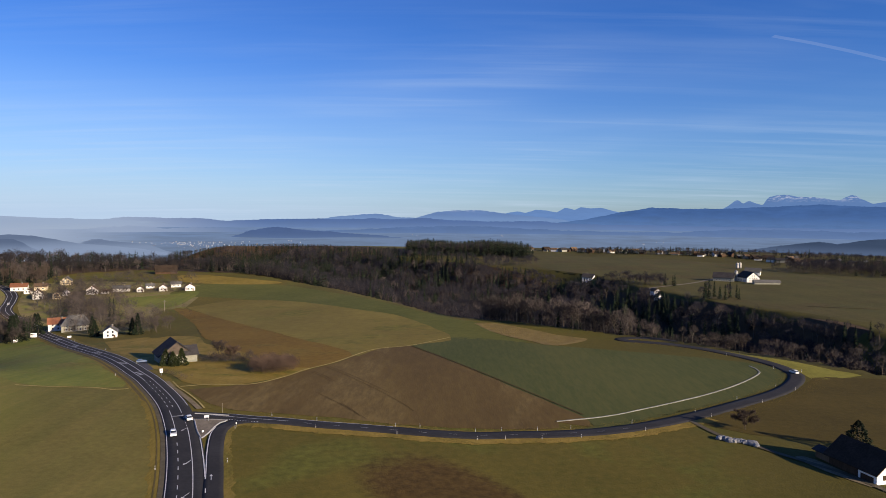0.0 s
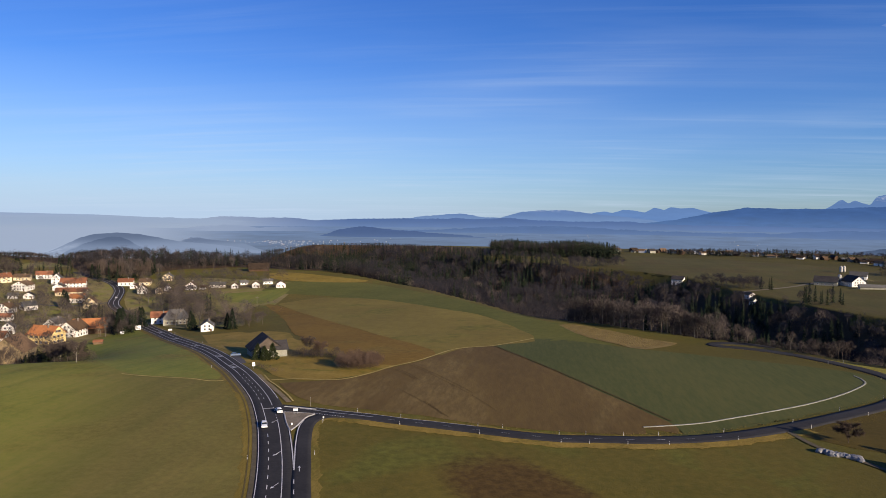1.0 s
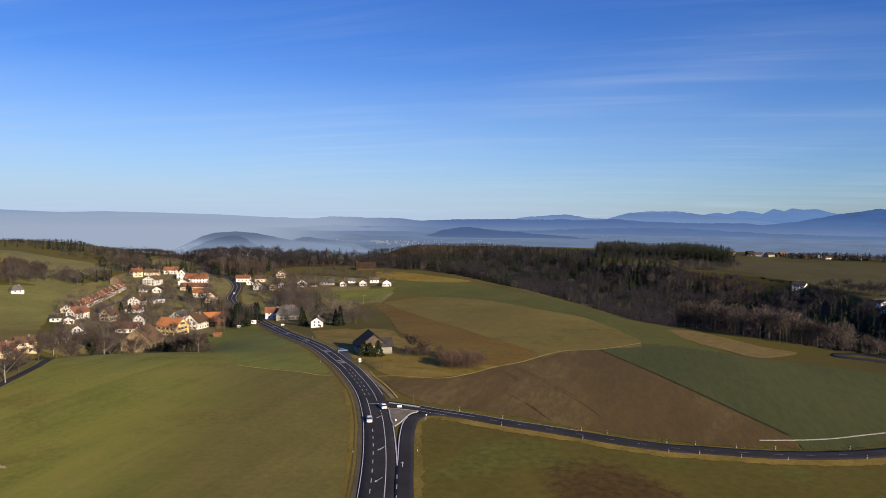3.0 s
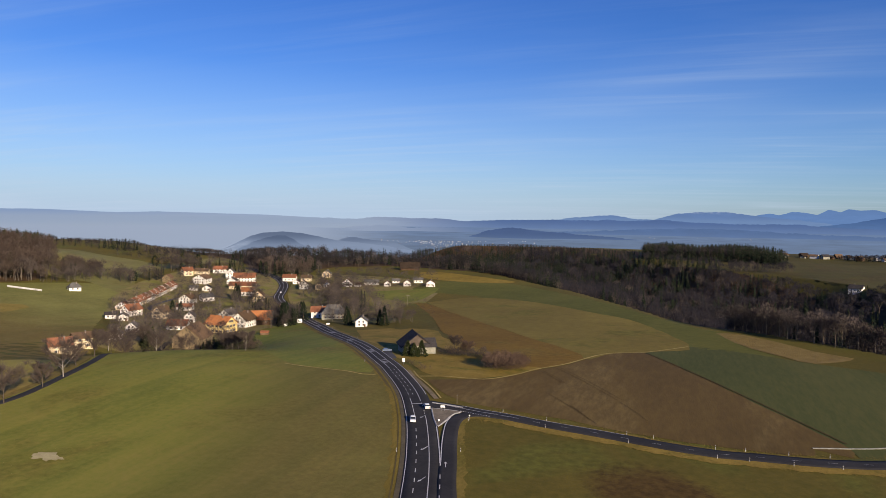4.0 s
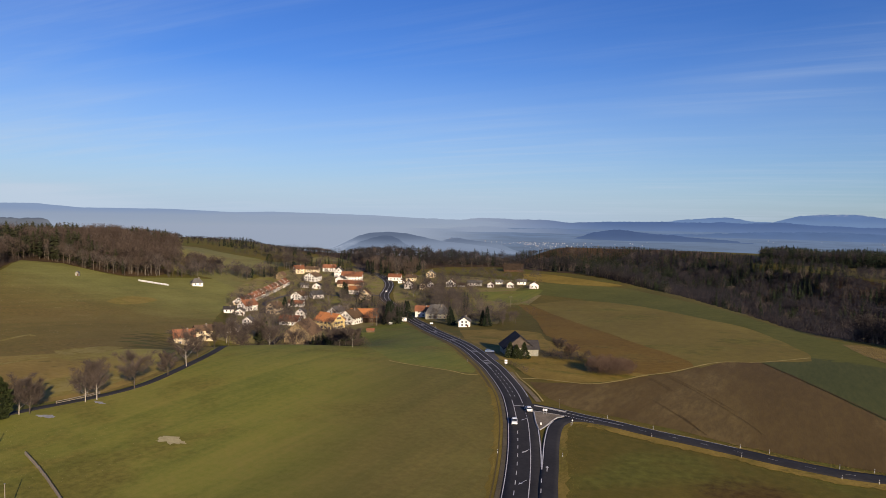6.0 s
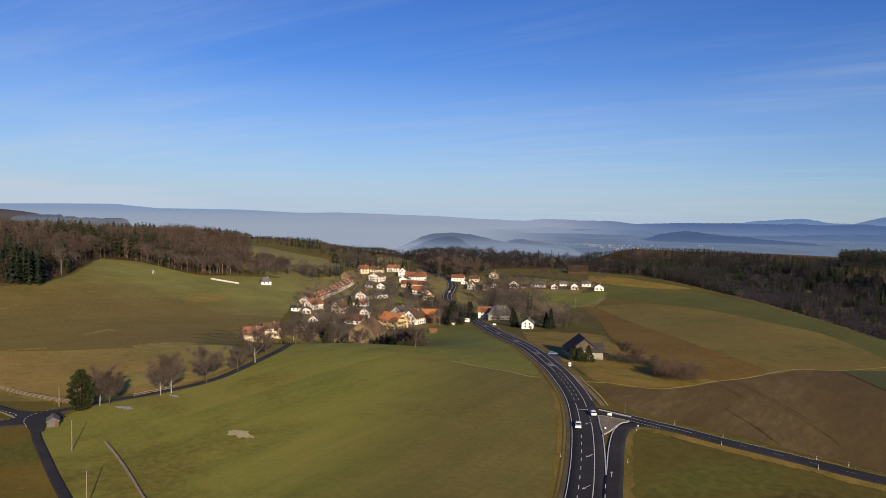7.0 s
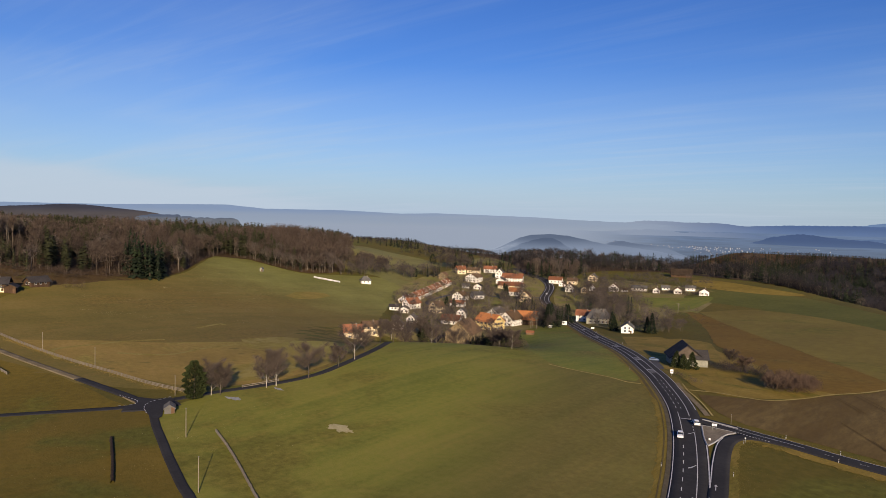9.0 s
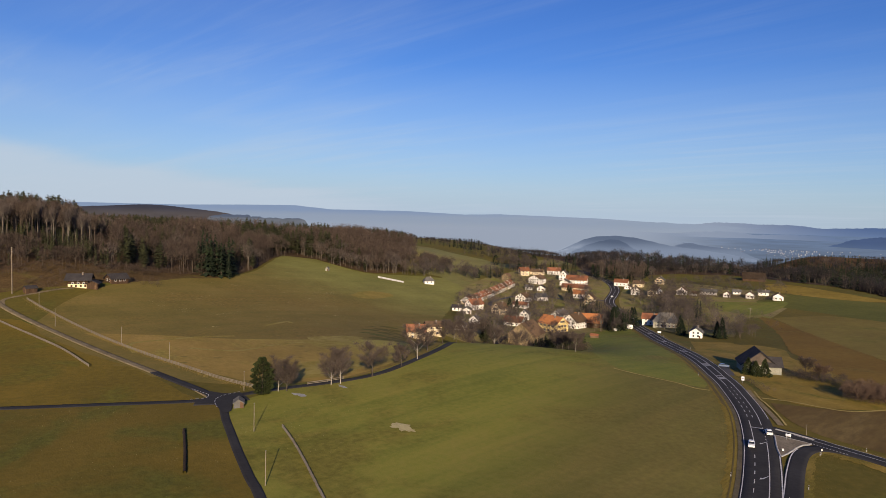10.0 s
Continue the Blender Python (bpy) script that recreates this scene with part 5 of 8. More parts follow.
def scatter(name, mat, template_list, xs, ys, rng, low=0.8, high=1.2, sink=0.0, cap=None, tall=None):
    """Many trees too many to count, joined: one mesh of copies of the templates on the ground. cap: the height each is
    cut to, to fit the camera's view; tall: the templates' heights.
    """
    zs = ground(xs, ys) - sink
    pick = rng.integers(0, len(template_list), len(xs))
    size, turn = rng.uniform(low, high, len(xs)), rng.uniform(0, 2 * np.pi, len(xs))
    if cap is not None:
        size = np.minimum(size, cap * rng.uniform(0.74, 1.0, len(xs)) / np.array(tall)[pick])
    vs, fs, n = [], [], 0
    for k, (v, f) in enumerate(template_list):
        i = np.where(pick == k)[0]
        if not len(i):
            continue
        c, s = np.cos(turn[i]) * size[i], np.sin(turn[i]) * size[i]
        out = np.stack([v[None, :, 0] * c[:, None] - v[None, :, 1] * s[:, None] + xs[i, None],
                        v[None, :, 0] * s[:, None] + v[None, :, 1] * c[:, None] + ys[i, None],
                        v[None, :, 2] * size[i, None] * (rng.uniform(0.92, 1.1, len(i))[:, None] if cap is None else 1.0) + zs[i, None]], -1)
        vs.append(out.reshape(-1, 3))
        fs.append((f[None] + (np.arange(len(i)) * len(v))[:, None, None] + n).reshape(-1, 3))
        n += out.shape[0] * out.shape[1]
    return mesh_of(name, np.vstack(vs), np.vstack(fs))


def inside(x, y, poly):
    hit = np.zeros(x.shape, bool)
    for (ax, ay), (bx, by) in zip(poly, poly[1:] + poly[:1]):
        cross = (ay > y) != (by > y)
        hit ^= cross & (x < (bx - ax) * (y - ay) / ((by - ay) or 1e-9) + ax)
    return hit


def seeds(poly, gap, rng, keep=None):
    """Random places about `gap` apart inside an outline."""
    p = np.array(poly)
    (x0, y0), (x1, y1) = p.min(0), p.max(0)
    gx, gy = np.meshgrid(np.arange(x0, x1, gap), np.arange(y0, y1, gap))
    x = (gx + rng.uniform(-0.45, 0.45, gx.shape) * gap).ravel()
    y = (gy + rng.uniform(-0.45, 0.45, gy.shape) * gap).ravel()
    ok = inside(x, y, poly)
    if keep is not None:
        ok &= keep(x, y)
    return x[ok], y[ok]


def patchy(x, y, size, seed):
    """Smooth random values from -1 to 1 over the plan."""
    rng = np.random.default_rng(seed)
    v = 0
    for k in range(6):
        a = rng.uniform(0, 6.28)
        v = v + np.sin((x * math.cos(a) + y * math.sin(a)) / size * rng.uniform(0.6, 1.8) * 6.28 + rng.uniform(0, 6.28))
    return v / 2.4


def depth_in_ravine(x, y):
    best = np.full(np.shape(x), 9.0)
    for (ax, ay, aw), (bx, by, bw) in zip(RAVINE, RAVINE[1:]):
        u = np.clip(((x - ax) * (bx - ax) + (y - ay) * (by - ay)) / ((bx - ax) ** 2 + (by - ay) ** 2), 0, 1)
        best = np.minimum(best, np.hypot(x - ax - u * (bx - ax), y - ay - u * (by - ay)) / (aw + u * (bw - aw)))
    return best


BROAD = [dome_tree(10 + k, 17 + 2 * k, 5.4 + 0.4 * k, 270, 0.15, 7) for k in range(5)]
SCRUB = [dome_tree(30 + k, 8 + k, 3.4, 110, 0.085, 4, 0.05) for k in range(3)]
FIRS = [conifer(20 + k, 19 + 2 * k, 3.9 + 0.2 * k, 11, 7, taper=0.62) for k in range(4)]
SMALL_BROAD = [dome_tree(40 + k, 16 + 2 * k, 6.2, 150, 0.24, 4, 0.14) for k in range(4)]
TALL = [dome_tree(60 + k, 31 + 2 * k, 4.6, 330, 0.11, 12, 0.52) for k in range(4)]
SMALL_FIRS = [conifer(50 + k, 19 + 2 * k, 4.4, 8, 6, taper=0.6) for k in range(3)]
PINES = [conifer(80 + k, 17 + 2 * k, 4.0, 12, 8, 0.12, 0.12, 1.2, taper=0.36) for k in range(3)]


# lines that the tree tops are cut to, to fit the camera's view: elevation over the eye by bearing, for the skyline, the
# near edge of the ravine and the rim of the plateau behind it
SKYLINE = ((77.4, 0.74), (76.1, 0.91), (75.4, 0.7), (74, 0.67), (72.9, 0.22), (72.2, -0.57), (70.4, -0.69), (66.5, -0.74), (60.2, -0.8), (58.3, -0.98), (52.4, -1.15), (50.4, -1.34), (48.7, -1.53), (47.8, -1.79), (47.4, -2.0), (44.8, -2.1), (42.6, -2.12), (41.6, -2.51),
           (39.4, -2.84), (37.1, -2.85), (35.7, -3.19), (33.9, -2.79), (32.1, -2.5), (28.7, -2.41), (25.1, -2.66), (23.1, -2.39), (21.6, -2.36), (20.4, -2.75), (19.2, -2.72), (17.1, -2.38), (11.9, -2.3), (6.1, -2.51), (3.16, -2.62), (2.94, -1.99), (1.1, -1.8), (-1.2, -2.05), (-3.7, -1.8),
           (-7.1, -2.08), (-7.3, -2.62), (-9.8, -2.55), (-12.5, -2.36), (-16.1, -2.11), (-22.4, -2.22), (-25.5, -2.06), (-32, -2.4))
NEAR_TOPS = ((14, -3.8), (12.7, -3.95), (9.5, -4.6), (6.75, -4.8), (3.6, -5.27), (-0.4, -5.45), (-3.8, -5.9), (-4.4, -6.3), (-7.5, -7.0), (-11, -7.1), (-13.7, -7.5), (-16.6, -7.85), (-20, -8.1), (-26, -8.7), (-36, -8.8))
RIM_TOPS = tuple((b, e + 0.8) for b, e in NEAR_TOPS)
PLATEAU_EDGE = ((-2.4, -2.6), (-2.6, -3.55), (-4.4, -4.0), (-7.5, -4.1), (-9.6, -4.7), (-12.1, -4.65), (-14, -5.0), (-17, -5.55), (-19, -6.0), (-23, -6.45), (-26.4, -7.0), (-36, -6.7))


def reach(x, y, line):
    """The height over the ground at which a tree touches a line of bearings and elevations."""
    a = np.array(sorted(line))
    el = np.interp(np.degrees(np.arctan2(-x, y)), a[:, 0], a[:, 1])
    return 65 + np.hypot(x, y) * np.tan(np.radians(el)) - ground(x, y)


def wood_stand(label, poly, gap, seed, firs, size=1.0, keep=None, far=False, grey=0.35, scrub=0.0, needles=None, trees=None, twig=None, low=0.75, high=1.15, line=SKYLINE, conifers=None):
    """A stand of trees, each kind one mesh of crowns and one of trunks."""
    rng = np.random.default_rng(seed)
    x, y = seeds(poly, gap, rng, keep)
    cap = reach(x, y, line)
    x, y, cap = x[cap > 3.5], y[cap > 3.5], cap[cap > 3.5]
    fir = patchy(x, y, 130, seed) + rng.normal(0, 0.35, x.shape) < firs
    broad, conif = (SMALL_BROAD, SMALL_FIRS) if far else (trees or BROAD, FIRS)
    conif = conifers or conif
    stand = tagged(new("wood"), label, "wood", kind="stuff")

    def plant(trunks, crowns, kinds, mask, bark, leaf, turn, note, least):
        tall = [t[1][0][:, 2].max() for t in kinds]
        for k, name, mat, text in ((0, trunks, bark, ""), (1, crowns, leaf, note)):
            part(name, scatter(name, mat, [t[k] for t in kinds], x[mask], y[mask], np.random.default_rng(seed + turn), least * size, high * size, cap=cap[mask], tall=tall), mat, stand, text)

    if fir.any():
        plant("conifer_trunks", "conifer_crowns", conif, fir, BARK, needles or NEEDLES, 1, "dark green spruce crowns", low - 0.05)
    if (~fir).any():
        pale = ~fir & (rng.random(x.shape) < grey)
        for mask, bark, leaf in ((pale, PALE_BARK, TWIGS_GREY), (~fir & ~pale, BARK, twig or (TWIGS_HAZE if far else TWIGS))):
            if mask.any():
                plant("bare_trunks", "bare_crowns", broad, mask, bark, leaf, 2, "bare brown twigs", low)
    if scrub:
        sx, sy = seeds(poly, gap * 1.3, rng, keep)
        some = (rng.random(sx.shape) < scrub) & (reach(sx, sy, line) > 4)
        part("undergrowth", scatter("undergrowth", twig or TWIGS, [t[1] for t in SCRUB], sx[some], sy[some], rng, 0.5, 1.0), twig or TWIGS, stand, "brown leafless undergrowth")
    return stand


def floor_patch(name, poly, lift=0.3, cell=14):
    tagged(part(name, field_mesh(name, poly, lift, cell, 40), FOREST_FLOOR), "brown leaf litter under the wood", "forest floor", kind="structure")


RAV_NEAR = polar((-34, 345), (-31, 356), (-25, 366), (-19, 388), (-14, 404), (-10, 412), (-5, 444), (-3, 480), (0, 560), (3, 612), (6, 664), (9, 712), (14, 770), (14, 1200), (6, 1120), (0, 1030), (-6, 920), (-10, 800), (-15, 720), (-20, 650), (-26, 580), (-31, 530), (-36, 500))


def in_ravine(x, y):
    return depth_in_ravine(x, y) < 1.0


def near_side(x, y):
    """Whether a place lies on the near slope of the ravine."""
    mids = np.array(sorted((math.degrees(math.atan2(-px, py)), math.hypot(px, py)) for px, py, _ in RAVINE))
    return np.hypot(x, y) < np.interp(np.degrees(np.arctan2(-x, y)), mids[:, 0], mids[:, 1]) - 10


def east(x, y):
    return np.arctan2(-x, y) <= radians(-15)


wood_stand("leafless wood on the near slope of the ravine", RAV_NEAR, 9.8, 101, -0.75, 0.95, lambda x, y: in_ravine(x, y) & near_side(x, y) & ~east(x, y), scrub=0.3, grey=0.05, twig=TWIGS_HAZE, line=NEAR_TOPS)
wood_stand("dark mixed wood on the far slope of the ravine", RAV_NEAR, 10.0, 123, -0.15, 0.95, lambda x, y: in_ravine(x, y) & ~near_side(x, y) & ~east(x, y), grey=0.06, twig=TWIGS_HAZE, line=PLATEAU_EDGE)
# east stands: lighter twig colour stands in for haze over the shaded slope
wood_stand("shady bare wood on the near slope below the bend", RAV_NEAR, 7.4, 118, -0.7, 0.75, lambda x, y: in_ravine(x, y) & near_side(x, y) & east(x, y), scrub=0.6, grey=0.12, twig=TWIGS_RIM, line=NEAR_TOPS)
wood_stand("shady wood of dark spruces and bare trees across the ravine", RAV_NEAR, 7.4, 124, -0.2, 0.75, lambda x, y: in_ravine(x, y) & ~near_side(x, y) & east(x, y), scrub=0.4, grey=0.1, twig=TWIGS_HAZE, line=PLATEAU_EDGE)
RIM = polar((-36, 340), (-31, 350), (-25, 360), (-19, 382), (-14, 400), (-10, 408), (-5, 438), (-3, 458), (-3, 486), (-5, 466), (-10, 436), (-14, 426), (-19, 406), (-25, 380), (-31, 368), (-36, 356))
wood_stand("fringe of pale-stemmed bare beeches at the field edge", RIM, 6.0, 102, -9, 1.05, lambda x, y: ~east(x, y), grey=0.45, scrub=0.4, line=RIM_TOPS, twig=TWIGS_RIM)
wood_stand("dim bare thicket along the shaded ravine edge", RIM, 7.0, 138, -0.8, 0.75, east, grey=0.05, scrub=0.6, line=NEAR_TOPS, twig=TWIGS_RIM)
FAR_RIM = polar((2.9, 1110), (-7.2, 1080), (-7.3, 1160), (-4, 1330), (2.9, 1350))
wood_stand("dim mixed wood below the plateau spruces", polar((3.4, 1000), (-2.2, 968), (-2.8, 1082), (3.4, 1100)), 9.5, 140, -0.2, 0.5, far=True, grey=0.0, scrub=0.5, twig=TWIGS_HAZE)
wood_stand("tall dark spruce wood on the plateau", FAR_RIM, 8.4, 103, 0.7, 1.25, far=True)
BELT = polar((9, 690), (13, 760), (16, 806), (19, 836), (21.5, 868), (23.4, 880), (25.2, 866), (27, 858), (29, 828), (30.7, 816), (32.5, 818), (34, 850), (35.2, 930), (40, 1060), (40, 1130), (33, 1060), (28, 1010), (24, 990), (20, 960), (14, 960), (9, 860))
wood_stand("broad belt of bare wood and spruces beyond the fields", BELT, 8.4, 104, -0.3, 1.0, far=True, grey=0.06, scrub=0.3, twig=TWIGS_FAR_HAZE, low=0.8, high=1.08, keep=lambda x, y: np.arctan2(-x, y) < radians(18))
wood_stand("bare brown woods rising behind the village", BELT, 8.6, 129, -0.85, 0.9, far=True, grey=0.1, scrub=1.0, twig=TWIGS_FAR_HAZE, low=0.6, high=1.1, keep=lambda x, y: np.arctan2(-x, y) >= radians(18))
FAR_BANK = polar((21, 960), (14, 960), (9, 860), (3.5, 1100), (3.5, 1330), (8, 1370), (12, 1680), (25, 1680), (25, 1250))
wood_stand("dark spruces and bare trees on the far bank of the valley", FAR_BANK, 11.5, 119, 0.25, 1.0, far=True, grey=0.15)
floor_patch("forest_floor_far", FAR_BANK, 1.0, 22)
floor_patch("forest_floor_ravine", polar((-34, 352), (-31, 362), (-25, 374), (-19, 397), (-14, 414), (-10, 424), (-5, 458), (-3, 502), (0, 572), (3, 628), (6, 682), (9, 732), (14, 790), (14, 1150), (6, 1090), (0, 1000), (-3, 940), (-6, 880), (-10, 790), (-15, 690), (-20, 600), (-26, 520), (-31, 480)), 0.25, 14)
floor_patch("forest_floor_belt", BELT, 0.25, 16)
LEFT_HILL = polar((82, 505), (77, 500), (74.5, 520), (71, 520), (67, 535), (63, 560), (60.5, 600), (58.6, 690), (57, 738), (54.5, 702), (51.5, 676), (49, 700), (48.5, 740), (53.5, 730), (58, 770), (62, 690), (68, 640), (74, 620), (82, 610))
wood_stand("leafless hillside wood with scattered green conifers", LEFT_HILL, 8.6, 105, -0.72, 1.0, grey=0.12, twig=TWIGS_DARK, scrub=0.5, needles=NEEDLES_GREEN, conifers=PINES, keep=lambda x, y: ~((np.arctan2(-x, y) > radians(70.6)) & (np.hypot(x, y) < 615)))
HILL_PINES = polar((71.8, 575), (66, 604), (63.4, 640), (63.4, 800), (68, 760), (71.8, 700))
wood_stand("green pines and spruces standing in the hillside wood", HILL_PINES, 8.6, 125, 0.45, 0.95, grey=0.1, twig=TWIGS_DARK, needles=NEEDLES_GREEN, conifers=PINES)
LEFT_BACK = polar((82, 610), (74, 620), (68, 640), (62, 690), (58, 770), (58, 900), (62, 880), (72, 840), (84, 800))
wood_stand("wooded hill crest of bare trees and conifers", LEFT_BACK, 10.4, 115, -0.2, 1.5, far=True, grey=0.1, twig=TWIGS_DARK, needles=NEEDLES_GREEN, conifers=PINES, low=0.84, high=1.04)
DOME = polar((58, 742), (54.5, 712), (51.5, 684), (49, 705), (47.8, 735), (47.6, 800), (48.2, 860), (52, 900), (58, 930))
wood_stand("rounded hilltop wood of bare brown trees", DOME, 7.8, 120, -0.75, 1.35, far=True, grey=0.05, scrub=0.4, conifers=PINES, needles=NEEDLES_GREEN, twig=TWIGS_DARK, low=0.85, high=1.08)
floor_patch("forest_floor_hill", LEFT_HILL, 0.25, 16)
BEECHES = polar((81, 548), (71.6, 552), (70.8, 600), (75, 612), (81, 612))
wood_stand("tall pale-stemmed beeches high above the chalet", BEECHES, 7.6, 116, -9, 1.0, grey=0.6, trees=TALL, low=0.78, high=0.95)
BELOW = polar((81, 498), (76, 506), (70.6, 520), (70.6, 590), (75, 575), (81, 570))
wood_stand("dark mixed young wood below the beeches", BELOW, 5.4, 117, -0.35, 0.56, grey=0.1, scrub=0.8, needles=NEEDLES_GREEN, twig=TWIGS_DARK)
SKIRT = polar((80, 492), (74.5, 508), (71, 512), (67, 528), (63, 553), (60.5, 594), (58.4, 690), (57, 734), (54.5, 698), (51.5, 672), (51.5, 684), (54.5, 710), (57, 748), (59, 704), (61, 612), (63.5, 575), (67, 552), (71, 536), (75, 530), (80, 512))
SPRUCE_CLUMP = polar((64.5, 548), (62, 552), (61.6, 575), (64.3, 578))
wood_stand("dense clump of dark blue-green spruces at the wood edge", SPRUCE_CLUMP, 5.0, 106, 9, 1.25)
EDGE_LEFT = polar((57, 735), (54.5, 700), (51.5, 673), (48.4, 690), (48.4, 712), (51.5, 694), (54.5, 720), (57, 752))
wood_stand("row of bare trees along the meadow edge", EDGE_LEFT, 6.2, 107, -9, 0.85, grey=0.7)
EDGE_LOW = polar((48.4, 690), (46.5, 702), (44.5, 730), (43, 745), (43, 765), (44.5, 752), (48.4, 716))
wood_stand("low bare trees and bushes along the meadow edge", EDGE_LOW, 6.0, 126, -9, 0.55, grey=0.3, scrub=0.8, twig=TWIGS_RIM)
for label, poly, seed, big in (("soft bare copse behind the white shed", polar((47.2, 745), (44.6, 750), (44.2, 765), (45.5, 790), (47.2, 785)), 134, 0.62), ("dense dark copse above the terrace", polar((43.6, 716), (42.4, 712), (42.2, 735), (43.6, 738)), 135, 0.62),
                               ("bare copse above the terrace end", polar((42.0, 730), (40.2, 738), (40.4, 765), (42.2, 755)), 136, 0.62), ("bare copse behind the upper houses", polar((39.8, 800), (38.2, 815), (38.4, 840), (40, 830)), 137, 0.85)):
    wood_stand(label, poly, 6.0, seed, -0.9, big, grey=0.15, scrub=0.9, twig=TWIGS_RIM)
BEYOND = polar((50, 985), (46.4, 978), (44.6, 942), (42.2, 912), (40.4, 892), (38.6, 935), (37.4, 968), (36, 990), (36, 1120), (42, 1180), (48, 1200), (54, 1150))
wood_stand("bare copses beyond the village hill", BEYOND, 10.5, 108, -0.5, 0.62, far=True, grey=0.1, twig=TWIGS_FAR_HAZE, keep=lambda x, y: patchy(x, y, 160, 9) > -0.75)
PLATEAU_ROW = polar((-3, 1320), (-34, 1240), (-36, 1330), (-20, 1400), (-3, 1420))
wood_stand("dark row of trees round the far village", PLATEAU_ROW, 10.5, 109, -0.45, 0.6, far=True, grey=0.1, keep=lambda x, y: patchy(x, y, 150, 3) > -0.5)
# long shadows on the plateau meadow, painted as flat dark strips
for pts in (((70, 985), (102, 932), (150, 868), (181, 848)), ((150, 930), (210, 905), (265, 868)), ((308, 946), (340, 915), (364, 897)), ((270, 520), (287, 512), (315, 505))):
    tagged(part("plateau_ditch", strip_mesh("plateau_ditch", spline(pts, 6.0), -1.3, 1.3, 0.35, 1), DITCH_SHADE), "dark strip painted as a long shadow across the plateau meadow", "ditch", kind="structure")
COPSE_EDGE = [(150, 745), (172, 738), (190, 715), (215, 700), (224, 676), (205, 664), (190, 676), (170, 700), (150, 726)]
wood_stand("dark copse round the houses at the plateau edge", COPSE_EDGE, 5.6, 127, -0.4, 0.5, grey=0.0, twig=TWIGS_HAZE, scrub=0.9)
wood_stand("dark spruces on the rim of the plateau", [(192, 566), (208, 590), (246, 580), (240, 556), (210, 550)], 8.5, 128, 0.1, 0.6, grey=0.1, twig=TWIGS_HAZE)
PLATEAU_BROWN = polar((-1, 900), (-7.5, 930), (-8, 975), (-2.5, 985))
wood_stand("soft brown copse on the plateau meadow", PLATEAU_BROWN, 8.0, 110, -9, 0.62, far=True, grey=0.05, twig=TWIGS_HAZE)
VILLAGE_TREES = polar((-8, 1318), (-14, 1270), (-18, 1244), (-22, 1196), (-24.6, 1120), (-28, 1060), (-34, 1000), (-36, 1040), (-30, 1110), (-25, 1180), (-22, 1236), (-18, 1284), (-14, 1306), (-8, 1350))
wood_stand("bare trees and dark spruces among the far houses", VILLAGE_TREES, 13.0, 139, -0.35, 0.5, far=True, grey=0.05, twig=TWIGS_FAR_HAZE)
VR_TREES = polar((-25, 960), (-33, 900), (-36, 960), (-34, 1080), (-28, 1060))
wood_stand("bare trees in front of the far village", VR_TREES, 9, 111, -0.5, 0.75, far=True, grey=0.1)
MID_COPSE = polar((47.6, 735), (45.6, 742), (44.8, 752), (45.2, 772), (47.8, 765))
wood_stand("bare copse behind the terrace", MID_COPSE, 7, 112, -0.9, 0.75, scrub=0.9, twig=TWIGS_DARK)
BACK_TREES = polar((41, 830), (38, 822), (35.5, 815), (35.2, 845), (38, 850), (41, 850))
wood_stand("bare trees behind the village", BACK_TREES, 8, 113, -0.6, 0.7, twig=TWIGS_RIM)
wood_stand("dark trees and bushes crowding the village entrance", [(-250, 414), (-262, 410), (-284, 446), (-272, 464), (-258, 446), (-252, 430)], 4.6, 130, -0.2, 0.55, grey=0.05, twig=TWIGS_RIM, scrub=0.8)
wood_stand("dark bushes round the white house", [(-216, 440), (-204, 433), (-192, 430), (-172, 424), (-170, 440), (-196, 452)], 5.5, 131, -0.5, 0.42, grey=0.1, twig=TWIGS_RIM, scrub=0.8)
wood_stand("bare trees between the main road and the village", [(-302, 470), (-318, 498), (-340, 522), (-356, 548), (-364, 536), (-346, 506), (-322, 478), (-308, 462)], 7.5, 132, -0.7, 0.5, grey=0.15, twig=TWIGS_RIM, scrub=0.5)
wood_stand("dark garden trees east of the main road", [(-262, 492), (-240, 480), (-222, 470), (-232, 500), (-262, 540), (-300, 590), (-330, 610), (-318, 580), (-290, 535)], 8.8, 133, -0.35, 0.72, grey=0.1, twig=TWIGS_RIM)
ROAD_WOOD = polar((33, 760), (30, 740), (28.5, 790), (29, 850), (32, 870), (33.5, 820))
wood_stand("bare trees between the road and the crest meadow", ROAD_WOOD, 8.5, 114, -0.5, 0.75)


# ---- houses ----
def box_arrays(x0, x1, y0, y1, z0, z1):
    v = [(x, y, z) for z in (z0, z1) for x, y in ((x0, y0), (x1, y0), (x1, y1), (x0, y1))]
    f = [(3, 2, 1, 0), (4, 5, 6, 7), (0, 1, 5, 4), (1, 2, 6, 5), (2, 3, 7, 6), (3, 0, 4, 7)]
    return v, f


def box_mesh(name, x0, x1, y0, y1, z0, z1, bevel=0.0):
    v, f = box_arrays(x0, x1, y0, y1, z0, z1)
    bm = bmesh.new()
    vs = [bm.verts.new(c) for c in v]
    for q in f:
        bm.faces.new([vs[i] for i in q])
    if bevel:
        bmesh.ops.bevel(bm, geom=bm.edges[:], offset=bevel, segments=1, affect="EDGES")
    return bm


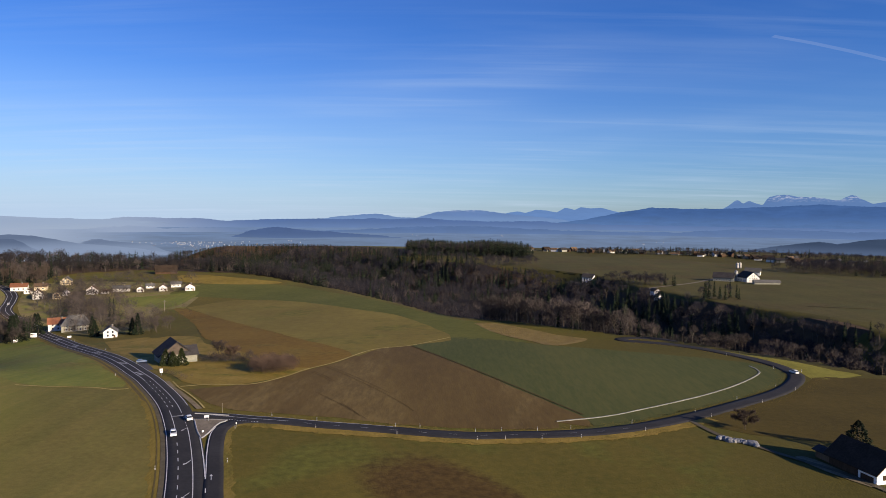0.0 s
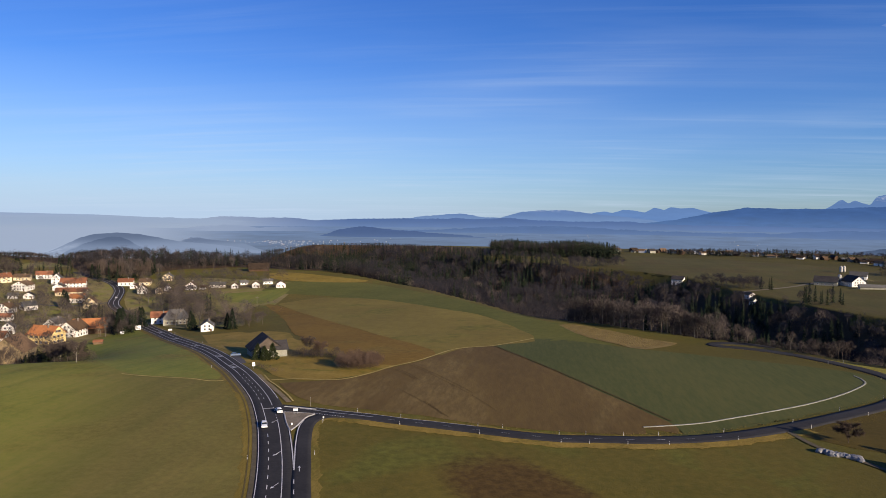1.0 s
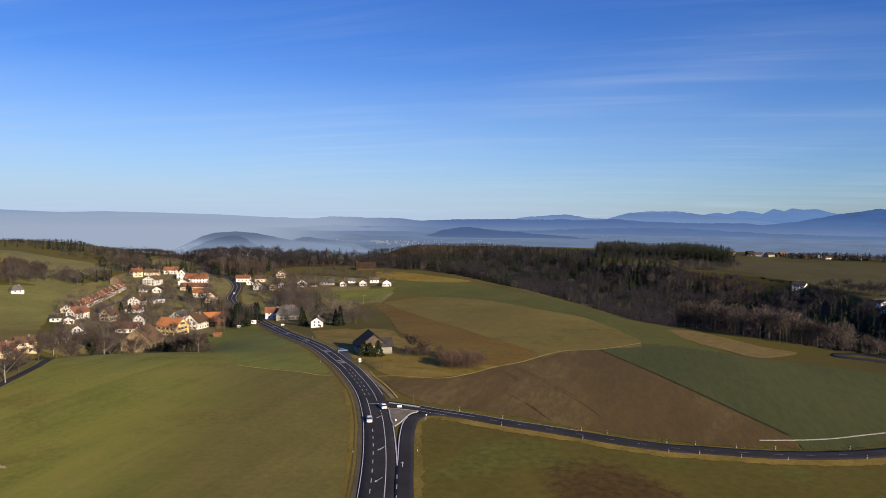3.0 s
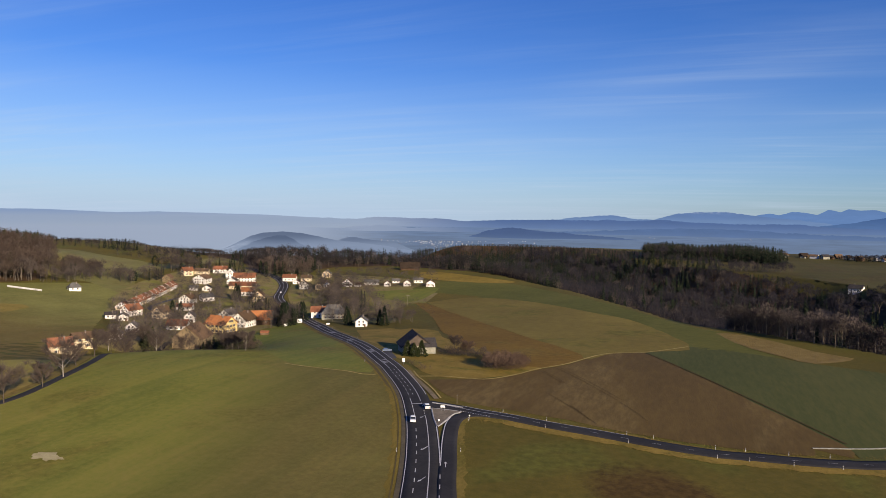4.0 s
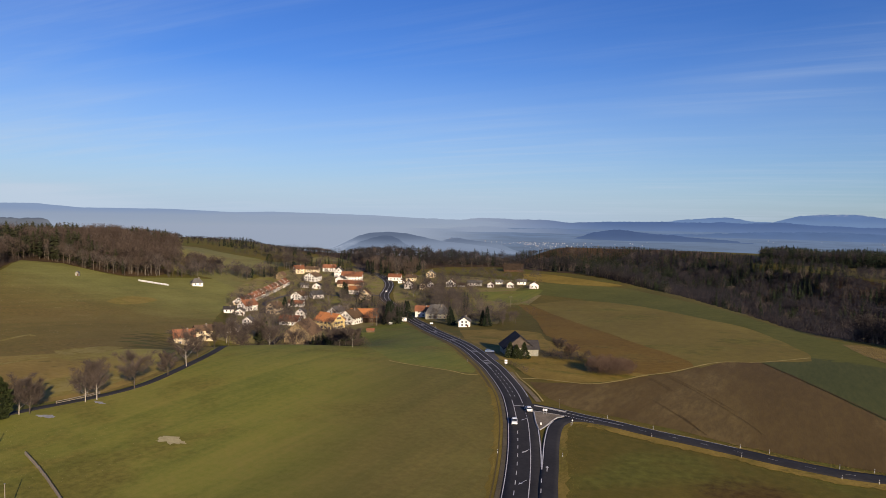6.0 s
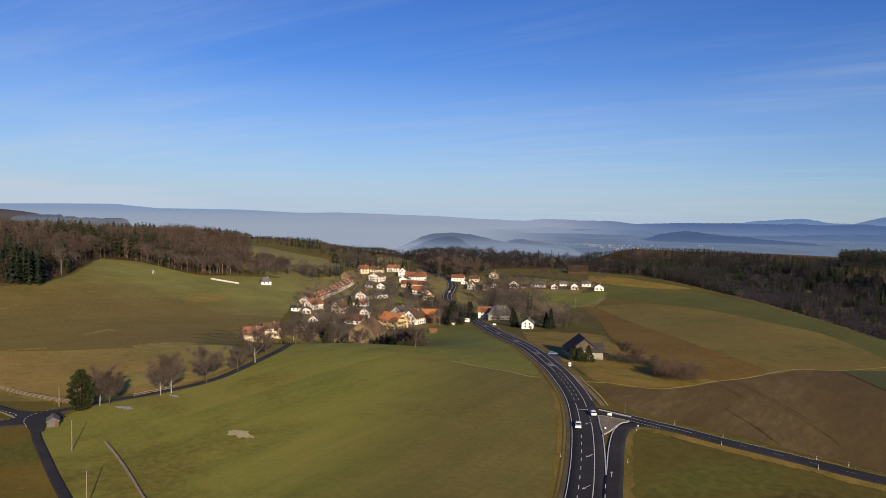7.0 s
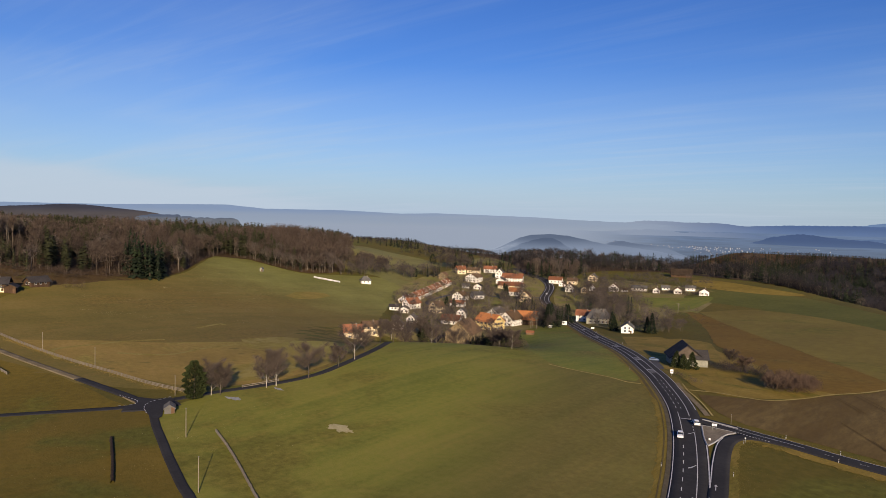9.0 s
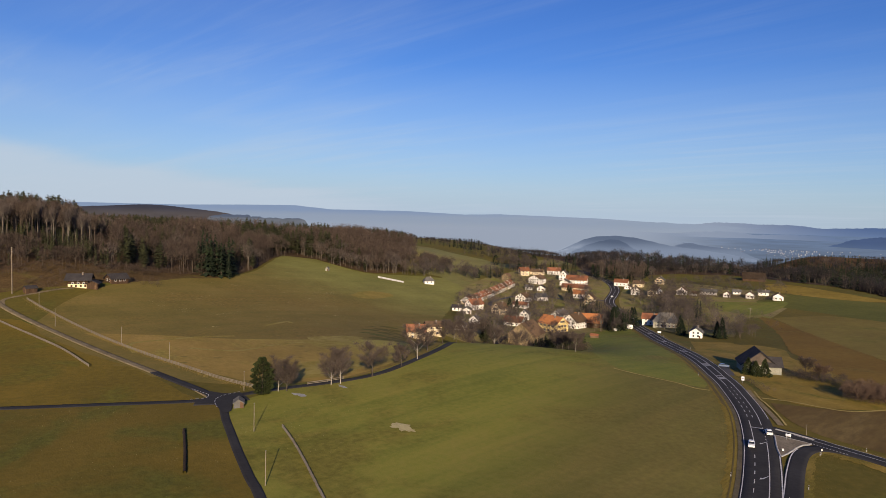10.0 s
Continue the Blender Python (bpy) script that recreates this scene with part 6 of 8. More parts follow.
def house(label, x, y, turn, w, l, eaves, rise, wall, roof, shutters=None, floors=2, chimney=True, hip=0.0, over=0.7, category="house", windows=True, gable=None, sink=2.5, door=True):
    """A house with a pitched roof; ridge along its length l, gables w wide. turn: degrees from +x to the ridge."""
    ob = tagged(new("house" if category == "house" else category.replace(" ", "_")), label, category)
    ob.matrix_world = pose(x, y, z_at(x, y), 0, 0, turn - 90)
    a, b = w / 2, l / 2
    h, k = eaves, min(hip, b * 0.9)
    # walls up to the roof, gables included
    bm = bmesh.new()
    lo = [bm.verts.new(c) for c in ((-a, -b, -sink), (a, -b, -sink), (a, b, -sink), (-a, b, -sink))]
    hi = [bm.verts.new(c) for c in ((-a, -b, h), (a, -b, h), (a, b, h), (-a, b, h))]
    rid = [bm.verts.new((0, -b + k, h + rise)), bm.verts.new((0, b - k, h + rise))]
    bm.faces.new((lo[1], lo[2], hi[2], hi[1]))
    bm.faces.new((lo[3], lo[0], hi[0], hi[3]))
    if k == 0:
        bm.faces.new((lo[0], lo[1], hi[1], rid[0], hi[0]))
        bm.faces.new((lo[2], lo[3], hi[3], rid[1], hi[2]))
    else:
        bm.faces.new((lo[0], lo[1], hi[1], hi[0]))
        bm.faces.new((lo[2], lo[3], hi[3], hi[2]))
    part("wall", bm, wall, ob)
    if gable and k == 0:
        for s in (-1, 1):
            bm = bmesh.new()
            tri = [bm.verts.new(c) for c in ((-a * s, s * (b + 0.04), h - 0.1), (a * s, s * (b + 0.04), h - 0.1), (0, s * (b + 0.04), h + rise - 0.1))]
            bm.faces.new(tri if s < 0 else tri[::-1])
            part("gable_cladding", bm, gable, ob, "weathered wooden gable cladding")
    # roof slopes with thickness and overhang
    slope = rise / a
    dz, th = over * slope, 0.28
    bm = bmesh.new()
    ex, ey = a + over, b + over
    for s in (-1, 1):
        if k == 0:
            pts = [(s * ex, -ey, h - dz), (s * ex, ey, h - dz), (0, ey, h + rise), (0, -ey, h + rise)]
        else:
            pts = [(s * ex, -ey, h - dz), (s * ex, ey, h - dz), (0, b - k, h + rise), (0, -b + k, h + rise)]
        low = [bm.verts.new(c) for c in pts]
        top = [bm.verts.new((c[0], c[1], c[2] + th)) for c in pts]
        bm.faces.new(top if s > 0 else top[::-1])
        bm.faces.new(low[::-1] if s > 0 else low)
        for i in range(4):
            j = (i + 1) % 4
            bm.faces.new((low[i], low[j], top[j], top[i]) if s > 0 else (low[j], low[i], top[i], top[j]))
    if k:
        for s in (-1, 1):
            pts = [(-ex, s * ey, h - dz), (ex, s * ey, h - dz), (0, s * (b - k), h + rise)]
            top = [bm.verts.new((c[0], c[1], c[2] + th)) for c in pts]
            bm.faces.new(top if s < 0 else top[::-1])
    bmesh.ops.recalc_face_normals(bm, faces=bm.faces[:])
    part("roof", bm, roof, ob)
    if chimney:
        cx, cy = a * 0.25, b * 0.35
        ch = part("chimney", box_mesh("chimney", cx - 0.34, cx + 0.34, cy - 0.3, cy + 0.3, h + rise * 0.5, h + rise + 0.7), BRICK, ob)
        part("chimney_cap", box_mesh("chimney_cap", cx - 0.44, cx + 0.44, cy - 0.4, cy + 0.4, h + rise + 0.7, h + rise + 0.84), CONCRETE, ch)
    if windows:
        storey = h / floors
        for s in (-1, 1):
            for fl in range(floors + (1 if k == 0 and rise > 2.6 else 0)):
                attic = fl == floors
                z0 = fl * storey + 0.95
                n = max(2, int(w / 3.2)) if not attic else (2 if w > 9 else 1)
                span = w * (0.38 if attic else 0.72)
                for i in range(n):
                    cx = (i + 0.5) / n * span - span / 2
                    pane(ob, cx, s * b, z0, True, s, shutters)
            for fl in range(floors):
                n = max(2, int(l / 3.4))
                for i in range(n):
                    cy = (i + 0.5) / n * l * 0.82 - l * 0.41
                    pane(ob, s * a, cy, fl * storey + 0.95, False, s, shutters)
    if door:
        part("door", box_mesh("door", a * 0.62 - 0.5, a * 0.62 + 0.5, -b - 0.06, -b + 0.02, -0.3, 2.0), FRAMEB, ob)
    return ob


PANES = {}


def pane(ob, cx, cy, z0, on_gable, s, shutters):
    """One window: frame, glass and a pair of shutters, on a gable or on a long side."""
    key = (on_gable, s, shutters.name if shutters else "")
    if key not in PANES:
        meshes = []
        for kind, (u0, u1, w0, w1, o0, o1) in (("window", (-0.62, 0.62, -0.08, 1.42, 0.0, 0.05)), ("glass", (-0.5, 0.5, 0.05, 1.3, 0.03, 0.08)), ("shutter", (-1.12, -0.64, -0.05, 1.4, 0.0, 0.09)), ("shutter", (0.64, 1.12, -0.05, 1.4, 0.0, 0.09))):
            lo, hi = sorted((s * o0, s * o1))
            bm = box_mesh(kind, u0, u1, lo, hi, w0, w1) if on_gable else box_mesh(kind, lo, hi, u0, u1, w0, w1)
            me = bpy.data.meshes.new(kind)
            bm.to_mesh(me)
            bm.free()
            me.materials.append({"window": FRAMEW, "glass": GLASS}.get(kind) or shutters or FRAMEB)
            meshes.append(me)
        PANES[key] = meshes
    win = part("window", PANES[key][0], None, ob)
    win.location = (cx, cy, z0)
    part("glass", PANES[key][1], None, win)
    if shutters:
        part("shutter", PANES[key][2], None, win)
        part("shutter", PANES[key][3], None, win)


W, C, Y, G_, R_, O_, B_, D_ = PLASTER, CREAM, YELLOW, TILE_GREY, TILE_RED, TILE_ORANGE, TILE_BROWN, TILE_DARK
VILLAGE = (  # label, x, y, ridge turn, width, length, eaves, rise, wall, roof, floors, hip
    ("cream house with a brown tiled roof and sunlit gable", -292, 269, 52, 8.5, 10, 4.6, 3.2, C, R_, 2, 0),
    ("tan house with a low brown roof", -303, 293, 60, 8, 9, 5.6, 2.4, C, B_, 2, 0),
    ("white shed with a grey hipped roof", -480, 457, 60, 7, 9, 3.2, 3.2, W, G_, 1, 2.5),
    ("small white house with a dark roof", -381, 394, 40, 5.2, 7, 3.0, 1.6, W, D_, 1, 0),
    ("low white house with a grey roof", -371, 395, 130, 6.5, 9.8, 3.0, 1.8, W, G_, 1, 0),
    ("white house with an orange tiled roof", -383, 416, 88, 8.5, 13, 4.6, 3.6, W, R_, 2, 0),
    ("cream gabled house among bare trees", -362, 423, 95, 8.5, 11, 5.2, 3.6, C, B_, 2, 0),
    ("tan house with brown boards at the end of the terrace", -473, 562, 110, 7.5, 9, 4.6, 2.8, BOARDS, B_, 2, 0),
    ("cream gabled house with an orange roof", -489, 610, 60, 8.7, 10, 5.4, 3.3, C, R_, 2, 0),
    ("wide white chalet with a shallow roof", -446, 579, 100, 13, 14, 5.0, 3.4, W, B_, 2, 0),
    ("long house with a brown roof", -484, 628, 20, 8, 14, 3.6, 2.6, C, B_, 1, 0),
    ("white house with a long orange roof", -476, 648, 30, 9, 14, 4.4, 3.0, W, R_, 2, 0),
    ("tall white gabled house with a grey roof", -444, 622, 120, 9, 12, 5.6, 4.2, W, G_, 2, 0),
    ("long barn with a red tiled roof", -416, 606, 25, 10, 21, 5.2, 4.0, W, R_, 2, 0),
    ("white house with a pale roof", -421, 593, 110, 9, 10, 3.4, 2.6, W, G_, 1, 0),
    ("small white house with a grey roof", -427, 542, 30, 6, 7, 2.8, 1.8, W, G_, 1, 0),
    ("white bungalow with a dark roof", -417, 548, 120, 7.5, 9, 3.0, 2.2, W, D_, 1, 0),
    ("white gabled house with a brown roof", -392, 490, 100, 10.5, 11, 4.2, 3.4, W, B_, 2, 0),
    ("white gabled house with a grey roof", -387, 508, 60, 9, 10, 3.6, 2.8, W, G_, 1, 0),
    ("low white house with an orange roof edge", -374, 464, 20, 7.5, 12, 3.0, 2.0, W, R_, 1, 0),
    ("pale green gabled house", -336, 422, 120, 7.3, 9, 4.4, 3.0, W, G_, 2, 0),
    ("long orange-roofed farm building", -396, 574, 20, 10, 24, 3.4, 3.0, C, R_, 1, 0),
    ("white house with a bright orange roof", -372, 547, 20, 8, 11, 4.2, 3.0, W, O_, 2, 0),
    ("cream house with a brown roof and shutters", -349, 529, 115, 9, 11, 5.6, 3.6, C, B_, 2, 0),
    ("white gabled house with a weathered grey roof", -322, 448, 98, 9, 13, 4.2, 3.2, W, G_, 2, 0),
    ("dark red barn with a large orange roof", -284, 430, 33, 13, 19, 4.4, 5.2, CHALET, O_, 2, 0),
    ("white farmhouse with a steep brown roof", -287, 417, 95, 12, 15, 5.2, 5.0, W, B_, 2, 0),
    ("yellow house with an orange tiled roof", -280, 382, -5, 12, 16, 6.0, 4.4, Y, O_, 2, 0),
    ("big old barn with a wide brown roof and board gable", -264, 334, 108, 16.5, 19, 5.0, 6.8, BOARDS, B_, 2, 0),
    ("low white house with an orange roof", -315, 384, 20, 9, 12.5, 3.4, 3.2, W, R_, 1, 0),
    ("white gabled cottage among bare trees", -328, 357, 120, 6.2, 8, 3.6, 2.6, W, G_, 2, 0),
    ("whitewashed cottage by the lane", -305, 319, 120, 5.8, 8, 3.2, 2.2, W, G_, 1, 0),
    ("white house with an orange roof by the main road", -380, 632, 20, 8, 13, 3.8, 2.8, W, R_, 1, 0),
    ("small white house by the main road", -365, 620, 110, 6, 7, 2.2, 1.5, W, B_, 1, 0),
    ("white house with a brown roof", -344, 598, 115, 7.7, 9, 4.8, 2.9, W, B_, 2, 0),
    ("house with a broad brown roof", -364, 638, 20, 8, 10, 3.4, 2.6, C, B_, 1, 0),
    ("pale yellow gabled house", -358, 670, 110, 9, 10, 4.2, 3.2, C, G_, 2, 0),
    ("pale yellow cottage in a bare garden", -329, 600, 115, 6.4, 8, 3.6, 2.6, C, G_, 2, 0),
    ("small white gabled cottage in a bare garden", -329, 615, 120, 6, 7.5, 3.2, 2.4, W, B_, 1, 0),
    ("white gabled house above the hedge", -311, 625, 110, 8.9, 10, 4.0, 3.2, W, B_, 2, 0),
    ("small white house in the hedge", -301, 627, 30, 5.5, 6.5, 2.2, 1.4, W, B_, 1, 0),
    ("white double house with a grey roof", -292, 640, 20, 7, 14, 2.8, 2.2, W, G_, 1, 0),
    ("small white house with a brown roof", -274, 638, 110, 6, 8, 3.0, 2.0, W, B_, 1, 0),
    ("small white cottage among trees", -274, 659, 30, 6, 7, 2.4, 1.7, W, G_, 1, 0),
    ("white gabled house in a bare garden", -256, 645, 110, 7, 9, 3.4, 2.4, W, B_, 1, 0),
    ("pale house with a flat grey roof", -253, 668, 20, 7, 9, 3.0, 1.8, W, G_, 1, 0),
    ("white gabled house at the end of the row", -233, 649, 110, 8.6, 9, 3.4, 2.6, W, B_, 1, 0),
    ("dark farm on the far crest", -303, 771, 25, 13, 22, 2.8, 6.0, CHALET, TILE_OLD, 1, 0),
)
for label, x, y, turn, w, l, eaves, rise, wall, roof, floors, hip in VILLAGE:
    house(label, x, y, turn, w, l, eaves, rise, wall, roof, FRAMEB if floors > 1 and wall is not W else None, floors, hip=hip, windows=wall not in (CHALET, WOOD, BOARDS), chimney=wall not in (CHALET, WOOD, BOARDS))

# terrace of alike houses with brown roofs
for k in range(12):
    u = k / 11
    row = tagged(house("white terrace house with a brown tiled roof and dormer", -403 - 45 * u, 430 + 106 * u, 113, 9.4, 10.3, 3.0, 3.4, W if k % 3 else C, (R_, B_)[k % 4 == 1], None, 1, chimney=k % 2 == 0, over=0.25), group="terrace along the meadow")
    bm = bmesh.new()
    ends = [[bm.verts.new((u, v, w)) for u, w in ((-4.95, 2.4), (4.95, 2.4), (4.95, 3.2), (0, 6.74), (-4.95, 3.2))] for v in (-5.22, -5.08)]
    bm.faces.new(ends[0])
    bm.faces.new(ends[1][::-1])
    for i in range(5):
        bm.faces.new((ends[0][i], ends[1][i], ends[1][(i + 1) % 5], ends[0][(i + 1) % 5]))
    part("party_wall", bm, W, row, "white party wall standing over the roof")
    dormer = part("dormer", box_mesh("dormer", 1.9, 3.9, -0.9, 0.9, 3.2, 5.0), B_, row, "tile-hung dormer")
    part("dormer_roof", box_mesh("dormer_roof", 1.5, 4.1, -1.1, 1.1, 5.0, 5.15), B_, dormer)
    part("dormer_window", box_mesh("dormer_window", 3.9, 3.96, -0.7, 0.7, 4.1, 4.9), FRAMEW, dormer)


# ---- farms and single houses ----
def lean_box(ob, name, mat, x0, x1, y0, y1, z0, z1, label="", bevel=0.0):
    return part(name, box_mesh(name, x0, x1, y0, y1, z0, z1, bevel), mat, ob, label)


dark = house("old farmhouse with a steep dark roof and pale gable", -118.7, 310, 122, 14, 13, 4.0, 5.4, GREYWALL, TILE_DARK, None, 2, over=0.9, gable=GABLE_DARK, windows=False, chimney=False)
annex = house("pale grey-green annex with a dark roof", -112.4, 309.5, 32, 8, 6.4, 3.9, 3.0, GREYWALL, TILE_DARK, None, 1, chimney=False, windows=False)
house("white gabled house with dark windows", -199, 421, 112, 7.4, 9, 3.9, 2.6, PLASTER, TILE_GREY, None, 2)
house("large house with a grey hipped roof", -243, 466, 25, 11, 17, 4.6, 5.6, GREYWALL, TILE_GREY, FRAMEB, 2, hip=4)
house("white house with an orange tiled roof joined to the barn", -258, 472, 25, 8, 12, 5.0, 3.2, PLASTER, TILE_RED, None, 2)
chalet = house("dark timber chalet with a whitewashed ground floor", -455, 143, 62, 9.5, 11, 4.4, 2.6, CHALET, TILE_DARK, None, 2, over=1.9, gable=CHALET)
lean_box(chalet, "plinth", CREAM, -4.85, 4.85, -5.6, 5.6, -2.5, 1.3, "whitewashed ground floor")
for u in (-3.6, -1.2, 1.4, 3.8):
    for k in (-1, 1):
        lean_box(chalet, "window", CHALET, k * 4.88 - 0.05, k * 4.88 + 0.05, u - 0.55, u + 0.55, -0.5, 0.9, "dark window in the whitewashed wall")
        lean_box(chalet, "window", CHALET, u * 0.9 - 0.5, u * 0.9 + 0.5, k * 5.63 - 0.05, k * 5.63 + 0.05, -0.5, 0.9, "dark window in the whitewashed wall")
house("low dark lean-to on the chalet", -450, 149, 152, 6, 8, 3.0, 1.6, CHALET, TILE_DARK, None, 1, over=1.0, chimney=False, windows=False)
house("small dark wooden barn below the wood", -462, 167, 100, 8, 11, 2.8, 2.6, CHALET, TILE_DARK, None, 1, chimney=False, over=1.0)
house("small grey wooden hut beside the crossroads", -200.4, 109.6, 150, 3.0, 4.2, 1.6, 1.0, TILE_GREY, TILE_GREY, None, 1, chimney=False, over=0.3, windows=False, category="hut", sink=0.6)
house("small dark open shed by the lane end", -446, 114, 100, 4, 6, 2.6, 1.2, CHALET, TILE_DARK, None, 1, chimney=False, over=0.4, windows=False, category="shed", sink=0.8)
house("low orange-brown wooden pen in the pasture", -240.6, 371.4, 20, 3.2, 4.6, 1.6, 0.8, WOOD, TILE_RED, None, 1, chimney=False, over=0.3, windows=False, category="shed", sink=0.8)
house("tiny pale hut at the wood edge", -530, 377, 120, 2.6, 3.0, 2.4, 1.2, GREYWALL, TILE_GREY, None, 1, chimney=False, over=0.2, windows=False, category="hut", sink=0.8)
# shade on the farm's long wall is put in as dark board colour
farm = house("big farmhouse with a huge dark roof and white gable", 108.9, 177.8, 104, 9.2, 15, 3.3, 3.9, CHALET, TILE_OLD, None, 1, over=1.1, chimney=False, gable=PLASTER, windows=False)
lean_box(farm, "gable_wall", PLASTER, -4.62, 4.62, -7.62, -7.52, -1.0, 3.25, "whitewashed gable wall")
lean_box(farm, "side_wall", PLASTER, -4.7, -4.55, -7.55, -2.0, -1.0, 2.3, "whitewashed side wall")
lean_box(farm, "barn_door", CHALET, -4.78, -4.65, -6.7, -2.8, -0.6, 1.5, "wide dark wooden barn door")
for u, z in ((-2.4, 1.0), (0.2, 1.0), (2.6, 1.0), (-1.2, 3.5), (1.2, 3.5)):
    lean_box(farm, "window", CHALET, u - 0.45, u + 0.45, -7.68, -7.56, z, z + 1.2, "dark window with wooden shutters")
house("low dark shed in the shade of the farm", 104.2, 187.5, 104, 3.5, 5, 2.2, 0.7, WOOD, TILE_DARK, None, 1, chimney=False, windows=False, category="shed", sink=0.8)
# plateau farm across the ravine
house("plateau farm stable with a dark roof and white gable", 290, 726, 150, 12, 20, 4.2, 4.6, GREYWALL, TILE_DARK, None, 1, chimney=False)
house("plateau farm barn with white gable wall", 312, 720, 100, 14, 18, 4.8, 5.4, PLASTER, TILE_DARK, None, 2, chimney=False)
house("white hay barn behind the farm", 352, 800, 150, 10, 16, 4.2, 4.0, PLASTER, TILE_GREY, None, 1, chimney=False)
house("low pale sheds of the plateau farm", 318, 692, 172, 7, 24, 2.2, 2.0, GREYWALL, TILE_GREY, None, 1, chimney=False, windows=False, category="shed")
house("white house at the ravine edge", 160, 773, 150, 9, 12, 3.6, 3.2, PLASTER, TILE_DARK, None, 1)
house("small white cottage on the slope", 191, 633, 110, 6, 7, 2.2, 1.8, PLASTER, TILE_BROWN, None, 1, chimney=False)
house("small white gabled shed on the slope", 189, 617, 110, 4, 5, 3.0, 1.8, PLASTER, TILE_GREY, None, 1, chimney=False, windows=False, category="shed")
silo = tagged(new("silo"), "tall grey tower silo beside the barn", "silo")
silo.location = (303, 728, z_at(303, 728))
v, f = tube((0, 0, -1), (0, 0, 10), 1.6, 1.6, 16)
part("tower", mesh_of("tower", v, f, shade=True), CONCRETE, silo)
v, f = tube((0, 0, 10), (0, 0, 11), 1.6, 0.1, 16)
part("dome", mesh_of("dome", v, f, shade=True), METAL, silo)
for k, (x, y) in enumerate(((378, 905), (384, 911))):
    tank = tagged(new("feed_silo"), "pale feed silo on the plateau", "silo", "feed silos")
    tank.location = (x, y, z_at(x, y))
    v, f = tube((0, 0, 1.5), (0, 0, 7), 1.9, 1.9, 12)
    part("drum", mesh_of("drum", v, f, shade=True), CONCRETE, tank)
    v, f = tube((0, 0, 7), (0, 0, 8.4), 1.9, 0.2, 12)
    part("lid", mesh_of("lid", v, f), CONCRETE, tank)
    v, f = tube((0, 0, -0.5), (0, 0, 1.5), 0.5, 1.9, 12)
    part("hopper", mesh_of("hopper", v, f), METAL, tank)
# houses of the far village on the plateau
rng = np.random.default_rng(77)
FAR_VILLAGE = ((345, 1246, 10, 6), (375, 1224, 9, 8), (391, 1188, 12, 5), (403, 1192, 10, 5), (500, 1084, 14, 8), (492, 1096, 10, 7), (506, 1036, 16, 10), (514, 1044, 12, 9), (530, 1023, 10, 7), (516, 1030, 6, 10), (527, 955, 8, 9), (567, 974, 11, 6), (575, 940, 13, 7), (590, 960, 10, 7),
               (560, 1010, 10, 7), (600, 1000, 11, 7), (470, 1120, 11, 6), (452, 1140, 10, 6), (430, 1170, 11, 6), (300, 1262, 10, 6), (262, 1290, 10, 6), (230, 1296, 9, 6), (190, 1300, 9, 5), (325, 1255, 9, 6), (545, 985, 10, 7), (612, 960, 10, 7), (625, 1010, 10, 7), (480, 1075, 9, 6), (585, 1040, 10, 7), (420, 1150, 9, 6))
for x, y, w, h in FAR_VILLAGE:
    house("small house of the far village among bare trees", x, y, rng.choice((25, 60, 115, 150)), w * 0.8, w * 1.1, h * 0.5, h * 0.42, (PLASTER, GREYWALL, CHALET)[int(x) % 3], (TILE_BROWN, TILE_OLD, TILE_GREY, TILE_DARK)[rng.integers(0, 4)], None, 1, chimney=False, windows=x > 480)
for k in range(34):
    az = radians(-7 - 27 * (k + rng.uniform(0, 0.8)) / 34)
    d = np.interp(-math.degrees(az), (7, 15, 22, 26, 34), (1330, 1285, 1215, 1110, 1040)) + rng.uniform(-12, 40)
    w = rng.uniform(8, 12)
    house("brown-roofed house of the far village behind bare trees", -math.sin(az) * d, math.cos(az) * d, rng.choice((25, 60, 115, 150)), w * 0.85, w * 1.15, rng.uniform(3.0, 4.6), rng.uniform(2.4, 3.6), (GREYWALL, CHALET, PLASTER, GREYWALL, CHALET)[k % 5], (TILE_BROWN, TILE_OLD, TILE_BROWN, TILE_DARK)[k % 4], None, 1, chimney=False, windows=False)
# the town far out in the hazy plain
for k in range(150):
    az, d = radians(rng.normal(19.5, 2.4) if k < 105 else rng.choice((27, 14, 11.5, 2, -1, -5, -15, -17)) + rng.normal(0, 0.5)), rng.uniform(2400, 2800) if k < 105 else rng.uniform(2700, 3400)
    x, y, s = -math.sin(az) * d, math.cos(az) * d, rng.uniform(1.6, 3.8)
    z = float(plain_z(d))
    v, f = box_arrays(-s / 2, s / 2, -s / 3, s / 3, -3, rng.uniform(0.9, 2.0))
    h = tagged(new("town_house"), "tiny pale house of the distant town", "house", "distant town")
    h.matrix_world = pose(x, y, z, 0, 0, rng.uniform(0, 90))
    part("wall", mesh_of("wall", v, f), HAZY_WALL, h)
    zt = max(c[2] for c in v)
    rv = [(-s * 0.55, -s * 0.38, zt), (s * 0.55, -s * 0.38, zt), (s * 0.55, s * 0.38, zt), (-s * 0.55, s * 0.38, zt), (-s * 0.55, 0, zt + s * 0.22), (s * 0.55, 0, zt + s * 0.22)]
    bm = bmesh.new()
    q = [bm.verts.new(c) for c in rv]
    for face in ((0, 1, 5, 4), (2, 3, 4, 5), (0, 4, 3), (1, 2, 5)):
        bm.faces.new([q[i] for i in face])
    part("roof", bm, TILE_GREY if k % 2 else TILE_BROWN, h)


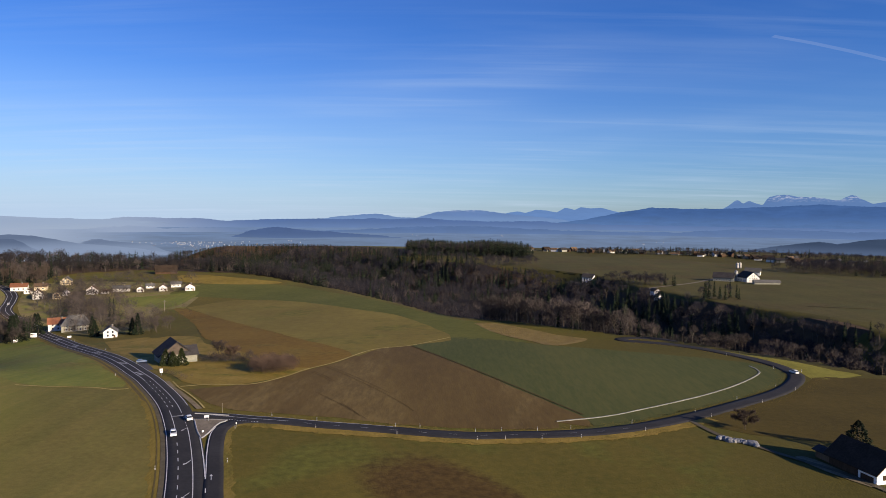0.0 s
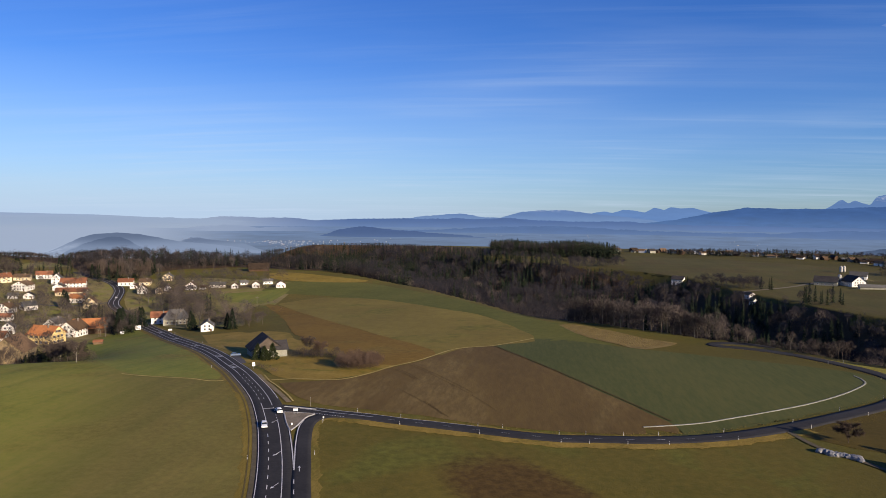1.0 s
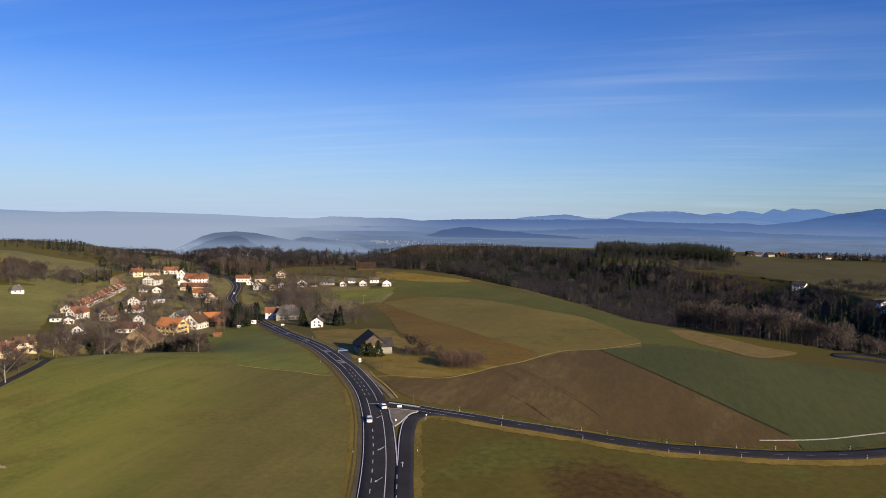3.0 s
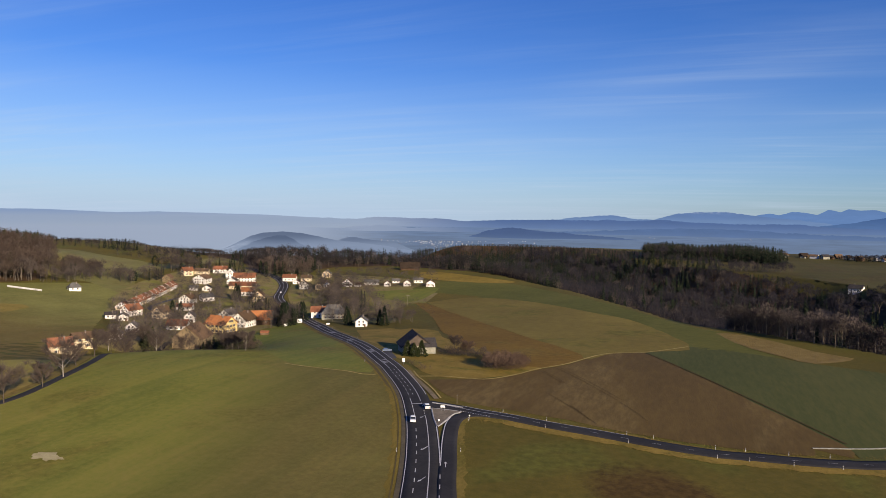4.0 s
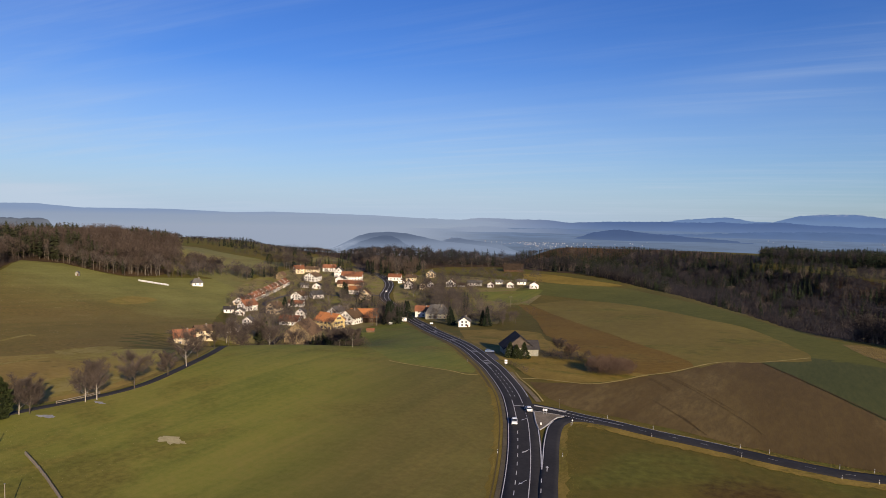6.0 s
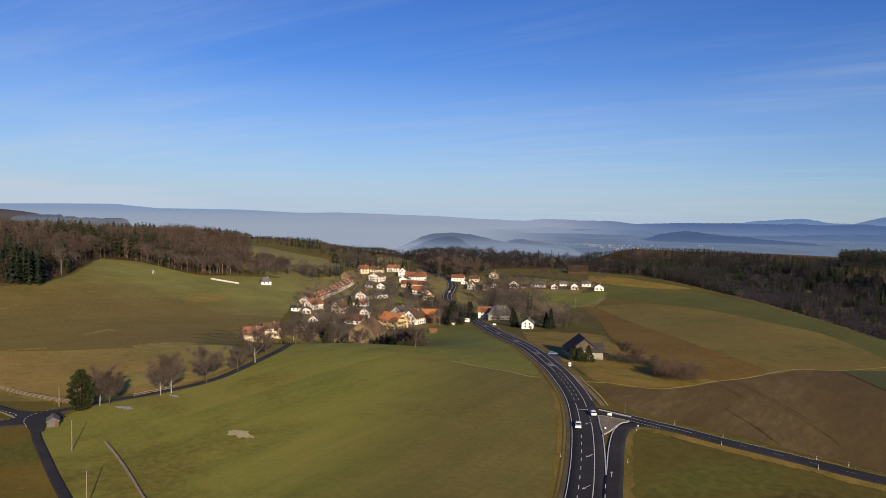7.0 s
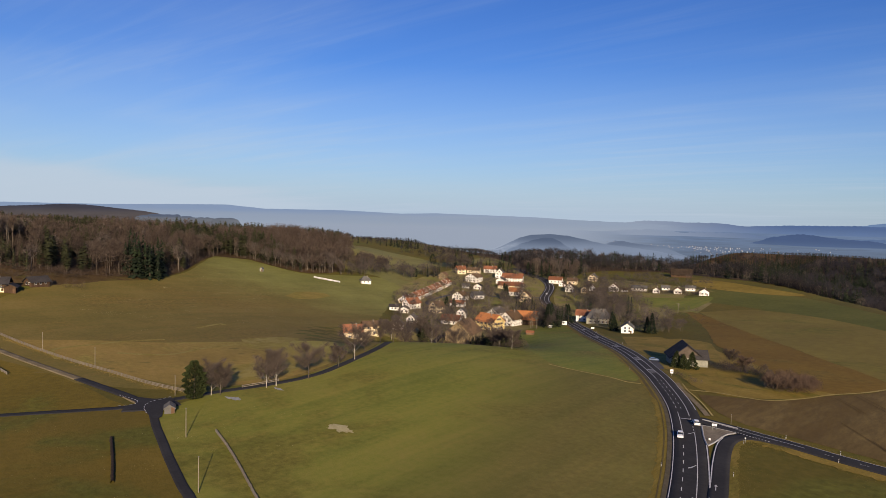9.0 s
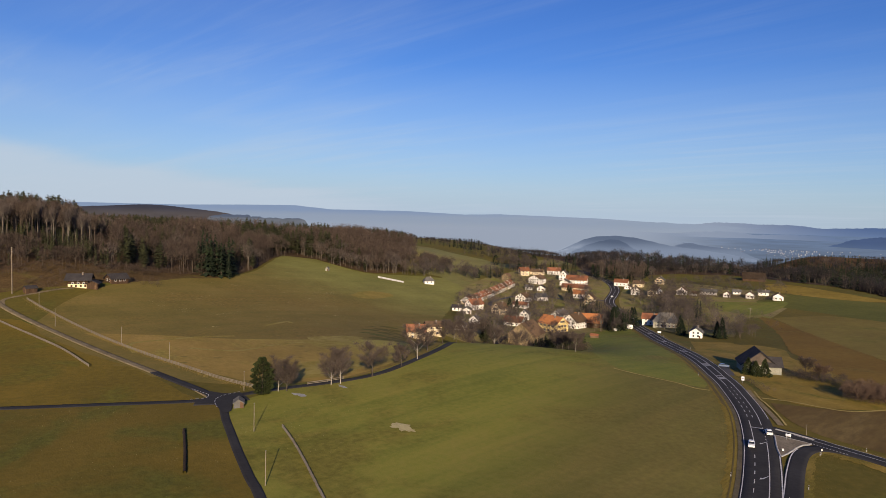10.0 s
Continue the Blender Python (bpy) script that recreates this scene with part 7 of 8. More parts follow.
# ---- single trees ----
def tree_thing(kind, label, trunk, crown, bark, leaf, x, y, size=1.0, turn=0.0, group=""):
    ob = tagged(new(kind), label, "tree", group)
    ob.matrix_world = pose(x, y, z_at(x, y), 0, 0, turn) @ Matrix.Scale(size, 4)
    part("trunk", trunk, bark, ob)
    part("crown", crown, leaf, ob)
    return ob


def tree_meshes(arrays):
    return mesh_of("trunk", *arrays[0], shade=True), mesh_of("crown", *arrays[1])


for x, y, h, spread, seed, label, bark, leaf in (
        (-206.5, 127.5, 9.5, 4.4, 1, "bare forked tree beside the lane", BIRCH_BARK, TWIGS_LANE), (-204.5, 129.5, 8.0, 3.8, 2, "bare shrubby tree beside the lane", BARK, TWIGS_LANE), (-199.8, 144.5, 9.0, 3.6, 3, "bare birch with reddish twigs", BIRCH_BARK, TWIGS_LANE),
        (-198.8, 147.8, 10.5, 3.2, 4, "tall slim bare birch by the lane", BIRCH_BARK, TWIGS_LANE), (-197.6, 161, 11.0, 5.4, 5, "broad round bare lime tree", BARK, TWIGS_LANE), (-201.6, 178.5, 7, 2.6, 6, "small bare tree by the lane", BARK, TWIGS_LANE),
        (-206, 191, 12, 5.2, 7, "broad bare tree with pale stem", BIRCH_BARK, TWIGS_LANE), (-216, 206, 9, 4, 8, "bare tree at the bend of the lane", BARK, TWIGS_LANE), (-224, 223, 11, 4.5, 9, "bare tree along the lane", BARK, TWIGS_LANE), (-232, 240, 12, 4.6, 10, "bare tree at the hill crest", BARK, TWIGS_LANE),
        (-240, 256, 10, 4.4, 11, "bare tree at the hill crest", BARK, TWIGS_LANE), (-236, 272, 13, 4.6, 12, "slim bare tree behind the crest", BIRCH_BARK, TWIGS_LANE), (-231, 286, 12, 4.8, 13, "bare tree beside the big barn", BARK, TWIGS_LANE), (-216, 300, 13, 5, 14, "bare tree beside the big barn", BARK, TWIGS_LANE),
        (-200, 281, 9, 4.0, 15, "bare tree at the hill crest", BARK, TWIGS_LANE), (-180, 263, 9, 3.8, 16, "bare tree at the end of the crest scrub", BIRCH_BARK, TWIGS_LANE), (-190, 272, 8, 3.6, 17, "bare tree at the hill crest", BARK, TWIGS_LANE), (-101, 316, 8, 3.4, 18, "bare garden tree behind the farmhouse", BARK, TWIGS_LANE), (-92, 308, 7, 3.2, 19, "bare reddish garden tree", BARK, TWIGS_RUST),
        (-283, 307, 12, 3.4, 21, "slim bare tree among the cottages", BIRCH_BARK, TWIGS_LANE), (-280, 314, 13, 3.6, 22, "slim bare tree among the cottages", BIRCH_BARK, TWIGS_LANE),
        (-226, 318, 12, 4.0, 25, "bare tree at the orchard end", BIRCH_BARK, TWIGS_LANE), (-290, 298, 11, 3.6, 26, "slim bare tree by the cream house", BIRCH_BARK, TWIGS_LANE),
        (92.8, 213.2, 5.9, 3.5, 20, "wide old bare apple tree casting a long shadow", BARK, TWIGS_DARK)):
    tr, cr = tree_meshes(bare_tree(200 + seed, h, spread, 12, 2800 if seed == 20 else 2400, 0.05 if seed == 20 else 0.036, 7, lean=0.4 if seed == 20 else 0.0, low=0.14 if seed < 12 else 0.28, rise=(0.1, 0.3) if seed == 20 else (0.22, 0.42)))
    tree_thing("bare_tree", label, tr, cr, bark, leaf, x, y, 1.22 if seed < 8 else 1.0, seed * 40, "bare trees along the lane" if 1 <= seed <= 11 else "")
for x, y, h, spread, seed, label, leaf in (
        (-207.2, 121.8, 12.5, 4.2, 1, "dense dark green spruce by the crossroads", NEEDLES_YEW), (-117, 296.5, 7.0, 3.0, 2, "small green spruce before the farmhouse", NEEDLES_YEW), (-110.6, 297.5, 7.4, 3.0, 3, "small green spruce before the farmhouse", NEEDLES_YEW), (-113.6, 295.6, 6.2, 3.0, 4, "young spruce before the farmhouse", NEEDLES_YEW),
        (116, 194, 8.8, 5.4, 5, "ragged dark spruce behind the big farm", NEEDLES), (-184, 424, 13, 3.4, 6, "dark spruce beside the white house", NEEDLES), (-189, 428, 10, 3.0, 7, "dark spruce beside the white house", NEEDLES), (-212, 428, 10, 3.2, 8, "dark spruce beside the white house", NEEDLES), (-222, 445, 11, 3.0, 9, "spruce by the hipped house", NEEDLES),
        (-474, 668, 20, 4.2, 10, "tall dark spruce behind the village", NEEDLES), (-459, 662, 21, 4.4, 11, "tall dark spruce behind the village", NEEDLES), (-438, 668, 14, 3.8, 12, "spruce beside the red barn", NEEDLES), (-368, 523, 15, 4.4, 13, "dark conifer between the houses", NEEDLES), (-349, 428, 13, 3.8, 14, "dark conifer between the houses", NEEDLES),
        (-272, 308, 12, 4.4, 15, "dark conifer beside the big barn", NEEDLES_GREEN), (-262, 455, 14, 4.4, 16, "dark conifer by the village entrance", NEEDLES), (-268, 462, 13, 4.2, 17, "dark conifer by the village entrance", NEEDLES), (-276, 452, 12, 4.4, 18, "dark conifer by the village entrance", NEEDLES),
        (-286, 322, 9, 3.4, 19, "dark conifer in the barn garden", NEEDLES_YEW), (-290, 330, 10, 3.4, 20, "dark conifer in the barn garden", NEEDLES_YEW), (-283, 317, 8, 3.0, 21, "dark conifer in the barn garden", NEEDLES_YEW), (-358, 430, 13, 3.8, 22, "dark conifer between the houses", NEEDLES),
        (-257, 420, 17, 5.0, 23, "tall dark conifer by the village entrance", NEEDLES), (-262, 426, 16, 4.6, 24, "tall dark conifer by the village entrance", NEEDLES), (-266, 438, 16, 4.6, 25, "tall dark conifer by the village entrance", NEEDLES), (-364, 521, 14, 4.4, 26, "dark conifer between the houses", NEEDLES),
        (-532, 683, 14, 4.6, 27, "dark conifer above the village", NEEDLES), (-557, 641, 12, 4.8, 28, "dark conifer above the village", NEEDLES), (-494, 540, 10, 4.4, 29, "dark conifer above the terrace", NEEDLES)):
    tr, cr = tree_meshes(bushy_conifer(300 + seed, h, spread, 5200 if seed == 1 else 1500 if seed < 6 else 900, 0.42 if seed < 6 else 0.6, seed == 1 or seed > 26))
    tree_thing("spruce", label, tr, cr, BARK, leaf, x, y, 1.0, seed * 50, "dark spruces")

# bare garden trees and shrubs between the village houses
GARDEN = [tree_meshes(dome_tree(400 + k, 7 + k, 2.7 + 0.3 * k, 300, 0.06, 8, 0.22)) for k in range(6)]
rng = np.random.default_rng(5)
VILLAGE_AREA = [(-300, 300), (-250, 300), (-232, 312), (-268, 400), (-262, 460), (-340, 550), (-380, 625), (-440, 690), (-500, 640), (-460, 560), (-415, 430), (-360, 385)]
EAST_AREA = [(-262, 470), (-230, 440), (-185, 428), (-170, 440), (-205, 500), (-255, 560), (-290, 620), (-345, 680), (-385, 665), (-350, 600), (-310, 530)]
ROW_AREA = [(-330, 646), (-262, 668), (-228, 672), (-225, 690), (-330, 704)]
taken = [(r[1], r[2]) for r in VILLAGE] + [(-243, 466), (-258, 472), (-199, 421)]
places = []
for area, gap in ((VILLAGE_AREA, 12.0), (EAST_AREA, 11.5), (ROW_AREA, 9.5), ([(-326, 612), (-300, 616), (-262, 632), (-230, 638), (-228, 650), (-270, 650), (-326, 636)], 8.0)):
    for x, y in zip(*seeds(area, gap, rng)):
        if min(math.hypot(x - a, y - b) for a, b in taken) > 6.5 and np.min(np.hypot(main[:, 0] - x, main[:, 1] - y)) > 14:
            places.append((float(x), float(y)))
places.sort(key=lambda p: math.hypot(*p))
for x, y in places[:280]:
    k = int(rng.integers(0, 6))
    tree_thing("garden_tree", "small bare garden tree among the houses", *GARDEN[k], (BARK, PALE_BARK)[k % 2], TWIGS_RIM if k % 3 else TWIGS_GREY, x, y, float(rng.uniform(0.8, 1.6)), float(rng.uniform(0, 360)), "bare garden trees")
rest = np.array(places[280:])
grove = tagged(new("garden_trees"), "bare garden trees at the far end of the village", "trees", kind="stuff")
part("crowns", scatter("crowns", TWIGS_RIM, [dome_tree(400 + k, 7 + k, 2.7 + 0.3 * k, 200, 0.08, 8, 0.22)[1] for k in range(6)], rest[:, 0], rest[:, 1], rng, 0.7, 1.4), TWIGS_RIM, grove)


SCRUB_DENSE = [dome_tree(34 + k, 8 + k, 3.4, 420, 0.07, 6, 0.0) for k in range(3)]


def thicket(name, label, poly, gap, seed, low, high, leaf=TWIGS, source=SCRUB):
    r = np.random.default_rng(seed)
    x, y = seeds(poly, gap, r)
    ob = tagged(new(name), label, "shrubs", kind="stuff")
    part("twigs", scatter("twigs", leaf, [t[1] for t in source], x, y, r, low, high), leaf, ob)


for area, seed in ((VILLAGE_AREA, 21), (EAST_AREA, 22), (ROW_AREA, 23)):
    thicket("garden_shrubs", "brown leafless garden shrubs and hedges between the houses", area, 9.5, seed, 0.22, 0.5, TWIGS_RIM)
thicket("crest_scrub", "dense bare scrub along the hill crest", [(-226, 234), (-230, 240), (-243, 256), (-240, 285), (-222, 308), (-206, 306), (-172, 264), (-166, 253), (-180, 261), (-205, 290), (-226, 280), (-230, 250)], 3.6, 24, 0.35, 0.7, TWIGS_DARK)
thicket("hedge", "long brown leafless hedge below the white houses", [(-326, 606), (-270, 624), (-228, 634), (-228, 642), (-272, 636), (-326, 620)], 2.6, 1, 0.4, 0.65, TWIGS_DARK)
thicket("thicket", "rounded brown leafless thicket with a dark shadow", [(-78, 283), (-74, 278.5), (-67, 278), (-62, 283), (-60, 291), (-64, 297), (-72, 296), (-78, 291)], 1.9, 2, 0.5, 0.8, TWIGS_RUST, SCRUB_DENSE)
thicket("thicket", "low brown scrub behind the farmhouse garden", [(-102, 306), (-96, 303), (-88, 305), (-80, 300), (-78, 304), (-86, 312), (-100, 313)], 2.2, 29, 0.25, 0.5, TWIGS_RIM, SCRUB_DENSE)
thicket("garden_hedge", "dark scrubby garden hedge behind the farmhouse", [(-106, 300), (-88, 299), (-78, 302), (-86, 312), (-104, 314)], 2.4, 3, 0.3, 0.55, TWIGS_DARK)
thicket("hedge", "low dark hedge beside the main road", [(-114, 280), (-106, 270), (-97, 264), (-95, 268), (-104, 275), (-112, 283)], 1.6, 4, 0.18, 0.28)
thicket("orchard_scrub", "brown scrubby orchard behind the white house", [(-225, 450), (-180, 440), (-165, 480), (-190, 540), (-230, 530)], 10.5, 5, 0.35, 0.65, TWIGS_DARK)
thicket("roadside_scrub", "bare scrub along the village road", [(-262, 452), (-300, 495), (-330, 525), (-338, 518), (-306, 482), (-270, 445)], 4.0, 6, 0.5, 1.1, TWIGS_DARK)
thicket("meadow_scrub", "brown shrubs below the pole", [(-232, 560), (-205, 545), (-198, 552), (-228, 575)], 5.0, 7, 0.35, 0.5)
thicket("bracken_scrub", "tangled brown scrub above the chalet", polar((80, 478), (74.5, 492), (70.5, 500), (67, 520), (67, 532), (71, 516), (75, 508), (80, 498)), 3.6, 28, 0.35, 0.85, TWIGS_DARK)
thicket("wood_edge_scrub", "rusty brown undergrowth along the hillside wood", SKIRT, 4.0, 25, 0.3, 0.75, TWIGS_DARK)
thicket("wood_edge_scrub", "rusty dead bracken along the wood edge", polar((72, 495), (66, 530), (63.5, 550), (60.5, 585), (60.8, 596), (64, 565), (67, 545), (72, 512)), 4.5, 8, 0.25, 0.45)
EVERGREEN = [conifer(70 + k, 6 + k, 2.6, 8, 7, 0.25, 0.02, 1.4) for k in range(3)]
thicket("evergreen_hedge", "dark evergreen thicket below the big barn", [(-250, 322), (-246, 316), (-238, 312), (-226, 314), (-214, 318), (-216, 326), (-232, 328), (-246, 330)], 2.8, 26, 0.7, 1.25, NEEDLES_YEW, EVERGREEN)
thicket("chalet_garden", "brown leafless shrubs round the chalet", [(-441, 120), (-446, 132), (-470, 150), (-470, 158), (-452, 172), (-448, 188), (-460, 196), (-474, 170), (-478, 140), (-466, 122), (-456, 112)], 4.2, 27, 0.25, 0.6)


# ---- fences, walls, poles, posts, signs ----
def fence(label, pts, gap=3.0, high=1.1, mat=POLEWOOD, rails=(0.45, 0.95)):
    ob = tagged(new("fence"), label, "fence")
    line = spline(pts, gap)
    for x, y in line[:, :2]:
        z = z_at(x, y)
        part("post", box_mesh("post", x - 0.08, x + 0.08, y - 0.08, y + 0.08, z - 0.3, z + high), mat, ob)
    for r in rails:
        p = Pile()
        for (ax, ay), (bx, by) in zip(line[:-1, :2], line[1:, :2]):
            p.add(*tube((ax, ay, z_at(ax, ay) + r), (bx, by, z_at(bx, by) + r), 0.13, 0.13, 4))
        part("rail", mesh_of("rail", *p.arrays()), mat, ob)
    return ob


fence("pale weathered rail fence along the farm lane", ((-433, 109), (-400, 112), (-364, 114), (-325, 116), (-292, 118), (-264, 120), (-238, 121), (-228, 122), (-214, 124)), 2.8, 1.4, rails=(0.4, 0.8, 1.2))
fence("weathered rail fence below the farm lane", ((-410, 84), (-379, 88), (-352, 91.4), (-321, 94), (-286, 93)), 2.8, 1.2, rails=(0.4, 0.75, 1.05))
fence("white rail fence at the meadow top", ((-505, 416), (-495, 422), (-484, 429)), 2.5, 1.6, FRAMEW, (0.4, 0.8, 1.2, 1.5))
fence("short rail fence behind the lane trees", ((-206, 139), (-204, 146), (-203, 152)), 2.5, 1.1)


def long_wall(label, pts, width, high, mat, seed, name="field_wall"):
    """A low wall with an uneven top, following the ground."""
    r = np.random.default_rng(seed)
    line = spline(pts, 0.5)[:, :2]
    nrm = normals(line)
    line = line + nrm * r.normal(0, 0.04, len(line))[:, None]
    rows = []
    for off, up in ((-0.5, -0.4), (-0.46, 0.75), (-0.3, 1.0), (0.3, 1.0), (0.46, 0.75), (0.5, -0.4)):
        xy = line + nrm * (off * width * r.uniform(0.9, 1.1, len(line)))[:, None]
        rows.append(np.column_stack([xy, ground(xy[:, 0], xy[:, 1]) + up * high * r.uniform(0.88, 1.08, len(line))]))
    v = np.stack(rows, 1)
    n, m = v.shape[:2]
    ids = np.arange(n * m).reshape(n, m)
    q = np.stack([ids[:-1, :-1], ids[:-1, 1:], ids[1:, 1:], ids[1:, :-1]], -1).reshape(-1, 4)
    ob = tagged(new(name), label, "wall" if name == "field_wall" else name.replace("_", " "))
    part("body", mesh_of("body", v.reshape(-1, 3), q), mat, ob)
    return ob


long_wall("long low pale stacked wall in the meadow", ((-174, 109), (-160.4, 104.1), (-146.6, 98.5), (-133.3, 92.8), (-115, 85)), 0.42, 0.8, POLEWOOD, 1)
long_wall("narrow dark stacked woodpile in the pasture", ((-190, 87), (-174, 80), (-160, 73.5)), 0.8, 0.75, TILE_OLD, 2, "wood_stack")
long_wall("long white fleece tunnel along the wheat field", ((36, 218.5), (53.4, 225), (67.8, 234), (82.5, 244), (99, 256.4), (115.9, 272), (130.7, 289.1), (134, 298), (133.9, 305)), 0.8, 0.3, STUBBLE_WHITE, 3, "crop_tunnel")


def lumps(name, label, category, x, y, size, count, high, mat, seed, turn):
    """A heap of rounded lumps under sheeting."""
    r = np.random.default_rng(seed)
    ob = tagged(new(name), label, category)
    ob.matrix_world = pose(x, y, z_at(x, y), 0, 0, turn)
    for k in range(count):
        u = (k + 0.5) / count - 0.5
        bm = bmesh.new()
        m = Matrix.Translation((u * size, r.normal(0, 0.45), high * 0.24)) @ Matrix.Rotation(r.uniform(0, 3), 4, "Z") @ Matrix.Diagonal((size / count * r.uniform(1.0, 1.5), r.uniform(1.0, 1.6), high * r.uniform(0.4, 0.75), 1))
        bmesh.ops.create_icosphere(bm, subdivisions=2, radius=1.0, matrix=m)
        for v in bm.verts:
            v.co += Vector(r.normal(0, 0.09, 3))
        part("lump", bm, mat, ob)


lumps("silage_heap", "long heap of silage under crumpled white-blue sheeting", "silage heap", 85.5, 200.8, 11, 11, 1.3, SHEET, 4, -36)
lumps("rubble_heap", "heap of pale earth and branches", "earth heap", -78, 303, 6, 4, 1.4, SCAR, 5, 20)
for name, label, x, y, rx, ry, mat in (("bare_patch", "pale bare earth patch in the hill meadow", -150, 133.5, 4.4, 2.2, STRAW), ("snow_patch", "thin leftover snow under the lane trees", -197, 130, 3.2, 1.1, SNOW), ("snow_patch", "thin leftover snow under the birches", -195, 146, 2.6, 0.7, SNOW)):
    out = [(x + rx * math.cos(t) * (1 + 0.2 * math.sin(3 * t + x) + 0.16 * math.sin(11 * t)), y + ry * math.sin(t) * (1 + 0.25 * math.sin(5 * t) + 0.2 * math.sin(13 * t + 1))) for t in np.linspace(0, 6.28, 40)[:-1]]
    tagged(part(name, field_mesh(name, out, 0.2, 2.0, 3.0), mat), label, "patch", kind="structure")


def pole(label, x, y, h, r=0.13, arms=0, kind="utility_pole", mat=POLEWOOD):
    ob = tagged(new(kind), label, "pole", "wooden line poles" if kind == "utility_pole" else "")
    ob.location = (x, y, z_at(x, y))
    v, f = tube((0, 0, -0.8), (0, 0, h), r, r * 0.7, 8)
    part("shaft", mesh_of("shaft", v, f, shade=True), mat, ob)
    part("cap", box_mesh("cap", -r, r, -r, r, h, h + 0.08), METAL, ob)
    for k in range(arms):
        part("crossarm", box_mesh("crossarm", -1.4, 1.4, -0.08, 0.08, h - 0.6 - 1.1 * k, h - 0.44 - 1.1 * k), mat, ob)
        for ix in (-1.25, -0.5, 0.5, 1.25):
            v, f = tube((ix, 0, h - 0.44 - 1.1 * k), (ix, 0, h - 0.14 - 1.1 * k), 0.07, 0.04, 6)
            part("insulator", mesh_of("insulator", v, f), CONCRETE, ob)
    return ob


for x, y, h in ((-141, 84, 8.2), (-176, 101, 8.1), (-276.6, 120.5, 7.6), (-319.5, 117.5, 7.8), (-370.6, 105.4, 8.4), (-414, 110, 8.2), (-216, 120, 6.5)):
    pole("slim grey wooden line pole in the pasture", x, y, h)
pole("tall double pole with crossarms at the lane end", -446, 105, 26, 0.26, 3, "pylon")
pole("lone dark pole on the field edge", -212, 536, 8.6, 0.2, 1)
pole("thin orange marker pole by the junction", -69.8, 222.2, 3.0, 0.07, 0, "marker_pole")


def delineator(x, y):
    ob = tagged(new("delineator_post"), "white roadside delineator post with a black band", "post", "delineator posts")
    ob.location = (x, y, z_at(x, y) + 0.15)
    part("post", box_mesh("post", -0.07, 0.07, -0.06, 0.06, -0.4, 1.05, 0.03), POST, ob)
    part("band", box_mesh("band", -0.08, 0.08, -0.07, 0.07, 0.62, 0.84), TYRE, ob, "black band")


for x, y in ((-38.6, 216), (-37.6, 208.6), (-53.4, 219.6), (-61, 206), (-55.0, 178.8), (-70.8, 172), (-14, 211.4), (-13, 203.8), (-6.5, 211.0), (10.2, 207.8), (10.4, 199.8), (18, 208.6), (18.4, 200.6), (28.9, 209.5), (29.1, 201.3), (39.2, 211.2), (40.8, 202.9), (59.4, 217.5), (61.7, 210.6),
             (84, 231.3), (87.5, 226), (105, 248.5), (112, 244), (128, 268), (133, 263), (151, 294), (142, 300), (141, 332), (133, 328), (-126, 270), (-131, 300), (-164, 330), (-171, 356), (-200, 374), (-214, 408)):
    delineator(x, y)


def board(kind, label, x, y, turn, w, h, low, face, legs=2, bars=0, ink=None):
    ob = tagged(new(kind), label, "sign")
    ob.matrix_world = pose(x, y, z_at(x, y), 0, 0, turn)
    for k in range(legs):
        px = 0.0 if legs == 1 else (k - 0.5) * w * 0.7
        v, f = tube((px, 0.08, -0.5), (px, 0.08, low + h * 0.9), 0.06, 0.06, 8)
        part("leg", mesh_of("leg", v, f, shade=True), METAL, ob)
    part("panel", box_mesh("panel", -w / 2, w / 2, -0.04, 0.02, low, low + h, 0.02), face, ob)
    for k in range(bars):
        z = low + h * (k + 0.75) / (bars + 0.5)
        part("text_bar", box_mesh("text_bar", -w * 0.36, w * (0.3 - 0.12 * (k % 2)), -0.052, -0.038, z - h * 0.06, z + h * 0.06), ink or TYRE, ob, "unreadable line of dark text")
    return ob


board("direction_sign", "blue and white direction sign on the traffic island", -71.2, 211.5, 18, 1.4, 0.7, 1.5, WHITE_METAL, 2, 2, SIGN_BLUE)
board("town_sign", "large white board on posts at the village entrance", -254, 436, 30, 3.4, 2.6, 0.9, WHITE_METAL, 2, 2)
board("notice_board", "small white board at the meadow corner", -255, 419, 30, 2.4, 1.5, 0.5, WHITE_METAL, 2, 1)
board("road_sign", "round-topped white road sign beside the hedge", -109.5, 273, 25, 1.1, 1.6, 1.2, WHITE_METAL, 1, 1)
board("road_sign", "white road sign near the houses", -226, 425, 30, 2.2, 1.0, 0.8, WHITE_METAL, 2, 1)
board("chevron_board", "small striped warning board on the island tip", -68.7, 200.6, 18, 0.5, 0.6, 0.5, WHITE_METAL, 1, 1)
board("road_sign", "small sign at the mouth of the side road", -61, 207.3, 10, 0.4, 0.4, 1.2, WHITE_METAL, 1, 0)


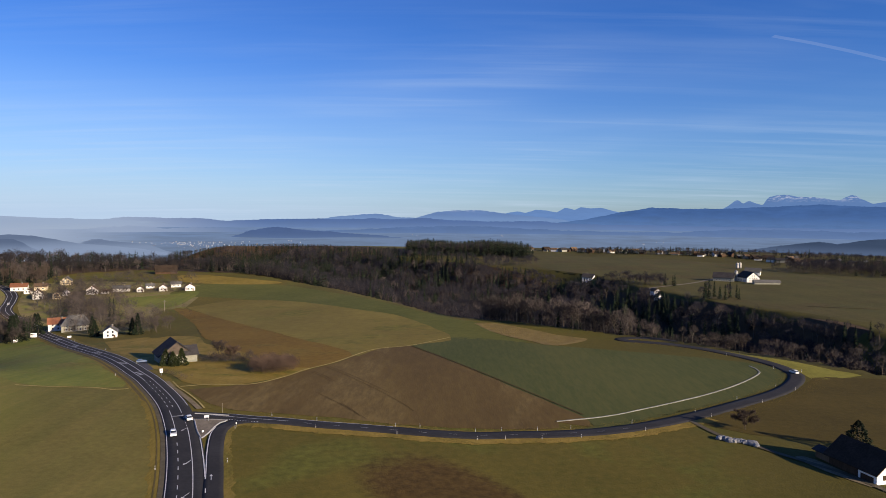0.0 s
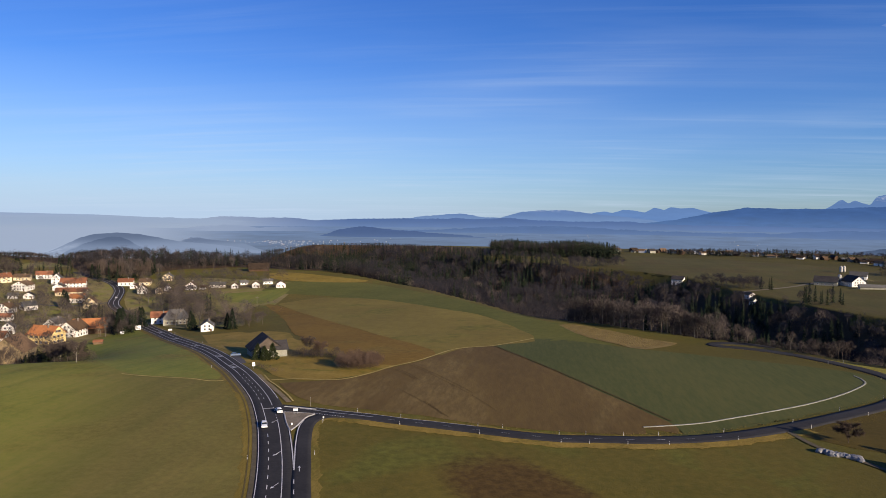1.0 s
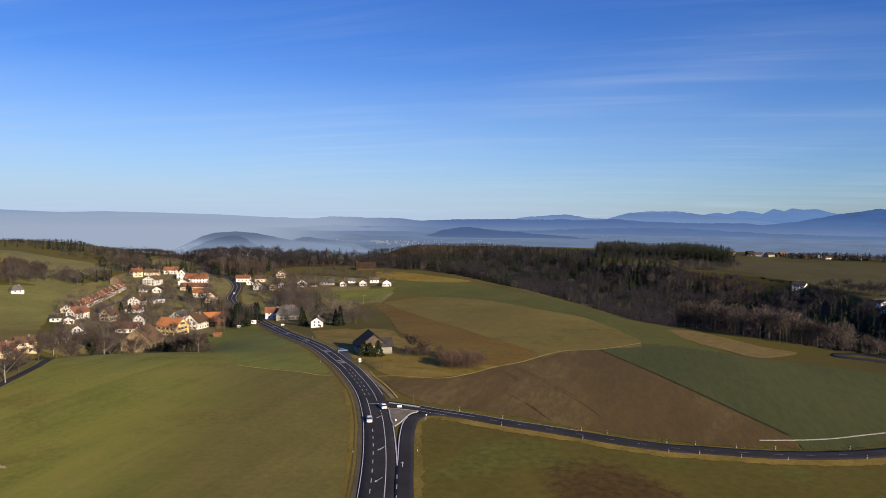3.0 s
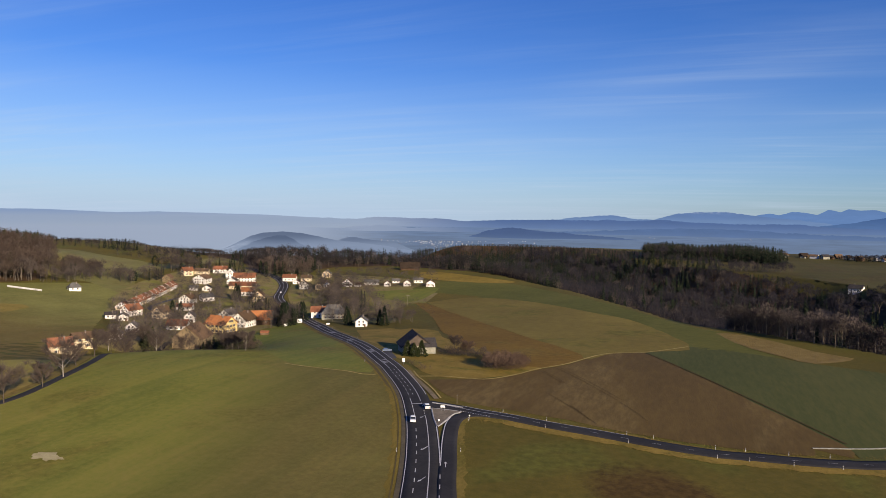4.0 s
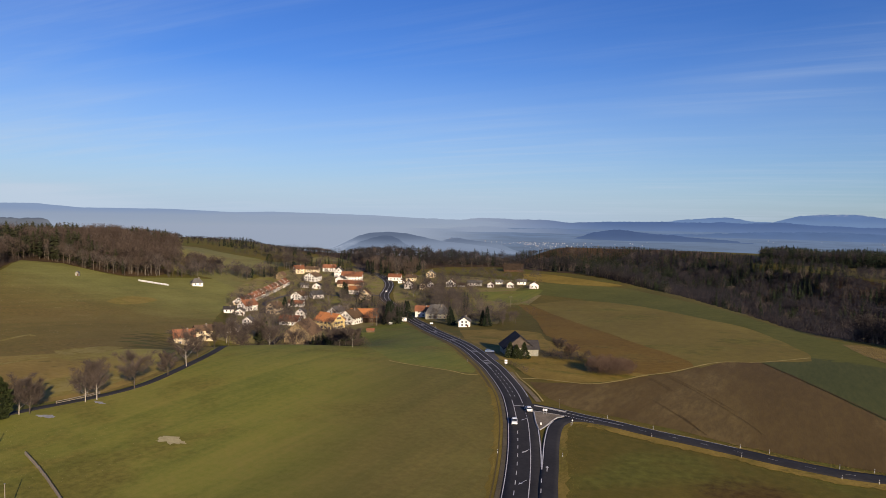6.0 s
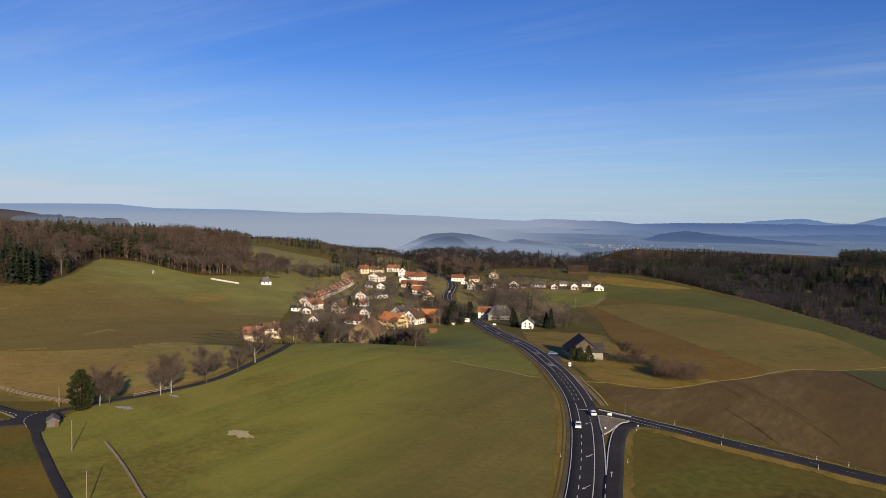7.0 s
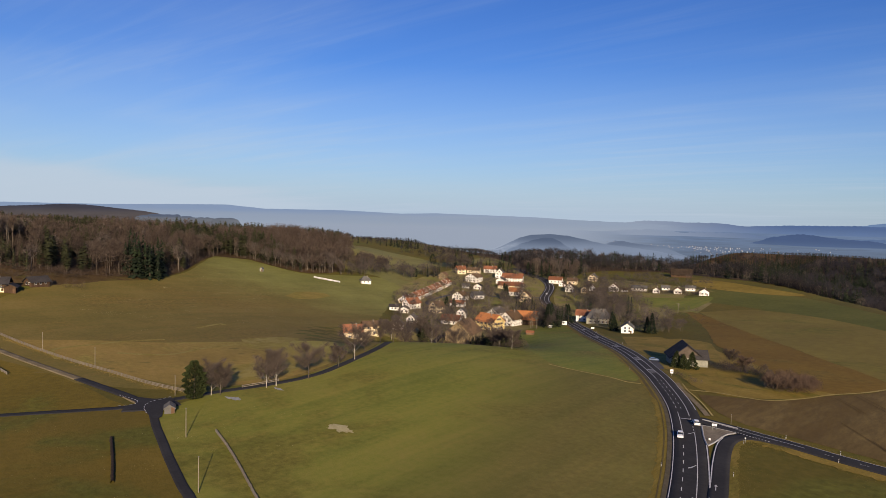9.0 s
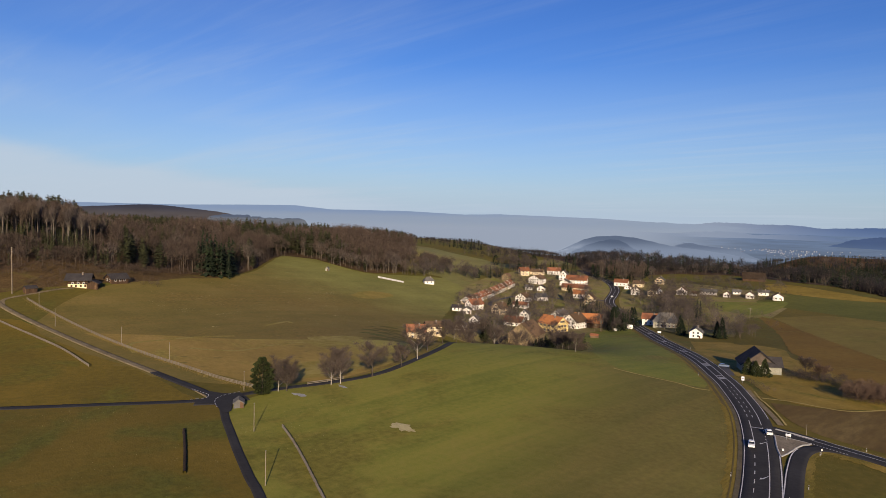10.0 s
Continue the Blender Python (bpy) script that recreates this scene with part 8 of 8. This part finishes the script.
def car(label, x, y, turn, paint, lift=0.24):
    """A parked hatchback: body, cabin, glass, four wheels and lights."""
    ob = tagged(new("car"), label, "car", "cars on the roads")
    ob.matrix_world = pose(x, y, z_at(x, y) + lift, 0, 0, turn)
    bm = bmesh.new()
    side = ((-2.1, 0.3), (2.1, 0.3), (2.15, 0.62), (1.95, 0.82), (0.95, 0.95), (-2.0, 0.98), (-2.15, 0.7))
    for s in (-0.86, 0.86):
        bm.faces.new([bm.verts.new((u, s, w)) for u, w in side])
    bm.verts.ensure_lookup_table()
    n = len(side)
    for i in range(n):
        j = (i + 1) % n
        bm.faces.new((bm.verts[i], bm.verts[j], bm.verts[n + j], bm.verts[n + i]))
    bmesh.ops.recalc_face_normals(bm, faces=bm.faces[:])
    bmesh.ops.bevel(bm, geom=bm.edges[:], offset=0.06, segments=2, affect="EDGES")
    body = part("body", bm, paint, ob)
    for name, (u0, u1, t0, t1, z0, z1, half), mat in (("cabin_glass", (-1.85, 0.95, -1.35, 0.2, 0.95, 1.36, 0.74), GLASS), ("roof", (-1.4, 0.25, -1.3, 0.15, 1.36, 1.46, 0.68), paint)):
        bm = bmesh.new()
        lo = [bm.verts.new((u, v, z0)) for u, v in ((u0, -half), (u1, -half), (u1, half), (u0, half))]
        hi = [bm.verts.new((u, v * 0.9, z1)) for u, v in ((t0, -half), (t1, -half), (t1, half), (t0, half))]
        bm.faces.new(hi)
        for i in range(4):
            bm.faces.new((lo[i], lo[(i + 1) % 4], hi[(i + 1) % 4], hi[i]))
        bmesh.ops.recalc_face_normals(bm, faces=bm.faces[:])
        part(name, bm, mat, ob)
    for u in (-1.3, 1.3):
        for s in (-0.84, 0.84):
            v, f = tube((u, s - 0.1, 0.32), (u, s + 0.1, 0.32), 0.32, 0.32, 14)
            wheel = part("wheel", mesh_of("wheel", v, f, shade=True), TYRE, ob)
            v, f = tube((u, s - 0.11 if s < 0 else s + 0.09, 0.32), (u, s - 0.09 if s < 0 else s + 0.11, 0.32), 0.19, 0.19, 10)
            part("rim", mesh_of("rim", v, f), METAL, wheel)
    for s in (-0.6, 0.6):
        part("headlight", box_mesh("headlight", 2.1, 2.18, s - 0.16, s + 0.16, 0.6, 0.72), WHITE_METAL, ob)
        part("tail_light", box_mesh("tail_light", -2.18, -2.1, s - 0.14, s + 0.14, 0.66, 0.8), TILE_RED, ob)


CAR_WHITE = material("white_car_paint", [(0.62, 0.63, 0.64), (0.70, 0.71, 0.72)], 1.0, 0.3, rough=0.25, bump=0.0, spec=0.6)
CAR_BLUE = material("blue_grey_car_paint", [(0.10, 0.13, 0.20), (0.14, 0.18, 0.26)], 1.0, 0.3, rough=0.25, bump=0.0, spec=0.6)
car("white hatchback driving on the main road", -76.2, 198, 292, CAR_WHITE)
car("white hatchback waiting near the junction", -77.2, 213, 120, CAR_WHITE)
car("silver-white car in the road bend", 146.4, 291, 100, CAR_WHITE, 0.3)
car("white car on the village road", -352, 570, 115, CAR_WHITE)
car("blue-grey car parked beside the farmhouse", -130, 303, 30, CAR_BLUE, 0.38)
# contrail high in the sky, widening with age
TRAIL = ((-24.62, 12.99), (-27.27, 12.25), (-29.73, 11.44), (-31.69, 10.72), (-34.01, 9.90))
rows = []
for k, (az, el) in enumerate(TRAIL):
    a, e = radians(az), radians(el)
    c = np.array([-math.sin(a) * 4400, math.cos(a) * 4400, 65 + 4400 * math.tan(e)])
    wide = (1.5, 4, 6, 7, 8)[k]
    rows.append([c + (0, 0, wide), c + (0, 25, 0), c - (0, 0, wide), c - (0, 25, 0)])
v = np.array(rows).reshape(-1, 3)
q = [(4 * i + j, 4 * i + (j + 1) % 4, 4 * i + 4 + (j + 1) % 4, 4 * i + 4 + j) for i in range(len(rows) - 1) for j in range(4)]
# the vapour glows: its sunlit white is put in as emission
VAPOUR = far_material("thin_vapour", (206, 216, 236), (206, 216, 236), 5, 15, 4400)
vt = VAPOUR.node_tree
vout = [n for n in vt.nodes if n.bl_idname == "ShaderNodeOutputMaterial"][0]
vmix = node(vt, "ShaderNodeMixShader", i0=0.05, i2=vout.inputs[0].links[0].from_socket, i1=node(vt, "ShaderNodeBsdfTransparent").outputs[0])
vt.links.new(vmix.outputs[0], vout.inputs[0])
tagged(part("contrail_backdrop", mesh_of("contrail_backdrop", v, q, shade=True), VAPOUR), "thin white contrail crossing the blue sky", "contrail", kind="structure")


# ---- dry grass tufts on the verges and stray pale tufts in the pastures ----
def tuft(seed):
    r = np.random.default_rng(seed)
    v = []
    for k in range(5):
        a, s = r.uniform(0, 6.28), r.uniform(0.12, 0.3)
        base = r.normal(0, 0.12, 2)
        v += [(base[0] - 0.07 * math.sin(a), base[1] + 0.07 * math.cos(a), 0), (base[0] + 0.07 * math.sin(a), base[1] - 0.07 * math.cos(a), 0), (base[0] + s * math.cos(a), base[1] + s * math.sin(a), r.uniform(0.2, 0.5))]
    return np.array(v), np.arange(15).reshape(-1, 3)


TUFTS = [tuft(k) for k in range(6)]


def tufted(label, x, y, seed, low=0.6, high=1.4, mat=TUFT):
    r = np.random.default_rng(seed)
    x, y = np.asarray(x), np.asarray(y)
    for name in ("lane_west", "lane_south", "lane_hill", "lane_mouth", "road_side", "road_main", "road_slip"):
        ln = ROADS[name]
        clear = np.ones(x.shape, bool)
        for px, py in ln[:, :2]:
            clear &= np.hypot(x - px, y - py) > (5.4 if name == "road_main" else 3.4)
        x, y = x[clear], y[clear]
    ob = tagged(new("grass_tufts"), label, "grass", kind="stuff")
    part("blades", scatter("blades", mat, TUFTS, x, y, r, low, high, -0.12), mat, ob)


def beside(line, count, near, spread, seed, flat_share=0.0):
    """Places beside a line, thinning out away from it."""
    r = np.random.default_rng(seed)
    i = r.integers(0, len(line), count)
    off = near + np.sign(spread) * np.where(r.random(count) < flat_share, r.uniform(0, abs(spread), count), r.exponential(abs(spread) * 0.45, count))
    p = line[i, :2] + normals(line)[i] * off[:, None] + r.normal(0, 1.2, (count, 2))
    return p[:, 0], p[:, 1]


near_main = fine_main[(fine_main[:, 1] > 110) & (fine_main[:, 1] < 330)]
tufted("dry golden grass along the main road", *beside(near_main, 10000, -6.2, -9.0, 31, 0.35), 31, 0.14, 0.36)
tufted("dry golden grass on the bank of the side road", *beside(side[20:330], 9000, 4.0, 4.2, 32, 0.7), 32, 0.16, 0.4)
tufted("dry golden grass round the slip lane", *beside(slip[8:88], 2600, 2.9, 3.6, 33, 0.4), 33, 0.14, 0.3)
tufted("dry grass on the field side of the road", *beside(side[20:330], 2500, -4.2, -1.2, 34, 0.8), 34, 0.3, 0.6)


def clumps(x0, x1, y0, y1, groups, each, seed):
    """Loose groups of places, for grass that grows in patches."""
    r = np.random.default_rng(seed)
    c = np.column_stack([r.uniform(x0, x1, groups), r.uniform(y0, y1, groups)])
    p = np.repeat(c, each, 0) + r.normal(0, 1, (groups * each, 2)) * np.array([2.2, 5.0]) * np.repeat(r.uniform(0.3, 1.2, groups), each)[:, None]
    return p[:, 0], p[:, 1]


tufted("stray pale tufts in the meadow by the lane", *clumps(-196, -146, 92, 136, 30, 9, 36), 36, 0.15, 0.3, STRAW)
tufted("stray pale tufts in the low pasture", *clumps(-236, -150, 40, 90, 30, 7, 37), 37, 0.15, 0.3, STRAW)
tufted("stray pale tufts in the upper meadow", *clumps(-450, -330, 170, 300, 50, 18, 38), 38, 0.22, 0.55, STRAW)
tufted("stray pale tufts on the hill meadow", *clumps(-170, -80, 80, 180, 60, 12, 39), 39, 0.16, 0.35, TUFT)
tufted("stray pale tufts below the wood edge", *clumps(-520, -440, 230, 330, 30, 16, 44), 44, 0.3, 0.7, STRAW)
tufted("stray dry tufts in the roadside meadow", *clumps(-30, 60, 140, 200, 50, 12, 45), 45, 0.16, 0.35, TUFT)
tufted("pale dry grass along the foot of the fence", *beside(spline(((-433, 109), (-400, 112), (-364, 114), (-325, 116), (-292, 118), (-264, 120), (-238, 121), (-216, 124)), 1.0), 2600, -0.4, 0.9, 40, 1.0), 40, 0.4, 0.9, STUBBLE)
r = np.random.default_rng(41)
sx, sy = seeds([(20, 428), (30, 429), (49, 407), (62, 384), (76, 370), (57, 350), (46, 362), (31, 389)], 0.9, r)
tufted("rough pale stubble standing in rows", sx, sy, 41, 0.5, 1.0, STUBBLE)
